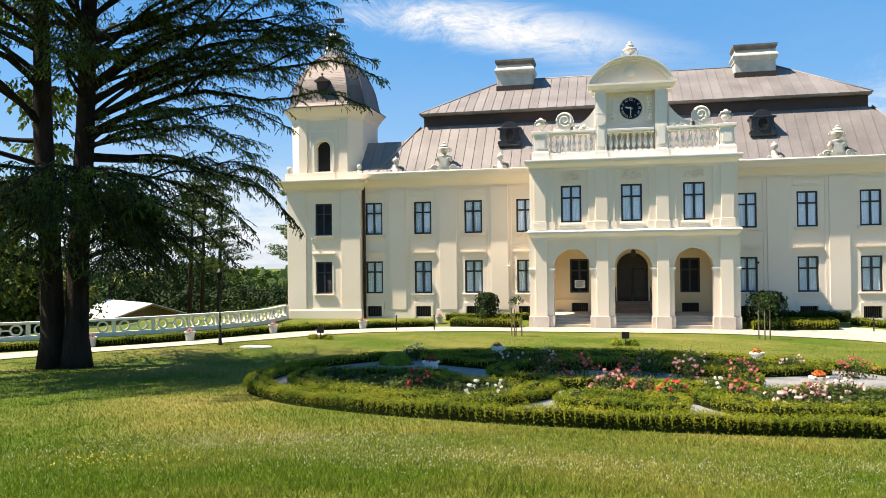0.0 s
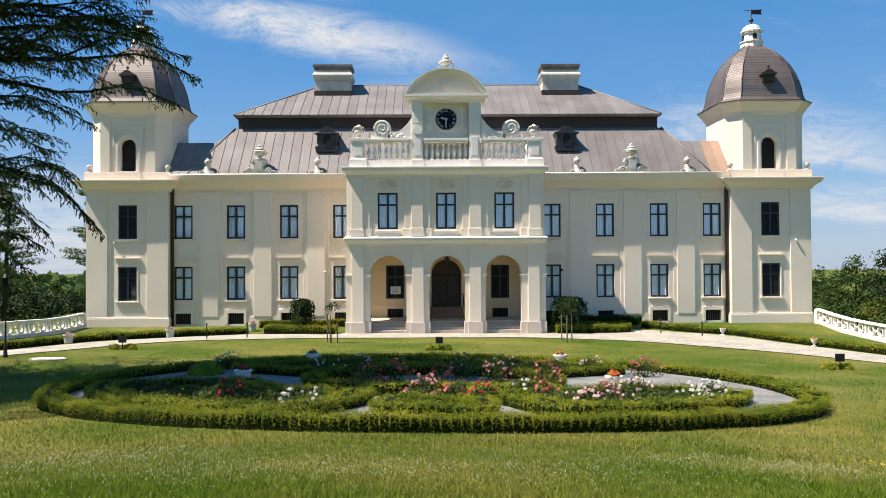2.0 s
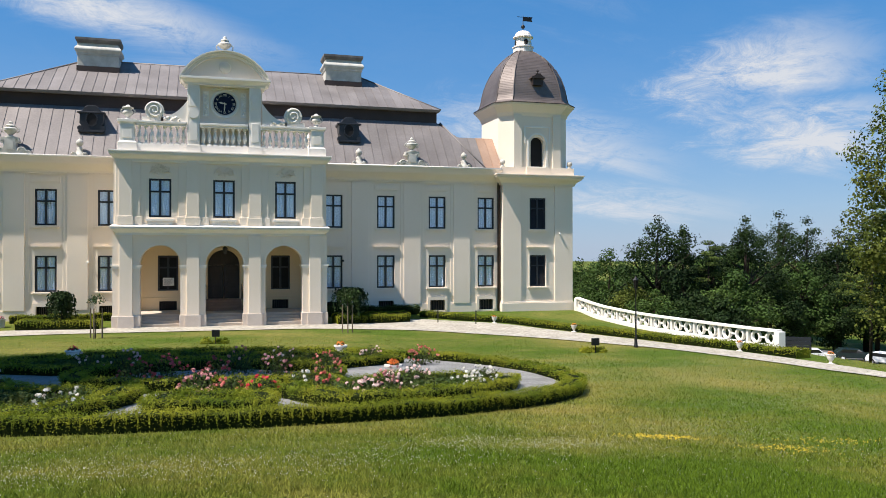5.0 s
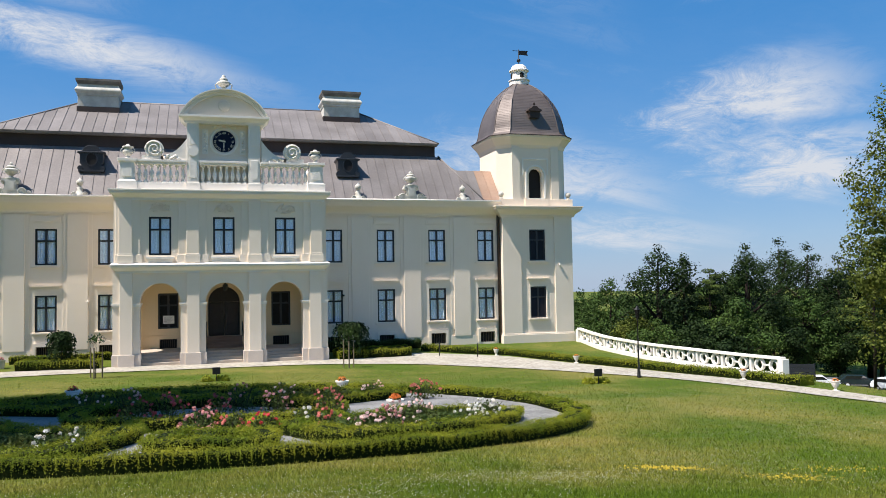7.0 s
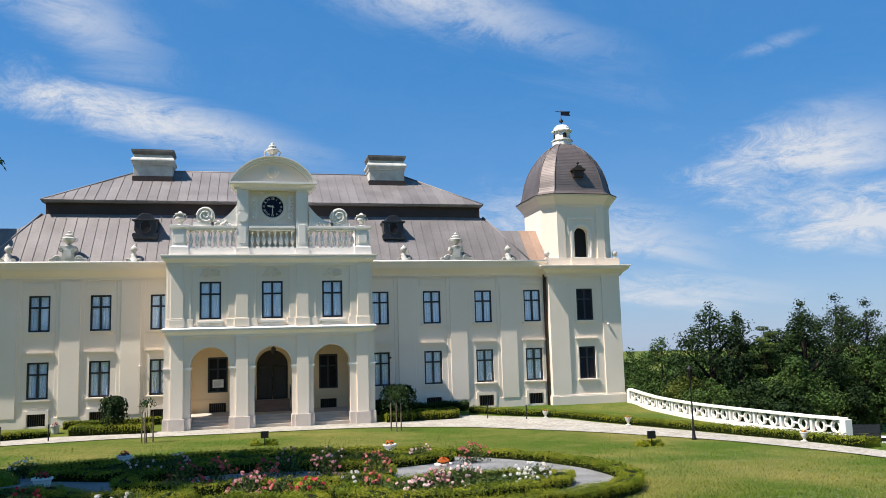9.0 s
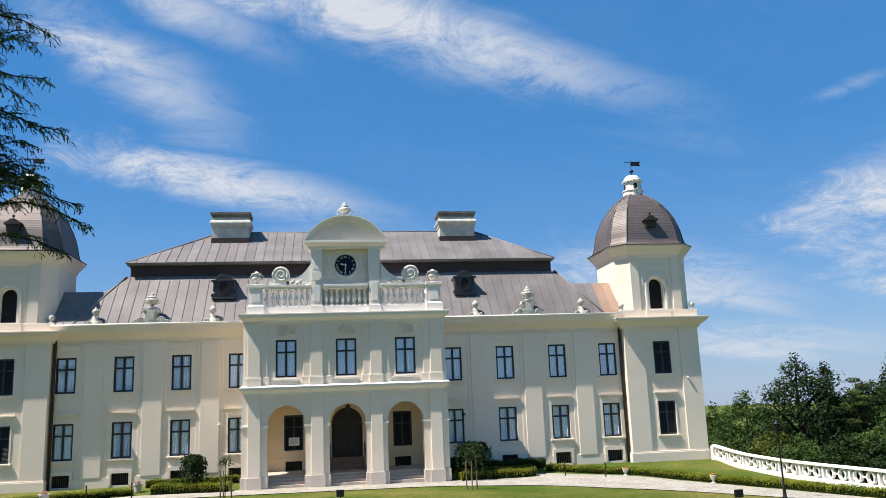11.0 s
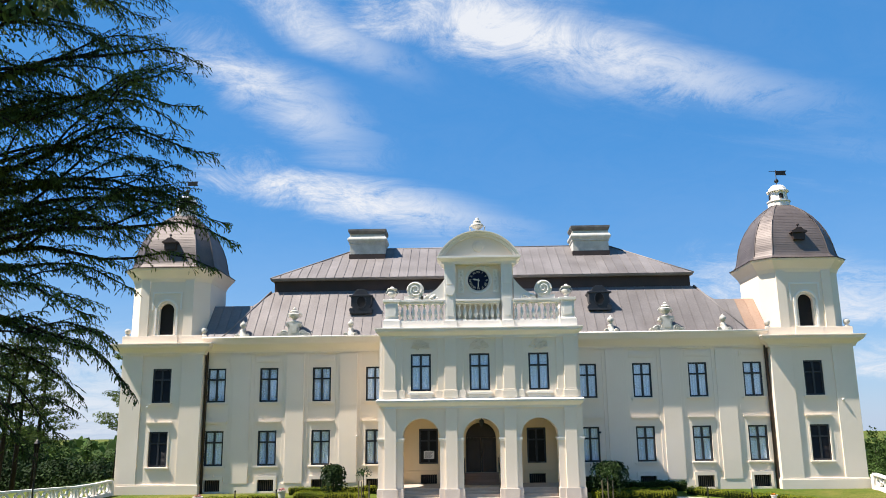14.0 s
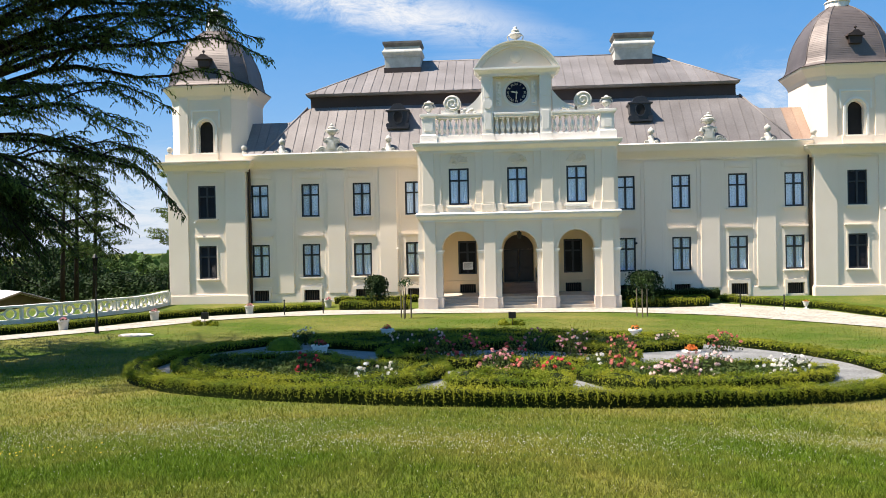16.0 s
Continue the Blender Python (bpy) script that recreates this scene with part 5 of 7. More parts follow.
tagged(place("clover_flowers", soup("clover_flowers", sprinkle(12000, [(x, y, 1.1 * q, 1.35 * w, f) for x, y, q, w, f in PATCH], 0.0095, 0.034), CLOVER), label="scattered white clover heads in the grass"), category="clover", kind="stuff")
tagged(place("yellow_flowers", soup("yellow_flowers", sprinkle(620, [(6.3, 10.3, 0.36, 0.16, 0.45), (-5.4, 8.0, 0.5, 0.3, 0.12), (9.0, 10.0, 0.5, 0.16, 0.18), (7.6, 9.2, 0.45, 0.2, 0.25)], 0.019, 0.055), BUTTER), label="small yellow flowers in the grass"), category="flower", kind="stuff")


# ---- clipped hedges ----
def hedge(line, w, h, density=750, material=None, label="low clipped box hedge edging the flower bed", group="box hedges", closed=False, leaf=0.042, name="hedge"):
    p = np.array(line, float)
    s = np.concatenate([[0], np.cumsum(np.hypot(*np.diff(p, axis=0).T))])
    if closed:
        # round the corners of a loop
        m = int(s[-1] / 0.12)
        t = np.linspace(0, s[-1], m + 1)[:-1]
        p = np.stack([np.interp(t, s, p[:, 0]), np.interp(t, s, p[:, 1])], 1)
        for _ in range(14):
            p = (np.roll(p, 1, 0) + 2 * p + np.roll(p, -1, 0)) / 4
        p = np.concatenate([p, p[:2]])
        s = np.concatenate([[0], np.cumsum(np.hypot(*np.diff(p, axis=0).T))])
    step = 0.25
    n = max(2, int(s[-1] / step) + 1)
    t = np.linspace(0, s[-1], n)
    at = lambda t: np.stack([np.interp(t, s, p[:, 0]), np.interp(t, s, p[:, 1])], 1)
    def dirs(t):
        d = at(np.minimum(t + 0.1, s[-1])) - at(np.maximum(t - 0.1, 0))
        return d / np.linalg.norm(d, axis=1)[:, None]
    def surf(t, u, inset=0.0):
        """u in -1..1 goes over the hedge from one foot across the top to the other."""
        d = dirs(t)
        nrm = np.stack([d[:, 1], -d[:, 0]], 1)
        q = at(t)
        wob = 1 + 0.07 * np.sin(t * 2.3 + 1) + 0.09 * np.abs(np.sin(t * 5.1 + 0.8 * np.sin(t * 1.7))) + 0.05 * np.sin(t * 11.7 + 2)
        hw, hh = w / 2 * wob - inset, h * (1 + 0.07 * np.sin(t * 3.1) + 0.07 * np.abs(np.sin(t * 5.1 + 0.8 * np.sin(t * 1.7))) + 0.03 * np.sin(t * 13.1)) - inset
        th = u * math.pi / 2
        ex = 0.30
        ox = np.sign(np.sin(th)) * np.abs(np.sin(th)) ** ex * hw
        oz = np.abs(np.cos(th)) ** ex * hh
        xy = q + nrm * ox[:, None]
        g = ground_zs(xy[:, 0], xy[:, 1])
        nn = np.concatenate([nrm * np.sin(th)[:, None], np.cos(th)[:, None]], 1)
        return np.concatenate([xy, (g + oz)[:, None]], 1), nn
    m = 8
    us = np.linspace(-1, 1, m + 1)
    # inset skin under the leaves, coloured dark as the hedge's shaded inside
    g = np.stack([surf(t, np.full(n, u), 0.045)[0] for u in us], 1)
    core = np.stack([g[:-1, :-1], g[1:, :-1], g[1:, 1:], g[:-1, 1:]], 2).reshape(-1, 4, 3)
    k = int(s[-1] * (w + 1.6 * h) * density)
    tt, uu = nrng.uniform(0, s[-1], k), nrng.uniform(-1, 1, k)
    tt = tt + 0.035 * np.sin(tt * 40) * (np.abs(uu) > 0.5)
    c, nn = surf(tt, uu)
    c = c + nn * (nrng.normal(-0.004, 0.030, k) + 0.016 * np.sin(tt * 27 + 3 * np.sin(tt * 7)) * np.sin(uu * 9))[:, None]
    polys = [core, leaves(c, nn, leaf, leaf * 0.55, 0.8)]
    if not closed:
        for e in (0.0, s[-1]):
            k2 = int(w * h * density * 1.5)
            c, _ = surf(np.full(k2, e), nrng.uniform(-1, 1, k2), 0)
            base = ground_zs(c[:, 0], c[:, 1])
            f = np.sqrt(nrng.random(k2))[:, None]
            mid = np.array([*at(np.array([e]))[0], 0])
            mid[2] = base.mean() + h * 0.4
            c = mid + (c - mid) * f
            d = dirs(np.array([e]))[0] * (-1 if e == 0 else 1)
            polys.append(leaves(c + [d[0] * 0.03, d[1] * 0.03, 0], np.tile([d[0], d[1], 0.3], (k2, 1)), leaf, leaf * 0.62, 0.6))
            ring = np.stack([surf(np.array([e]), np.array([u]), 0.03)[0][0] for u in us])[None]
            polys.append(ring)
    mid = at(np.array([s[-1] / 2]))[0]
    base = Vector((mid[0], mid[1], float(ground_zs(mid[0], mid[1]))))
    th = thing(name, label, "hedge", group, base)
    for kid, shapes, m in (("branchwork", polys[:1], HEDGE_SHADE), ("foliage", polys[1:], material or BOX)):
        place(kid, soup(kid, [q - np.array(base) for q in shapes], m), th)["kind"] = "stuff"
    return th


def arc(r, a0, a1, n=40):
    return [(BC[0] + r * math.sin(radians(a0 + (a1 - a0) * k / n)), BC[1] - r * math.cos(radians(a0 + (a1 - a0) * k / n))) for k in range(n + 1)]


def ring_bed(r0, r1, a0, a1, inner=True):
    line = arc(r1, a0, a1) + arc(r0, a1, a0)
    return line + [line[0]] if inner else line


hedge(arc(BR - 0.3, -92, 66, 120), 0.48, 0.28, 3000, leaf=0.027, label="long curved box hedge rimming the flower bed")
hedge(arc(BR - 0.3, 69, 266, 140), 0.50, 0.29, 620, label="long curved box hedge rimming the flower bed", leaf=0.06)
for a0, a1, r0, r1, dens in ((-7.0, 7.0, 6.2, 8.0, 1700), (17.0, 72, 5.0, 8.0, 1300), (-84, -17.0, 5.0, 8.6, 1300), (126, 164, 4.6, 7.9, 460), (196, 236, 4.6, 7.9, 460), (168, 192, 5.2, 7.9, 380)):
    hedge(ring_bed(r0, r1, a0, a1), 0.58, 0.29, dens, closed=True, label="clipped box hedge framing a rose bed", leaf=0.036 if dens > 500 else 0.06)
for a0, a1, r0, r1, k in ((-7.0, 7.0, 6.2, 8.0, 1500), (17.0, 72, 5.0, 8.0, 9000), (-84, -17.0, 5.0, 8.6, 16000), (126, 164, 4.6, 7.9, 5000), (196, 236, 4.6, 7.9, 5000), (168, 192, 5.2, 7.9, 3000)):
    a_, r_ = np.radians(nrng.uniform(a0, a1, k)), nrng.uniform(r0 + 0.2, r1 - 0.2, k)
    px_, py_ = BC[0] + r_ * np.sin(a_), BC[1] - r_ * np.cos(a_)
    hump = 0.20 + 0.10 * np.sin(px_ * 3.1) * np.sin(py_ * 2.7) + 0.05 * np.sin(px_ * 7.3 + 1)
    c_ = np.stack([px_, py_, ground_zs(px_, py_) + hump * nrng.uniform(0.3, 1.1, k)], 1)
    tagged(place("bedding_plants", soup("bedding_plants", [leaves(c_, np.tile([0, 0, 1.0], (k, 1)), 0.10, 0.05, 0.8)], ROSELEAF), label="low leafy planting inside a rose bed"), category="plants", kind="stuff")
hedge(arc(3.4, 0, 360, 60), 0.5, 0.33, 600, closed=True, label="clipped ring of box round the middle of the bed", leaf=0.05)
for x, y, r in ((1.2, 18.9, 0.5), (2.9, 19.6, 0.45), (-1.5, 19.5, 0.45), (4.6, 26.2, 0.5), (-7.2, 26, 0.6)):
    g0 = float(ground_zs(np.array(x), np.array(y)))
    k = 900
    nn = unit(nrng.normal(0, 1, (k, 3)))
    nn[:, 2] = np.abs(nn[:, 2])
    c = np.array([x, y, g0]) + nn * [r, r, r * 0.8]
    sph = Shape().lathe([(r * 0.93 * math.cos(t), r * 0.74 * math.sin(t)) for t in (0, 0.3, 0.6, 0.9, 1.2, 1.5)], x, y, g0, 14)
    core = [np.array([[sph.v[i] for i in f]]) for f in sph.f]
    tagged(place("box_ball", soup("box_ball", core + [leaves(c, nn, 0.05, 0.03, 0.7)], BOX), label="small rounded box bush among the roses"), category="bush", group="box bushes")

# hedges along the drive and before the house
L = [(-30.5, 22), (-26.2, 30.0), (-22.6, 32.9), (-19.6, 36.7), (-17.2, 41.0), (-13.5, 44.6), (-10.6, 46.7)]
hedge(L, 0.70, 0.34, 380, label="low clipped hedge along the drive", group="drive hedges", leaf=0.07)
hedge([(12.9, 48.9), (17.5, 46.0), (19.6, 41.3), (21.5, 35.6), (22.7, 30.6), (23.1, 27.2)], 0.70, 0.33, 380, label="low clipped hedge along the drive", group="drive hedges", leaf=0.07)
hedge([(-9.4, 46.6), (-5.4, 46.5)], 1.3, 0.50, 330, label="broad clipped hedge beside the portico", group="drive hedges", leaf=0.07)
hedge([(7.2, 46.9), (11.6, 47.4)], 1.3, 0.50, 330, label="broad clipped hedge beside the portico", group="drive hedges", leaf=0.07)
hedge([(7.0, 49.9), (13.0, 50.0)], 0.7, 0.55, 300, BOXDARK, label="dark hedge at the foot of the wall", group="drive hedges", leaf=0.07)
hedge([(-10.4, 49.6), (-5.2, 50.0)], 0.7, 0.40, 300, label="low hedge at the foot of the wall", group="drive hedges", leaf=0.07)


# ---- roses ----
def rose_bush(x, y, h, r, colour, n, group="roses"):
    g0 = float(ground_zs(np.array(x), np.array(y)))
    t = thing("rose_bush", f"leafy rose bush with {colour} blooms", "rose bush", group, (x, y, g0))
    st = Shape()
    for k in range(7):
        a = 2 * math.pi * k / 7 + nrng.uniform(-0.3, 0.3)
        q = r * nrng.uniform(0.5, 0.95)
        st.tube([(0.05 * math.cos(a), 0.05 * math.sin(a), -0.02), (q * 0.5 * math.cos(a), q * 0.5 * math.sin(a), h * 0.5), (q * math.cos(a), q * math.sin(a), h * nrng.uniform(0.75, 1.0))], [0.012, 0.009, 0.006], 5)
    part("stem", st, BARK, t)
    d = unit(nrng.normal(0, 1, (420, 3)))
    d[:, 2] = np.abs(d[:, 2])
    q = nrng.uniform(0.35, 1.0, 420)[:, None]
    place("foliage", soup("foliage", [leaves(d * q * [r, r, h * 0.92] + [0, 0, 0.08], d, 0.075, 0.05, 0.8)], ROSELEAF), t)
    n = int(n * 0.8)
    d = unit(nrng.normal(0, 1, (n, 3)))
    d[:, 2] = np.abs(d[:, 2]) + 0.25
    d[:, 1] -= 0.25
    d = unit(d)
    polys = []
    c0 = d * [r, r, h] * nrng.uniform(0.8, 1.05, n)[:, None] + [0, 0, 0.10]
    for j in range(9):
        off = unit(nrng.normal(0, 1, (n, 3))) * 0.019
        polys.append(leaves(c0 + off, unit(off) + d * 0.7, 0.072, 0.066, 0.35))
    place("bloom_cluster", soup("bloom_cluster", polys, PETAL[colour]), t, label=f"{colour} rose blooms")["kind"] = "stuff"


for b in ((1.15, 17.6, 0.45, 0.4, "red", 16), (-4.4, 17.8, 0.5, 0.45, "red", 20), (-2.5, 15.7, 0.42, 0.5, "white", 26), (-0.9, 21.0, 0.75, 0.6, "crimson", 30), (-0.2, 17.4, 0.55, 0.42, "pink", 26), (0.5, 17.6, 0.42, 0.4, "coral", 16),
          (1.7, 21.2, 0.75, 0.5, "pink", 24), (2.5, 17.5, 0.45, 0.35, "coral", 18), (3.1, 16.2, 0.45, 0.5, "blush", 30), (4.1, 17.5, 0.55, 0.55, "blush", 36), (3.6, 17.0, 0.5, 0.45, "pink", 22), (7.0, 26.3, 0.6, 0.6, "coral", 40),
          (6.1, 18.1, 0.5, 0.6, "white", 42), (6.6, 18.9, 0.5, 0.5, "white", 30), (-2.2, 24.5, 0.75, 0.5, "blush", 16), (-3.2, 24.8, 0.7, 0.5, "blush", 12), (5.4, 27.4, 0.6, 0.45, "blush", 22), (3.3, 23.0, 0.7, 0.5, "coral", 26), (3.0, 20.6, 0.6, 0.5, "coral", 18),
          (1.0, 24.0, 0.8, 0.6, "pink", 18), (2.2, 25.2, 0.8, 0.5, "blush", 16), (-1.6, 20.2, 0.75, 0.5, "crimson", 20), (0.2, 20.4, 0.7, 0.5, "crimson", 22), (-0.1, 19.0, 0.5, 0.4, "pink", 18), (2.1, 18.2, 0.5, 0.4, "white", 12), (-7.0, 27.8, 0.6, 0.5, "white", 14), (5.0, 19.5, 0.5, 0.45, "blush", 18)):
    rose_bush(*b)


# ---- planters, floodlights, lamps, posts ----
def bloom_tuft(parent, z, r, colour, n=60):
    d = unit(nrng.normal(0, 1, (n, 3)))
    d[:, 2] = np.abs(d[:, 2])
    place("foliage", soup("foliage", [leaves(d * [r, r, r * 0.7] * 0.85 + [0, 0, z], d, 0.10, 0.05, 0.6)], BOXDARK), parent)
    place("bloom_cluster", soup("bloom_cluster", [leaves(d * [r, r, r * 0.8] + [0, 0, z + 0.03], d, 0.07, 0.06, 0.5)], PETAL[colour]), parent, label=f"{colour} bedding flowers")["kind"] = "stuff"


def planter(x, y, kind, colour):
    g0 = float(ground_zs(np.array(x), np.array(y)))
    if kind == "urn":
        t = thing("garden_urn", "white pedestal urn planted with bedding flowers", "planter", "drive urns", (x, y, g0 - 0.02))
        t.scale = (0.60, 0.60, 0.60)
        part("urn_body", Shape().box(-0.19, 0.19, -0.19, 0.19, 0, 0.08).lathe([(0.15, 0.08), (0.09, 0.14), (0.08, 0.22), (0.16, 0.30), (0.23, 0.46), (0.25, 0.58), (0.30, 0.64), (0.30, 0.68), (0.25, 0.68), (0.22, 0.60)], 0, 0, 0, 18), TRIM, t, smooth=False)
        bloom_tuft(t, 0.64, 0.20, colour)
    elif kind == "pot":
        t = thing("terracotta_pot", "pale stone pot planted with pink flowers", "planter", "drive pots", (x, y, g0))
        part("pot", Shape().lathe([(0.17, 0.0), (0.19, 0.05), (0.22, 0.38), (0.26, 0.40), (0.26, 0.47), (0.21, 0.47), (0.19, 0.40)], 0, 0, 0, 16), FINIAL, t)
        bloom_tuft(t, 0.44, 0.17, colour, 50)
    elif kind == "tub":
        t = thing("round_planter", "white round tub with flowers in the rose bed", "planter", "bed planters", (x, y, g0))
        part("tub", Shape().lathe([(0.16, 0.0), (0.16, 0.04), (0.13, 0.07), (0.13, 0.12), (0.19, 0.16), (0.22, 0.35), (0.26, 0.37), (0.26, 0.42), (0.22, 0.42), (0.20, 0.36)], 0, 0, 0, 24), TRIM, t)
        bloom_tuft(t, 0.40, 0.17, colour, 40)
    else:
        t = thing("dish_planter", "wide white dish planter with orange flowers", "planter", "bed planters", (x, y, g0))
        part("dish", Shape().lathe([(0.16, 0.0), (0.16, 0.04), (0.07, 0.10), (0.08, 0.20), (0.18, 0.29), (0.25, 0.34), (0.25, 0.38), (0.22, 0.38), (0.14, 0.32)], 0, 0, 0, 20), TRIM, t)
        bloom_tuft(t, 0.38, 0.16, colour, 60)


planter(-5.33, 23.1, "tub", "red")
planter(4.95, 30.9, "tub", "orange")
planter(5.06, 22.3, "dish", "orange")
planter(-4.47, 30.7, "tub", "red")
for x, y in ((-23.0, 32.1), (-19.9, 35.2), (-17.5, 39.4), (-13.9, 43.4), (-10.5, 47.9), (16.6, 45.7), (19.4, 40.6), (22.35, 30.2), (22.75, 25.3)):
    planter(x, y, "urn" if x > 0 else "pot", "orange" if x > 0 else "pink")


def floodlight(x, y):
    g0 = float(ground_zs(np.array(x), np.array(y)))
    t = thing("floodlight", "black garden floodlight on a stake amid low shrubs", "floodlight", "floodlights", (x, y, g0))
    part("stake", Shape().tube([(0, 0, 0), (0, 0, 0.34)], [0.02, 0.02], 6), IRON, t)
    part("head", Shape().box(-0.17, 0.17, -0.05, 0.05, 0.32, 0.62).box(-0.14, 0.14, 0.05, 0.10, 0.36, 0.58), IRON, t, bevel=0.012)
    for dx, dy, r in ((-0.42, 0.1, 0.30), (0.36, 0.12, 0.28), (0.1, 0.25, 0.25)):
        z = float(ground_zs(np.array(x + dx), np.array(y + dy)))
        nn = unit(nrng.normal(0, 1, (260, 3)))
        nn[:, 2] = np.abs(nn[:, 2])
        tagged(place("shrub", soup("shrub", [leaves(np.array([x + dx, y + dy, z]) + nn * r * nrng.uniform(0.5, 1, 260)[:, None], nn, 0.09, 0.055, 0.7)], BOX), label="small round shrub beside a floodlight"), category="shrub", group="lawn shrubs")


for p in ((-14.0, 37.0), (0.4, 37.2), (15.7, 30.8)):
    floodlight(*p)


def street_lamp(x, y, h):
    g0 = float(ground_zs(np.array(x), np.array(y)))
    t = thing("street_lamp", "black cast-iron lamp post with a glazed lantern", "street lamp", "lamp posts", (x, y, g0 - 0.03))
    t.scale = (0.72, 0.72, 1.0)
    part("post", Shape().lathe([(0.15, 0), (0.15, 0.10), (0.11, 0.14), (0.09, 0.40), (0.10, 0.45), (0.06, 0.52), (0.05, 1.2), (0.065, 1.25), (0.045, 1.32), (0.035, h - 0.62), (0.06, h - 0.60), (0.03, h - 0.55)], 0, 0, 0, 12), IRON, t, smooth=True)
    lan = part("lantern_frame", Shape().lathe([(0.19, h - 0.16), (0.10, h - 0.06), (0.03, h), (0.01, h + 0.07)], 0, 0, 0, 6).lathe([(0.08, h - 0.56), (0.10, h - 0.53)], 0, 0, 0, 6), IRON, t)
    for k in range(6):
        a = 2 * math.pi * k / 6
        part("bar", Shape().tube([(0.10 * math.cos(a), 0.10 * math.sin(a), h - 0.54), (0.18 * math.cos(a), 0.18 * math.sin(a), h - 0.16)], [0.01, 0.01], 4), IRON, lan)
    gl = part("glass", Shape().rings([[(q * math.cos(2 * math.pi * k / 6), q * math.sin(2 * math.pi * k / 6), z) for k in range(6)] for q, z in ((0.095, h - 0.53), (0.172, h - 0.165))]), PANE_DULL, lan)
    gl.visible_shadow = False


street_lamp(-17.45, 33.5, 3.45)
street_lamp(18.75, 32.8, 3.25)
for x, y in ((-11.7, 42.5), (-9.8, 43.4), (13.25, 46.3), (15.2, 45.0)):
    g0 = float(ground_zs(np.array(x), np.array(y)))
    tagged(part("bollard", Shape().lathe([(0.032, -0.05), (0.032, 0.74), (0.045, 0.76), (0.045, 0.82), (0.015, 0.85)], x, y, g0, 10), IRON, None, "thin black iron post beside the drive"), category="bollard", group="bollards")
g0 = float(ground_zs(np.array(-15.2), np.array(32.4)))
tagged(part("stone_slab", Shape().rings([[(-15.2 + 0.75 * math.cos(2 * math.pi * k / 9) * q, 32.4 + 0.38 * math.sin(2 * math.pi * k / 9) * q, g0 + z) for k in range(9)] for q, z in ((1, -0.03), (1, 0.05), (0.9, 0.08))]), STONE, None, "flat pale stone slab set in the lawn"), category="stone")


def weeping_tree(x, y, h, r):
    g0 = float(ground_zs(np.array(x), np.array(y)))
    t = thing("weeping_tree", "small dark weeping tree with a mop of hanging leaves", "tree", "weeping trees", (x, y, g0))
    part("trunk", Shape().tube([(0, 0, -0.05), (0.02, 0, h * 0.5), (0, 0, h * 0.88)], [0.05, 0.04, 0.03], 7), BARK, t)
    d = unit(nrng.normal(0, 1, (34, 3)))
    polys = []
    for k in range(130):
        a = nrng.uniform(0, 2 * math.pi)
        q = r * nrng.uniform(0.35, 1.0)
        drop = h * nrng.uniform(0.3, 0.72)
        u = np.linspace(0, 1, 26)[:, None]
        out = np.sin(np.minimum(u * 1.9, 1.57)) * q
        z = h * (0.93 + 0.09 * np.sin(u * 3.1)) - drop * u ** 1.8
        c = np.concatenate([out * math.cos(a), out * math.sin(a), z], 1) + nrng.normal(0, 0.05, (26, 3))
        polys.append(leaves(c, np.tile([math.cos(a), math.sin(a), 0.5], (26, 1)), 0.17, 0.09, 0.6, 1.2))
    place("crown", soup("crown", polys, LEAF_D), t)


weeping_tree(-7.35, 46.6, 1.95, 0.72)
weeping_tree(8.05, 46.9, 2.05, 1.10)


def sapling(x, y):
    g0 = float(ground_zs(np.array(x), np.array(y)))
    t = thing("staked_sapling", "young tree tied between three wooden stakes", "sapling", "saplings", (x, y, g0 - 0.03))
    for k in range(3):
        a = 2 * math.pi * k / 3 + 0.4
        part("stake", Shape().tube([(0.3 * math.cos(a), 0.3 * math.sin(a), 0), (0.3 * math.cos(a), 0.3 * math.sin(a), 1.45)], [0.035, 0.03], 7), STAKE, t)
    part("trunk", Shape().tube([(0, 0, 0), (0.02, 0, 1.2), (0, 0.02, 2.0)], [0.025, 0.02, 0.01], 6), BARK, t)
    d = unit(nrng.normal(0, 1, (150, 3)))
    place("crown", soup("crown", [leaves(d * nrng.uniform(0.3, 1, 150)[:, None] * [0.5, 0.5, 0.28] + [0, 0, 1.85], d, 0.11, 0.06, 0.8, 0.6)], BOXDARK), t)


sapling(-4.98, 40.9)
sapling(7.1, 42.0)
g0 = float(ground_zs(np.array(-7.4), np.array(16.2)))
c = nrng.normal(0, 0.10, (40, 3)) * [1, 1, 0.6] + [-7.4, 16.2, g0 + 0.12]
tagged(place("weed", soup("weed", [leaves(c, np.tile([0, -0.3, 1.0], (40, 1)), 0.12, 0.05, 0.7)], BOX), label="leafy weed growing in the lawn"), category="weed")


# ---- terrace balustrades ----
RING_N = 20


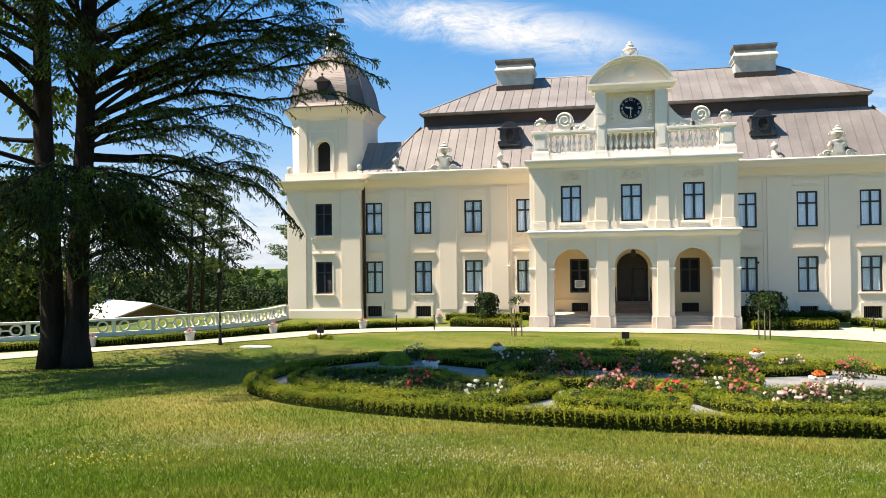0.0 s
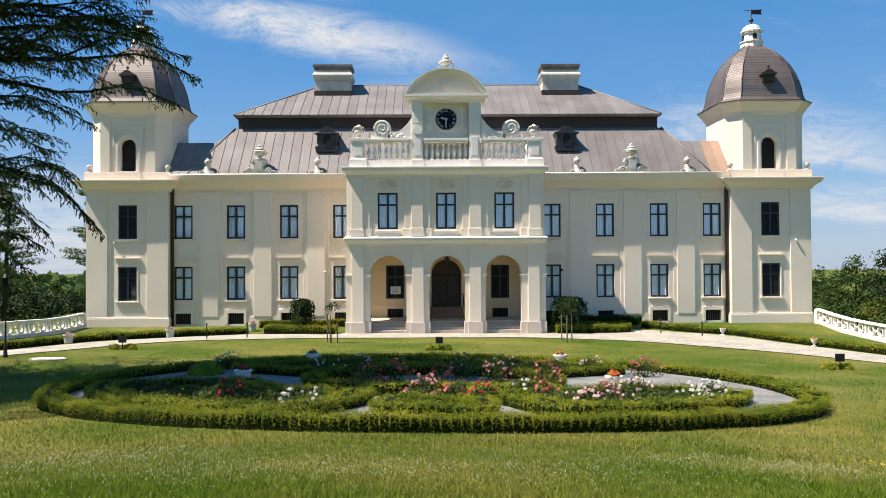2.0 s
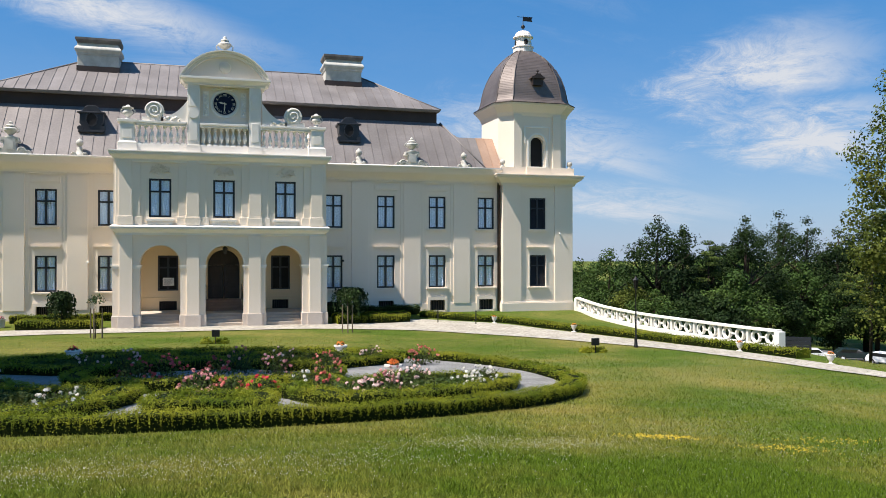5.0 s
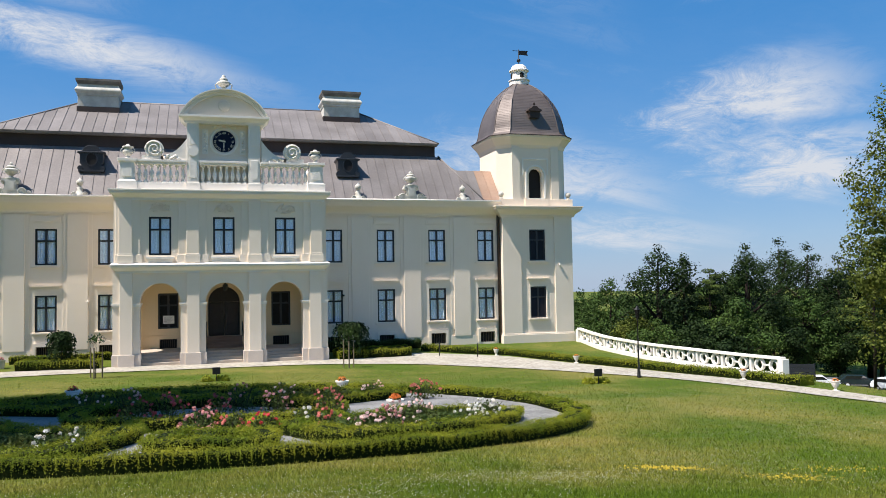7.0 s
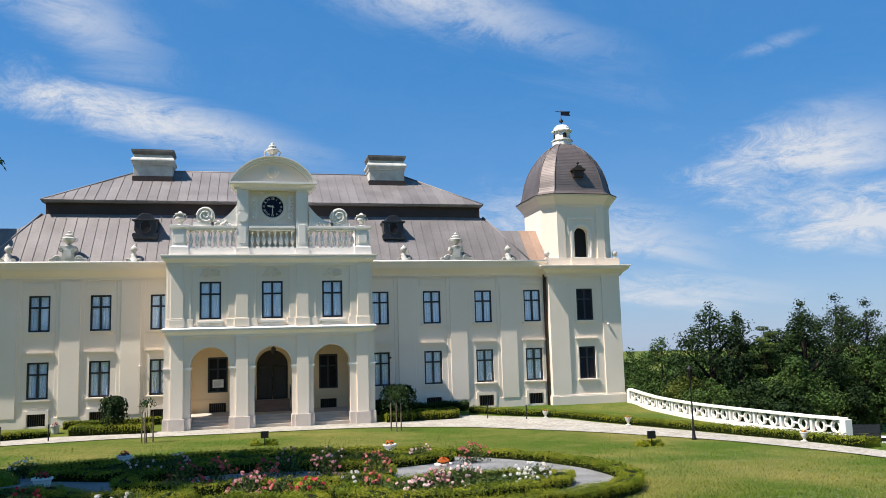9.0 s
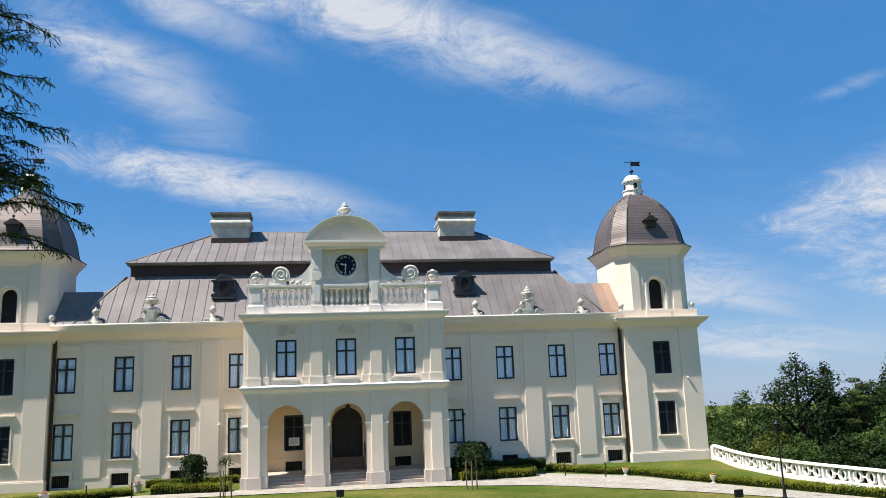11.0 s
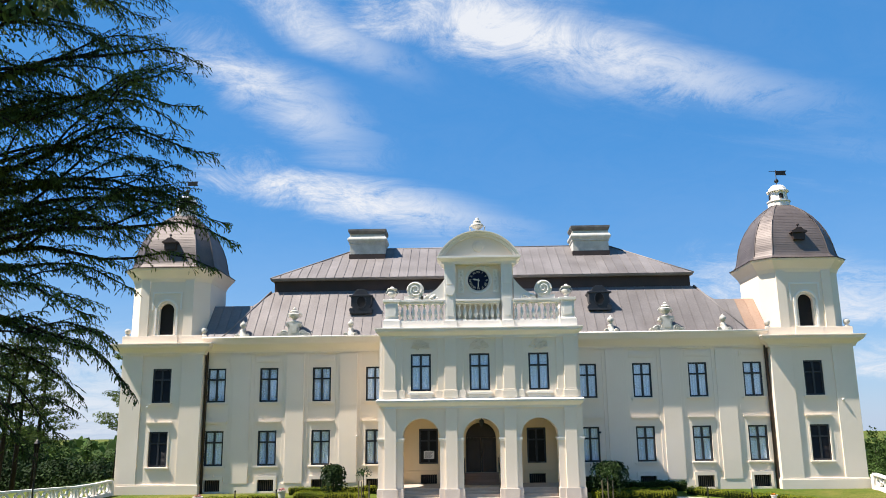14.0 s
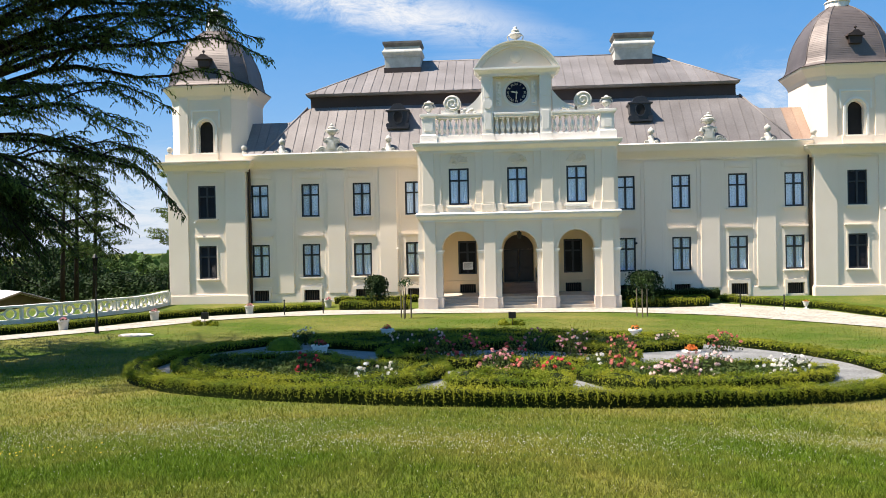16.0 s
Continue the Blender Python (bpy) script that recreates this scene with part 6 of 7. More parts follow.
def balustrade(line, label):
    p = np.array(line, float)
    s = np.concatenate([[0], np.cumsum(np.hypot(*np.diff(p, axis=0).T))])
    n = max(1, round(s[-1] / 2.0))
    t = np.linspace(0, s[-1], n + 1)
    xy = np.stack([np.interp(t, s, p[:, 0]), np.interp(t, s, p[:, 1])], 1)
    z = ground_zs(xy[:, 0], xy[:, 1])
    th = thing("balustrade", label, "balustrade", "terrace balustrades", (xy[0, 0], xy[0, 1], z[0] - 0.1))
    o = Vector(th.location)
    for i in range(n + 1):
        x, y = xy[i]
        big = i in (0, n)
        w = 0.17 if big else 0.08
        part("post", Shape().box(x - w - o.x, x + w - o.x, y - w - o.y, y + w - o.y, z[i] - 0.1 - o.z, z[i] + 0.84 - o.z), TRIM, th, bevel=0.012)
    for i in range(n):
        a, b = Vector((*xy[i], z[i])) - o, Vector((*xy[i + 1], z[i + 1])) - o
        d = b - a
        f = Vector((-d.y, d.x, 0)).normalized()
        at = lambda u, h, q: a + d * u + Vector((0, 0, h)) + f * q
        def bar(name, h0, h1, q, u0=0.0, u1=1.0):
            part(name, Shape().add([at(u, h, k) for u in (u0, u1) for h in (h0, h1) for k in (-q, q)], [(0, 1, 3, 2), (6, 7, 5, 4), (4, 5, 1, 0), (2, 3, 7, 6), (0, 2, 6, 4), (5, 7, 3, 1)]), TRIM, th, bevel=0.01)
        bar("rail", 0.80, 0.92, 0.15)
        bar("base", -0.25, 0.22, 0.13)
        for c in (0.27, 0.73):
            sh = Shape()
            r1, r0, L = 0.29, 0.205, d.length
            ring = lambda r, q: [at(c + r * math.cos(2 * math.pi * k / RING_N) / L, 0.51 + r * math.sin(2 * math.pi * k / RING_N), q) for k in range(RING_N)]
            loops = [ring(r1, -0.07), ring(r0, -0.07), ring(r0, 0.07), ring(r1, 0.07), ring(r1, -0.07)]
            sh.rings(loops, closed=False)
            part("ring", sh, TRIM, th)
        bar("link", 0.47, 0.55, 0.05, 0.42, 0.58)


balustrade([(-21.3, 49.9), (-21.6, 45.5), (-22.2, 41.4), (-24.2, 38.4), (-26.5, 36.2), (-30.0, 33.6)], "white terrace balustrade pierced with rings, sloping from the tower")
balustrade([(24.1, 49.9), (23.9, 45), (23.85, 38.6), (24.0, 34), (24.25, 30.0)], "white terrace balustrade pierced with rings, sloping from the tower")


# ---- the great cedar ----
def cedar(x, y):
    g0 = float(ground_zs(np.array(x), np.array(y)))
    t = thing("cedar", "old dark cedar with two trunks and drooping tiers of branches", "tree", loc=(x, y, g0 - 0.1))
    o = Vector(t.location)
    stems = [[(-0.45, 0, 0), (-0.42, 0, 1.2), (-0.5, 0, 4), (-0.75, 0.0, 8), (-0.9, 0.1, 14), (-0.7, 0.1, 20), (-0.6, 0, 28)],
             [(0.42, 0.1, 0), (0.40, 0.1, 1.2), (0.5, 0.1, 4), (0.72, 0.2, 8), (0.9, 0.3, 14), (0.9, 0.4, 20), (1.0, 0.4, 29)]]
    rad = [0.54, 0.40, 0.35, 0.31, 0.23, 0.14, 0.03]
    for st in stems:
        part("trunk", Shape().tube(st, rad, 12), BARK, t, smooth=True)
    r = random.Random(11)
    tips = [(Vector(p) - o, s) for p, s in (((-8.0, 28.2, 9.0), 6.5), ((-8.6, 28.0, 7.9), 6.0), ((-10.0, 28.8, 10.7), 7.4), ((-8.5, 29.0, 9.9), 7.0), ((-10.9, 26.7, 3.6), 5.2), ((-12.9, 27.6, 3.2), 4.6), ((-13.8, 28.3, 1.9), 4.2), ((-11.9, 28.8, 18.2), 14.5),
            ((-9.8, 28.6, 16.2), 12.5), ((-9.9, 28.6, 14.4), 11.0), ((-8.9, 28.0, 12.4), 9.2), ((-10.0, 28.6, 10.6), 7.6), ((-12.8, 28.2, 19.6), 16), ((-11.0, 25.5, 13.3), 10), ((-10.6, 26.5, 11.4), 8.4), ((-11.3, 24.6, 5.6), 5.6),
            ((-14.3, 19.6, 3.1), 4.6), ((-16.3, 18.6, 3.1), 4.8), ((-12.9, 22.4, 3.4), 4.8), ((-18.5, 18.2, 3.6), 5.0), ((-13.0, 24.0, 2.2), 3.8), ((-14.5, 27.5, 1.2), 3.6), ((-15.2, 15.6, 8.0), 8.0), ((-17.2, 15.0, 10.0), 9.5), ((-13.2, 16.8, 12.5), 11.0), ((-19.5, 15.0, 7.5), 7.5), ((-16.2, 15.2, 14.0), 12.5), ((-14.2, 17.2, 16.5), 14.5), ((-11.6, 18.6, 17.5), 15.5), ((-12.4, 18.0, 14.8), 13.0), ((-17.0, 16.0, 17.0), 15.0), ((-20.0, 15.5, 12.5), 11.5), ((-12.0, 20.5, 19.0), 16.5), ((-14.0, 16.4, 10.6), 9.6))]
    # shorter limbs that fill the tiers behind the long ones
    for tip, sz in list(tips):
        if tip.x > 3.5:
            q = r.uniform(0.55, 0.88)
            tips.append((Vector((tip.x * q, tip.y * q + r.uniform(-2.2, 2.2), sz - o.z + (tip.z - sz + o.z) * q + r.uniform(-0.5, 0.5))), sz + r.uniform(-0.6, 0.6)))
    for k in range(32):
        a = -2.2 + 3.6 * (k * 0.618 % 1.0)
        l = 2.8 + 3.4 * (k * 0.381 % 1.0)
        tips.append((Vector((l * math.cos(a), l * math.sin(a), 3.0 + 2.4 * (k * 0.271 % 1.0))), 5.0 + g0 + 1.2 * (k * 0.271 % 1.0)))
    for z in np.linspace(3.4, 27.5, 112):
        a = r.uniform(0, 2 * math.pi)
        l = (9.0 if z < 20 else 9.0 - 0.70 * (z - 20)) * r.uniform(0.55, 1.0)
        if math.cos(a) > 0.3:
            l = min(l, 7.2 if z < 19 else 8.5)
            if 4.2 < z < 7.2 and math.sin(a) > -0.75:
                continue
            if 7.2 <= z < 12.5:
                l = min(l, 5.6)
        tips.append((Vector((l * math.cos(a), l * math.sin(a), z + g0 - o.z + r.uniform(-0.6, 1.6))), z + g0))
    shade = []
    for z in np.linspace(18.5, 30, 74):
        a = r.uniform(0, 2 * math.pi)
        l = (9.4 - 0.42 * (z - 19)) * r.uniform(0.6, 1.0)
        shade.append((Vector((l * math.cos(a), l * math.sin(a), z - o.z + r.uniform(0.4, 1.8))), min(z, 25.5)))
    for z in np.linspace(10.5, 22, 46):
        a = r.uniform(-2.5, -0.55)
        l = r.uniform(7.5, 11.5)
        shade.append((Vector((l * math.cos(a), l * math.sin(a), z - o.z + r.uniform(0.2, 1.4))), z))
    for z in np.linspace(16.5, 30, 62):
        a = r.uniform(-2.2, -0.35)
        l = (11.5 - 0.35 * (z - 17)) * r.uniform(0.55, 1.0)
        shade.append((Vector((l * math.cos(a), l * math.sin(a), z - o.z + r.uniform(0.2, 1.4))), min(z, 25.5)))
    wood, twigs, polys = [], Shape(), []

    def grow(a, tip, thick, coarse, fork):
        """A bowed limb from a to its tip, with sprays on both sides that hang in short tufted strings."""
        d = tip - a
        L = d.length
        side = Vector((-d.y, d.x, 0)).normalized()
        bow, sway = r.uniform(0.04, 0.15) * L, r.uniform(-0.10, 0.10) * L
        kink = [r.uniform(-0.03, 0.03) * L for _ in range(3)]
        at = lambda u: a + d * u + Vector((0, 0, bow * math.sin(math.pi * min(1, u * 1.08)) - 0.9 * max(0.0, u - 0.72) ** 2 * L * 1.2 + kink[0] * math.sin(7 * u) + kink[1] * math.sin(13 * u) * u)) + side * (sway * math.sin(math.pi * u) + kink[2] * math.sin(9 * u))
        wood.append(Shape().tube([at(i / 10) for i in range(11)], [0.016 + thick * L * (1 - i / 10) ** 1.2 for i in range(11)], 6))
        for _ in range(fork):
            u = r.uniform(0.28, 0.85)
            p = at(u)
            fw = (at(min(1, u + 0.05)) - at(max(0, u - 0.05))).normalized()
            q = (fw + side * r.choice((-1, 1)) * r.uniform(0.25, 0.7) + Vector((0, 0, r.uniform(0.0, 0.45)))).normalized()
            grow(p, p + q * (0.8 + (1 - u) * L * r.uniform(0.45, 0.75)), 0.007, coarse, 0)
        step = 0.55 if coarse else 0.36
        n = max(2, int(L / step))
        for i in range(n):
            u = 0.20 + 0.80 * (i + r.random()) / n
            p = at(u)
            fw = (at(min(1, u + 0.05)) - at(max(0, u - 0.05))).normalized()
            for sd in (-1, 1):
                l = (0.50 + 1.7 * (1 - u) ** 0.8) * r.uniform(0.5, 1.15)
                dr = (side * sd * r.uniform(0.4, 1.0) + fw * r.uniform(0.45, 0.9) + Vector((0, 0, r.uniform(-0.15, 0.35)))).normalized()
                c0, dn = np.array(p), np.array(dr)
                if not coarse:
                    twigs.tube([p, p + dr * l * 0.5 - Vector((0, 0, 0.08 * l)), p + dr * l - Vector((0, 0, 0.30 * l))], [0.014, 0.009, 0.004], 3)
                m = max(5, int(l / (0.17 if coarse else 0.108)))
                v = (np.arange(m) + nrng.random(m)) / m
                b0 = c0 + dn * (v * l)[:, None]
                b0[:, 2] -= 0.30 * l * v ** 2
                perp = np.array(Vector((-dr.y, dr.x, 0)).normalized())
                way = dn * nrng.uniform(0.2, 0.9, m)[:, None] + perp * nrng.normal(0, 0.75, m)[:, None] + np.array([0, 0, 0.15])
                ln = nrng.uniform(0.14, 0.40, m) * (1.05 - 0.35 * v) * (1.6 if coarse else 1)
                links = 2 if coarse else 3
                for j in range(links):
                    w0, w1 = j / links, (j + 1) / links
                    e0 = b0 + way * (ln * w0 * 0.75)[:, None] - np.array([0, 0, 1.0]) * (ln * w0 ** 1.7 * 0.85)[:, None]
                    e1 = b0 + way * (ln * w1 * 0.75)[:, None] - np.array([0, 0, 1.0]) * (ln * w1 ** 1.7 * 0.85)[:, None]
                    for _ in range(1 if coarse else 2):
                        f = unit(np.cross(e1 - e0, nrng.normal(0, 1, (m, 3)))) * nrng.uniform(0.018, 0.040, m)[:, None] * (1.1 - 0.4 * w1) * (3.6 if coarse else 1)
                        mid = (e0 + e1) / 2 + nrng.normal(0, 0.008, (m, 3))
                        polys.append(np.stack([e0, mid + f, e1 + (e1 - e0) * 0.25, mid - f], 1))

    for k, (tip, sz) in enumerate(tips + shade):
        sz = sz - o.z
        st = stems[0] if tip.x < 0 else stems[1]
        i = next((i for i in range(len(st) - 1) if st[i + 1][2] >= sz), len(st) - 2)
        u = (sz - st[i][2]) / (st[i + 1][2] - st[i][2])
        hidden = k >= len(tips) or tip.x < -4 or tip.z > 21
        grow(Vector(st[i]).lerp(Vector(st[i + 1]), u), tip, 0.012, hidden, 2 if k < 16 else 0)
    for w in wood:
        part("limb", w, BARK, t, smooth=True)
    tagged(part("branchlet", twigs, BARK, t), kind="stuff")
    tagged(place("crown", soup("crown", polys, CEDAR), t, label="drooping dark green needle sprays"), kind="stuff")


cedar(-18.3, 24.1)


# ---- trees beyond the terrace ----
def broadleaf(az, dist, top, radius, leaf, seed, size=0.42, trunk=BARK, base=None, stretch=1.0, clumps=70, per=60, name="tree", label="tall leafy tree beyond the terrace"):
    r = np.random.default_rng(seed)
    x, y = dist * math.sin(radians(az)), dist * math.cos(radians(az))
    g0 = float(ground_zs(np.array(x), np.array(y))) if base is None else base
    ht = EYE + (top + 0.012) * dist - g0
    t = thing(name, label, "tree", "trees beyond the terrace", (x, y, g0 - 0.1))
    part("trunk", Shape().tube([(0, 0, 0), (0.1, 0, ht * 0.3), (0.0, 0.15, ht * 0.6), (0.1, 0, ht * 0.9)], [0.028 * ht, 0.02 * ht, 0.012 * ht, 0.004 * ht], 8), trunk, t, smooth=True)
    for k in range(6):
        a = 2 * math.pi * k / 6 + r.uniform(-0.4, 0.4)
        z = ht * r.uniform(0.3, 0.6)
        part("limb", Shape().tube([(0, 0, z), (0.5 * radius * math.cos(a), 0.5 * radius * math.sin(a), z + 0.12 * ht), (0.85 * radius * math.cos(a), 0.85 * radius * math.sin(a), z + 0.2 * ht)], [0.012 * ht, 0.008 * ht, 0.003 * ht], 6), trunk, t)
    polys = []
    for k in range(clumps):
        d = r.normal(0, 1, 3)
        d /= np.linalg.norm(d)
        q = r.uniform(0.3, 1.0) ** 0.5
        zz = 0.53 + 0.41 * d[2] * q
        prof = 1.0 if zz < 0.55 else max(0.25, 1 - ((zz - 0.55) / 0.42) ** 2 * 0.8)
        c = np.array([d[0] * q * radius * prof, d[1] * q * radius * prof, ht * zz * stretch])
        cr = radius * r.uniform(0.16, 0.34)
        n = unit(r.normal(0, 1, (per, 3)))
        p = c + n * cr * [1, 1, 0.75] * r.uniform(0.55, 1.05, per)[:, None]
        polys.append(leaves(p, n + [0, 0, 0.35], size, size * 0.75, 0.38))
    top_c = np.array([0, 0, ht * 0.95])
    n = unit(r.normal(0, 1, (per, 3)))
    polys.append(leaves(top_c + n * radius * 0.20 * r.uniform(0.2, 1.0, per)[:, None], n, size, size * 0.75, 0.4))
    place("crown", soup("crown", polys, leaf), t)


seed = 100
for az, dist, top, radius, leaf in ((24.0, 125, -0.030, 5, LEAF_M), (26.0, 120, -0.018, 5, LEAF_M), (28.0, 118, -0.004, 5, LEAF_M), (29.6, 104, -0.045, 4, LEAF_Y), (31.2, 108, 0.036, 5.0, LEAF_D), (32.9, 110, 0.024, 4.5, LEAF_D), (34.9, 114, 0.000, 4.5, LEAF_D),
                                   (36.9, 116, 0.034, 5.5, LEAF_D), (38.9, 118, 0.040, 6, LEAF_D), (40.6, 114, 0.032, 5.5, LEAF_D), (42.4, 110, 0.018, 5.5, LEAF_D), (44.0, 108, 0.030, 6, LEAF_D), (46.5, 108, 0.04, 7, LEAF_D), (49.5, 108, 0.04, 7, LEAF_D), (36.2, 100, -0.030, 4.5, LEAF_M),
                                   (33.6, 98, -0.052, 4.5, LEAF_D), (31.0, 100, -0.055, 4.5, LEAF_M), (38.4, 98, -0.040, 4.5, LEAF_D), (40.3, 101, -0.020, 4.5, LEAF_M), (42.2, 103, -0.035, 4.5, LEAF_D), (26.8, 108, -0.05, 4.5, LEAF_M), (24.6, 110, -0.055, 4.5, LEAF_D), (28.4, 108, -0.055, 4.5, LEAF_D), (44.6, 104, -0.02, 4.5, LEAF_D), (35.2, 97, -0.06, 4, LEAF_D)):
    seed += 1
    dist = dist + 18 if az > 37.3 else dist
    broadleaf(az, dist, top, radius, leaf, seed, 0.29, clumps=110, per=100)
for az, dist, top, radius, leaf in ((-47, 62, 0.06, 6, LEAF_D), (-43.5, 58, 0.045, 5, LEAF_Y), (-41, 62, 0.03, 5, LEAF_D), (-39.2, 60, -0.005, 4, LEAF_Y), (-37, 90, 0.03, 6, LEAF_D), (-34.5, 104, 0.02, 6, LEAF_D), (-32.2, 108, 0.012, 6, LEAF_D), (-30.0, 98, 0.0, 5.5, LEAF_D), (-28.2, 100, -0.012, 5, LEAF_M),
                                   (-26.4, 100, -0.022, 5, LEAF_M), (-24.6, 100, -0.028, 5, LEAF_M), (-22.8, 105, -0.028, 5, LEAF_M), (-20.5, 105, -0.03, 5, LEAF_M), (-38.0, 92, -0.02, 4.5, LEAF_D), (-38.5, 75, 0.01, 5, LEAF_D), (-26.0, 90, -0.042, 4.5, LEAF_D), (-23.6, 92, -0.045, 4.5, LEAF_D), (-29.0, 92, -0.035, 4.5, LEAF_D), (-31.2, 104, -0.02, 4.5, LEAF_D), (-21.5, 94, -0.045, 4.5, LEAF_M)):
    seed += 1
    broadleaf(az, dist, top, radius, leaf, seed, 0.30, clumps=90, per=75)
broadleaf(47.5, 60, 0.255, 4.8, LEAF_Y, 77, 0.21, PALEBARK, clumps=240, per=150, label="tall tree with yellow-green leaves beside the car park")


def pine(az, dist, top, seed):
    r = random.Random(seed)
    x, y = dist * math.sin(radians(az)), dist * math.cos(radians(az))
    g0 = float(ground_zs(np.array(x), np.array(y)))
    ht = EYE + top * dist - g0
    t = thing("pine", "tall thin pine with flat tufts of needles", "tree", "pines", (x, y, g0 - 0.1))
    part("trunk", Shape().tube([(0, 0, 0), (0.2, 0, ht * 0.5), (0.5, 0.1, ht)], [0.2, 0.15, 0.04], 8), BARK, t, smooth=True)
    polys = []
    for k in range(15):
        z = ht * (0.35 + 0.63 * k / 14)
        a = r.uniform(0, 2 * math.pi)
        l = (0.22 * ht) * (1.05 - 0.7 * k / 14) * r.uniform(0.6, 1.1)
        e = Vector((0.4 + l * math.cos(a), l * math.sin(a), z + 0.10 * l))
        part("limb", Shape().tube([(0.35, 0.05, z), e], [0.05, 0.015], 5), BARK, t)
        for j in range(5):
            p = np.array(Vector((0.35, 0.05, z)).lerp(e, 0.35 + 0.16 * j))
            n = unit(nrng.normal(0, 1, (46, 3)))
            polys.append(leaves(p + [0, 0, 0.1] + n * [0.75, 0.75, 0.26], n + [0, 0, 0.7], 0.30, 0.09, 0.6))
    place("crown", soup("crown", polys, CEDAR), t)


pine(34.4, 108, 0.015, 5)
pine(44.2, 96, 0.055, 6)
pine(45.4, 92, 0.065, 7)
pine(-22.9, 78, 0.085, 1)
pine(-29.5, 72, 0.10, 2)
pine(-28.7, 74, 0.11, 3)
pine(-27.6, 76, 0.09, 4)

# the wooded far slope
k = 26000
az_ = nrng.uniform(radians(-75), radians(75), k)
ds = nrng.uniform(190, 300, k)
x_, y_ = ds * np.sin(az_), ds * np.cos(az_)
top_ = 9 + 3.0 * np.sin(az_ * 23) + 2.0 * np.sin(az_ * 61 + 1) + 1.5 * np.sin(az_ * 140)
c_ = np.stack([x_, y_, ground_zs(x_, y_) + top_ * nrng.random(k) ** 0.6], 1)
n_ = unit(np.stack([-np.sin(az_), -np.cos(az_), np.full(k, 0.8)], 1))
tagged(place("far_woods", soup("far_woods", [leaves(c_, n_, 2.6, 2.2, 0.6)], LEAF_M), label="hazy green woods on the far slope"), category="woods", kind="stuff")

# ---- tent, crate and cars below the terrace ----
tx, ty = 80 * math.sin(radians(-32.6)), 80 * math.cos(radians(-32.6))
g0 = float(ground_zs(np.array(tx), np.array(ty)))
tent = thing("party_tent", "white pitched party tent with an open wooden end", "tent", loc=(tx, ty, g0), rz=radians(52))
H = EYE - 0.046 * 80 - g0
for d in (-1, 1):
    part("roof_sheet", Shape().add([(0, -3, H), (0, 9, H), (d * 4.0, 9, H - 1.3), (d * 4.0, -3, H - 1.3), (0, -3, H - 0.05), (0, 9, H - 0.05), (d * 4.0, 9, H - 1.35), (d * 4.0, -3, H - 1.35)], [(0, 1, 2, 3), (4, 7, 6, 5), (0, 3, 7, 4), (1, 5, 6, 2), (3, 2, 6, 7)]), CANVAS, tent)
    for yy in (-3, 3, 9):
        part("pole", Shape().tube([(d * 3.9, yy, 0), (d * 3.9, yy, H - 1.35)], [0.06, 0.06], 6), STAKE, tent)
    part("rafter", Shape().tube([(0, -3.05, H - 0.12), (d * 3.95, -3.05, H - 1.42)], [0.09, 0.09], 6), STAKE, tent)
part("end_wall", Shape().prism([(-3.9, 0.0), (3.9, 0.0), (3.9, H - 1.45), (0, H - 0.2), (-3.9, H - 1.45)], -2.2, -2.1), SOIL, tent, "brown boarded end")
cx_, cy_ = 56 * math.sin(radians(39.9)), 56 * math.cos(radians(39.9))
g0 = float(ground_zs(np.array(cx_), np.array(cy_)))
crate = thing("slatted_screen", "dark slatted screen standing behind the balustrade", "screen", loc=(cx_, cy_, g0), rz=radians(-35))
H = EYE - 0.0945 * 56 - g0
for k in range(9):
    part("slat", Shape().box(-0.9, 0.9, -0.03, 0.03, H * k / 9 + 0.01, H * (k + 0.93) / 9), FRAME, crate)
for x in (-0.88, 0.88):
    part("post", Shape().box(x - 0.05, x + 0.05, 0.03, 0.13, -0.05, H), IRON, crate)


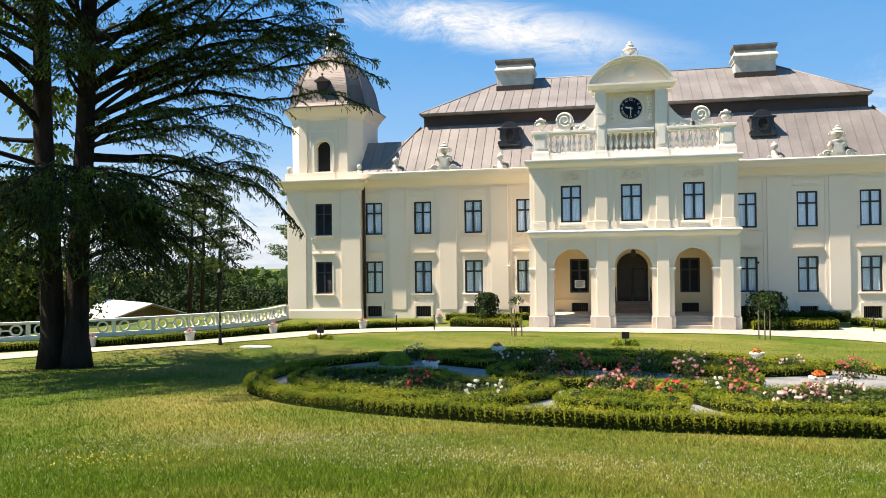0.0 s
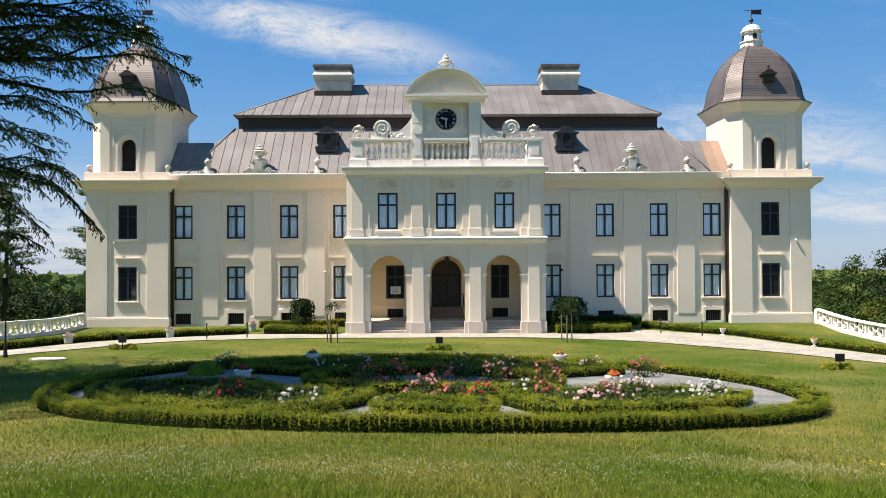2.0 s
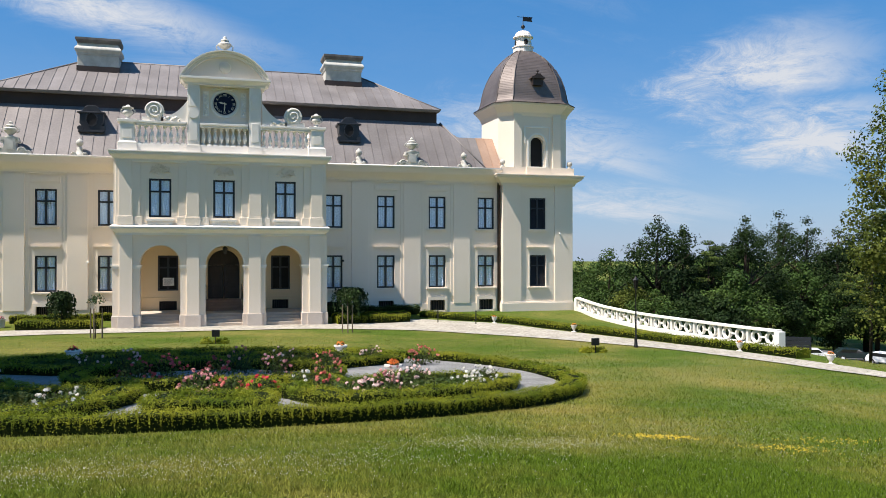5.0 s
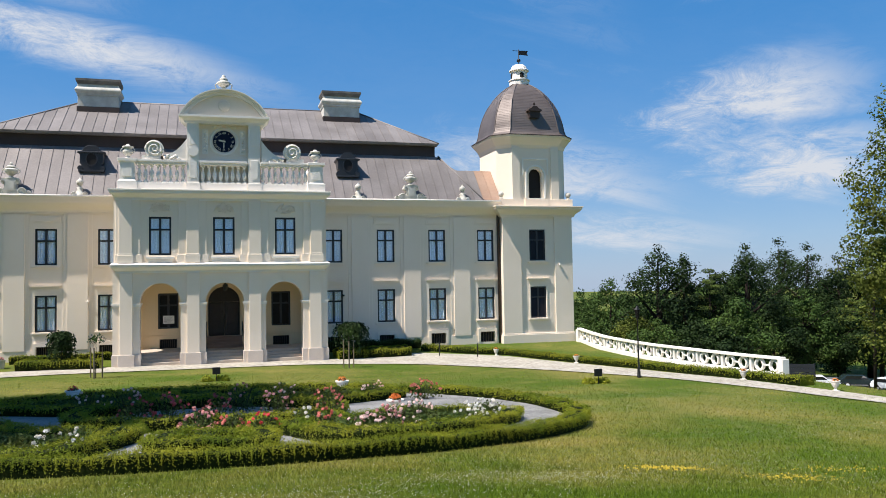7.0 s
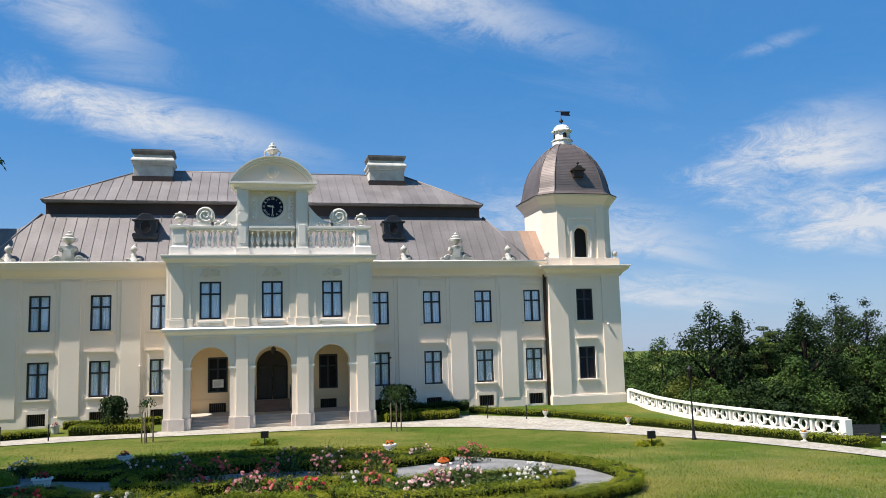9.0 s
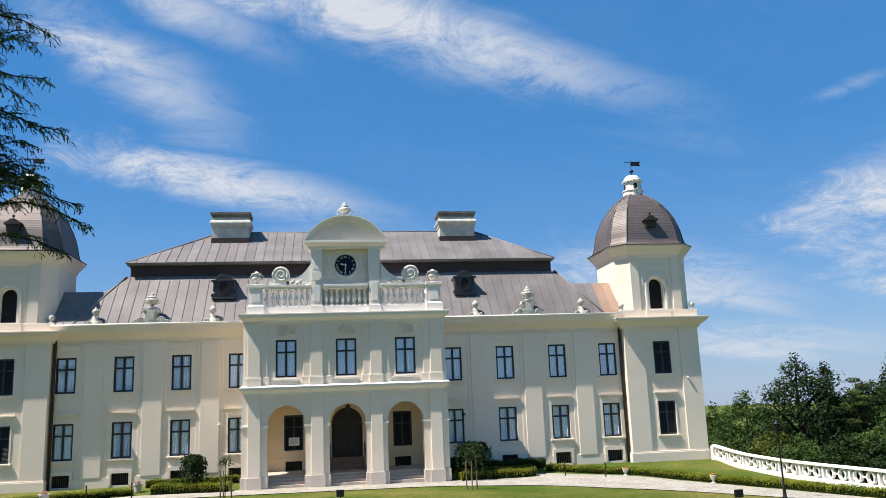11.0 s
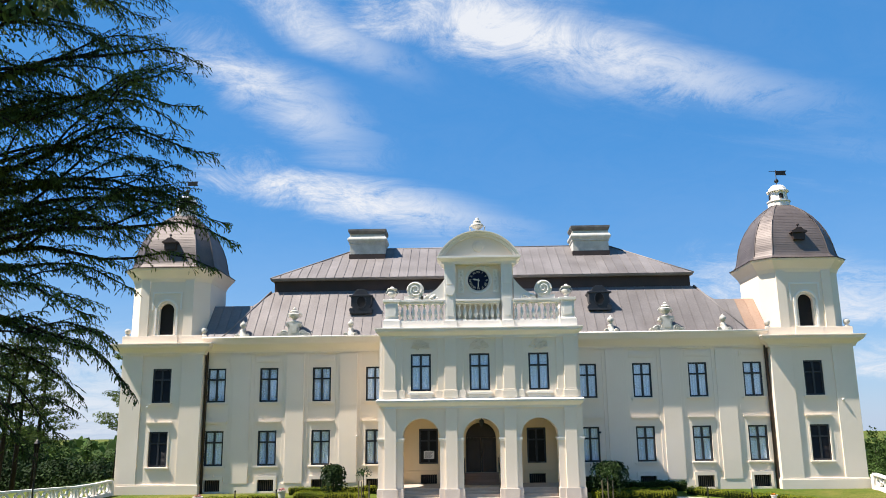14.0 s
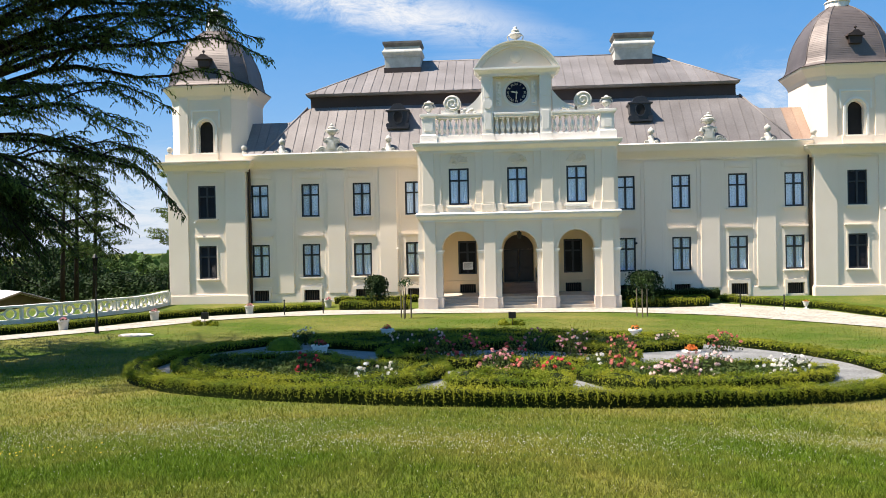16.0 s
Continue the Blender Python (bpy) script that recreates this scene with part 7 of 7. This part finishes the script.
ASPHALT = mat("car_park_asphalt", (0.10, 0.098, 0.095), (0.15, 0.145, 0.14), 0.4, 8, 0.9, bump=0.3, amount=0.15)
PARK = -10.9
corner = lambda az, dist, z: (dist * math.sin(radians(az)), dist * math.cos(radians(az)), z)
ring_ = [(38.6, 97), (52, 97), (52, 116), (38.6, 116)]
tagged(part("parking_lot", Shape().rings([[corner(a, q, PARK - 4) for a, q in ring_], [corner(a, q, PARK) for a, q in ring_]]), ASPHALT, None, "grey asphalt car park below the terrace"), kind="structure", category="car park")


def car(az, dist, rz, paint, label):
    x, y = dist * math.sin(radians(az)), dist * math.cos(radians(az))
    g0 = float(ground_zs(np.array(x), np.array(y)))
    t = thing("car", label, "car", "parked cars", (x, y, PARK), radians(rz))
    prof = [(-2.2, 0.35), (2.2, 0.35), (2.25, 0.62), (2.1, 0.84), (1.1, 0.95), (0.45, 1.42), (-1.5, 1.46), (-2.1, 0.98), (-2.25, 0.7)]
    part("body", Shape().prism(prof, -0.85, 0.85), paint, t, bevel=0.08)
    part("side_window", Shape().prism([(-1.7, 0.99), (0.9, 0.99), (0.4, 1.36), (-1.4, 1.38)], -0.862, -0.85), CARGLASS, t)
    part("side_window", Shape().prism([(-1.7, 0.99), (0.9, 0.99), (0.4, 1.36), (-1.4, 1.38)], 0.85, 0.862), CARGLASS, t)
    part("windscreen", Shape().add([(1.06, -0.72, 0.985), (1.06, 0.72, 0.985), (0.50, 0.68, 1.40), (0.50, -0.68, 1.40)], [(0, 1, 2, 3)]), CARGLASS, t)
    for wx in (-1.4, 1.4):
        for wy in (-0.8, 0.8):
            w = part("wheel", Shape().lathe([(0.2, -0.1), (0.32, -0.1), (0.33, 0), (0.32, 0.1), (0.2, 0.1)], 0, 0, 0, 18), RUBBER, t)
            w.rotation_euler, w.location = (radians(90), 0, 0), (wx, wy, 0.33)
            part("rim", Shape().lathe([(0.2, -0.11), (0.19, 0.11)], 0, 0, 0, 12), CARWHITE, w)


car(41.0, 104, -35, CARWHITE, "white estate car parked below the terrace")
car(43.3, 106, -30, CARDARK, "dark green car parked below the terrace")
car(45.2, 103, -75, CARWHITE, "white car parked below the terrace")
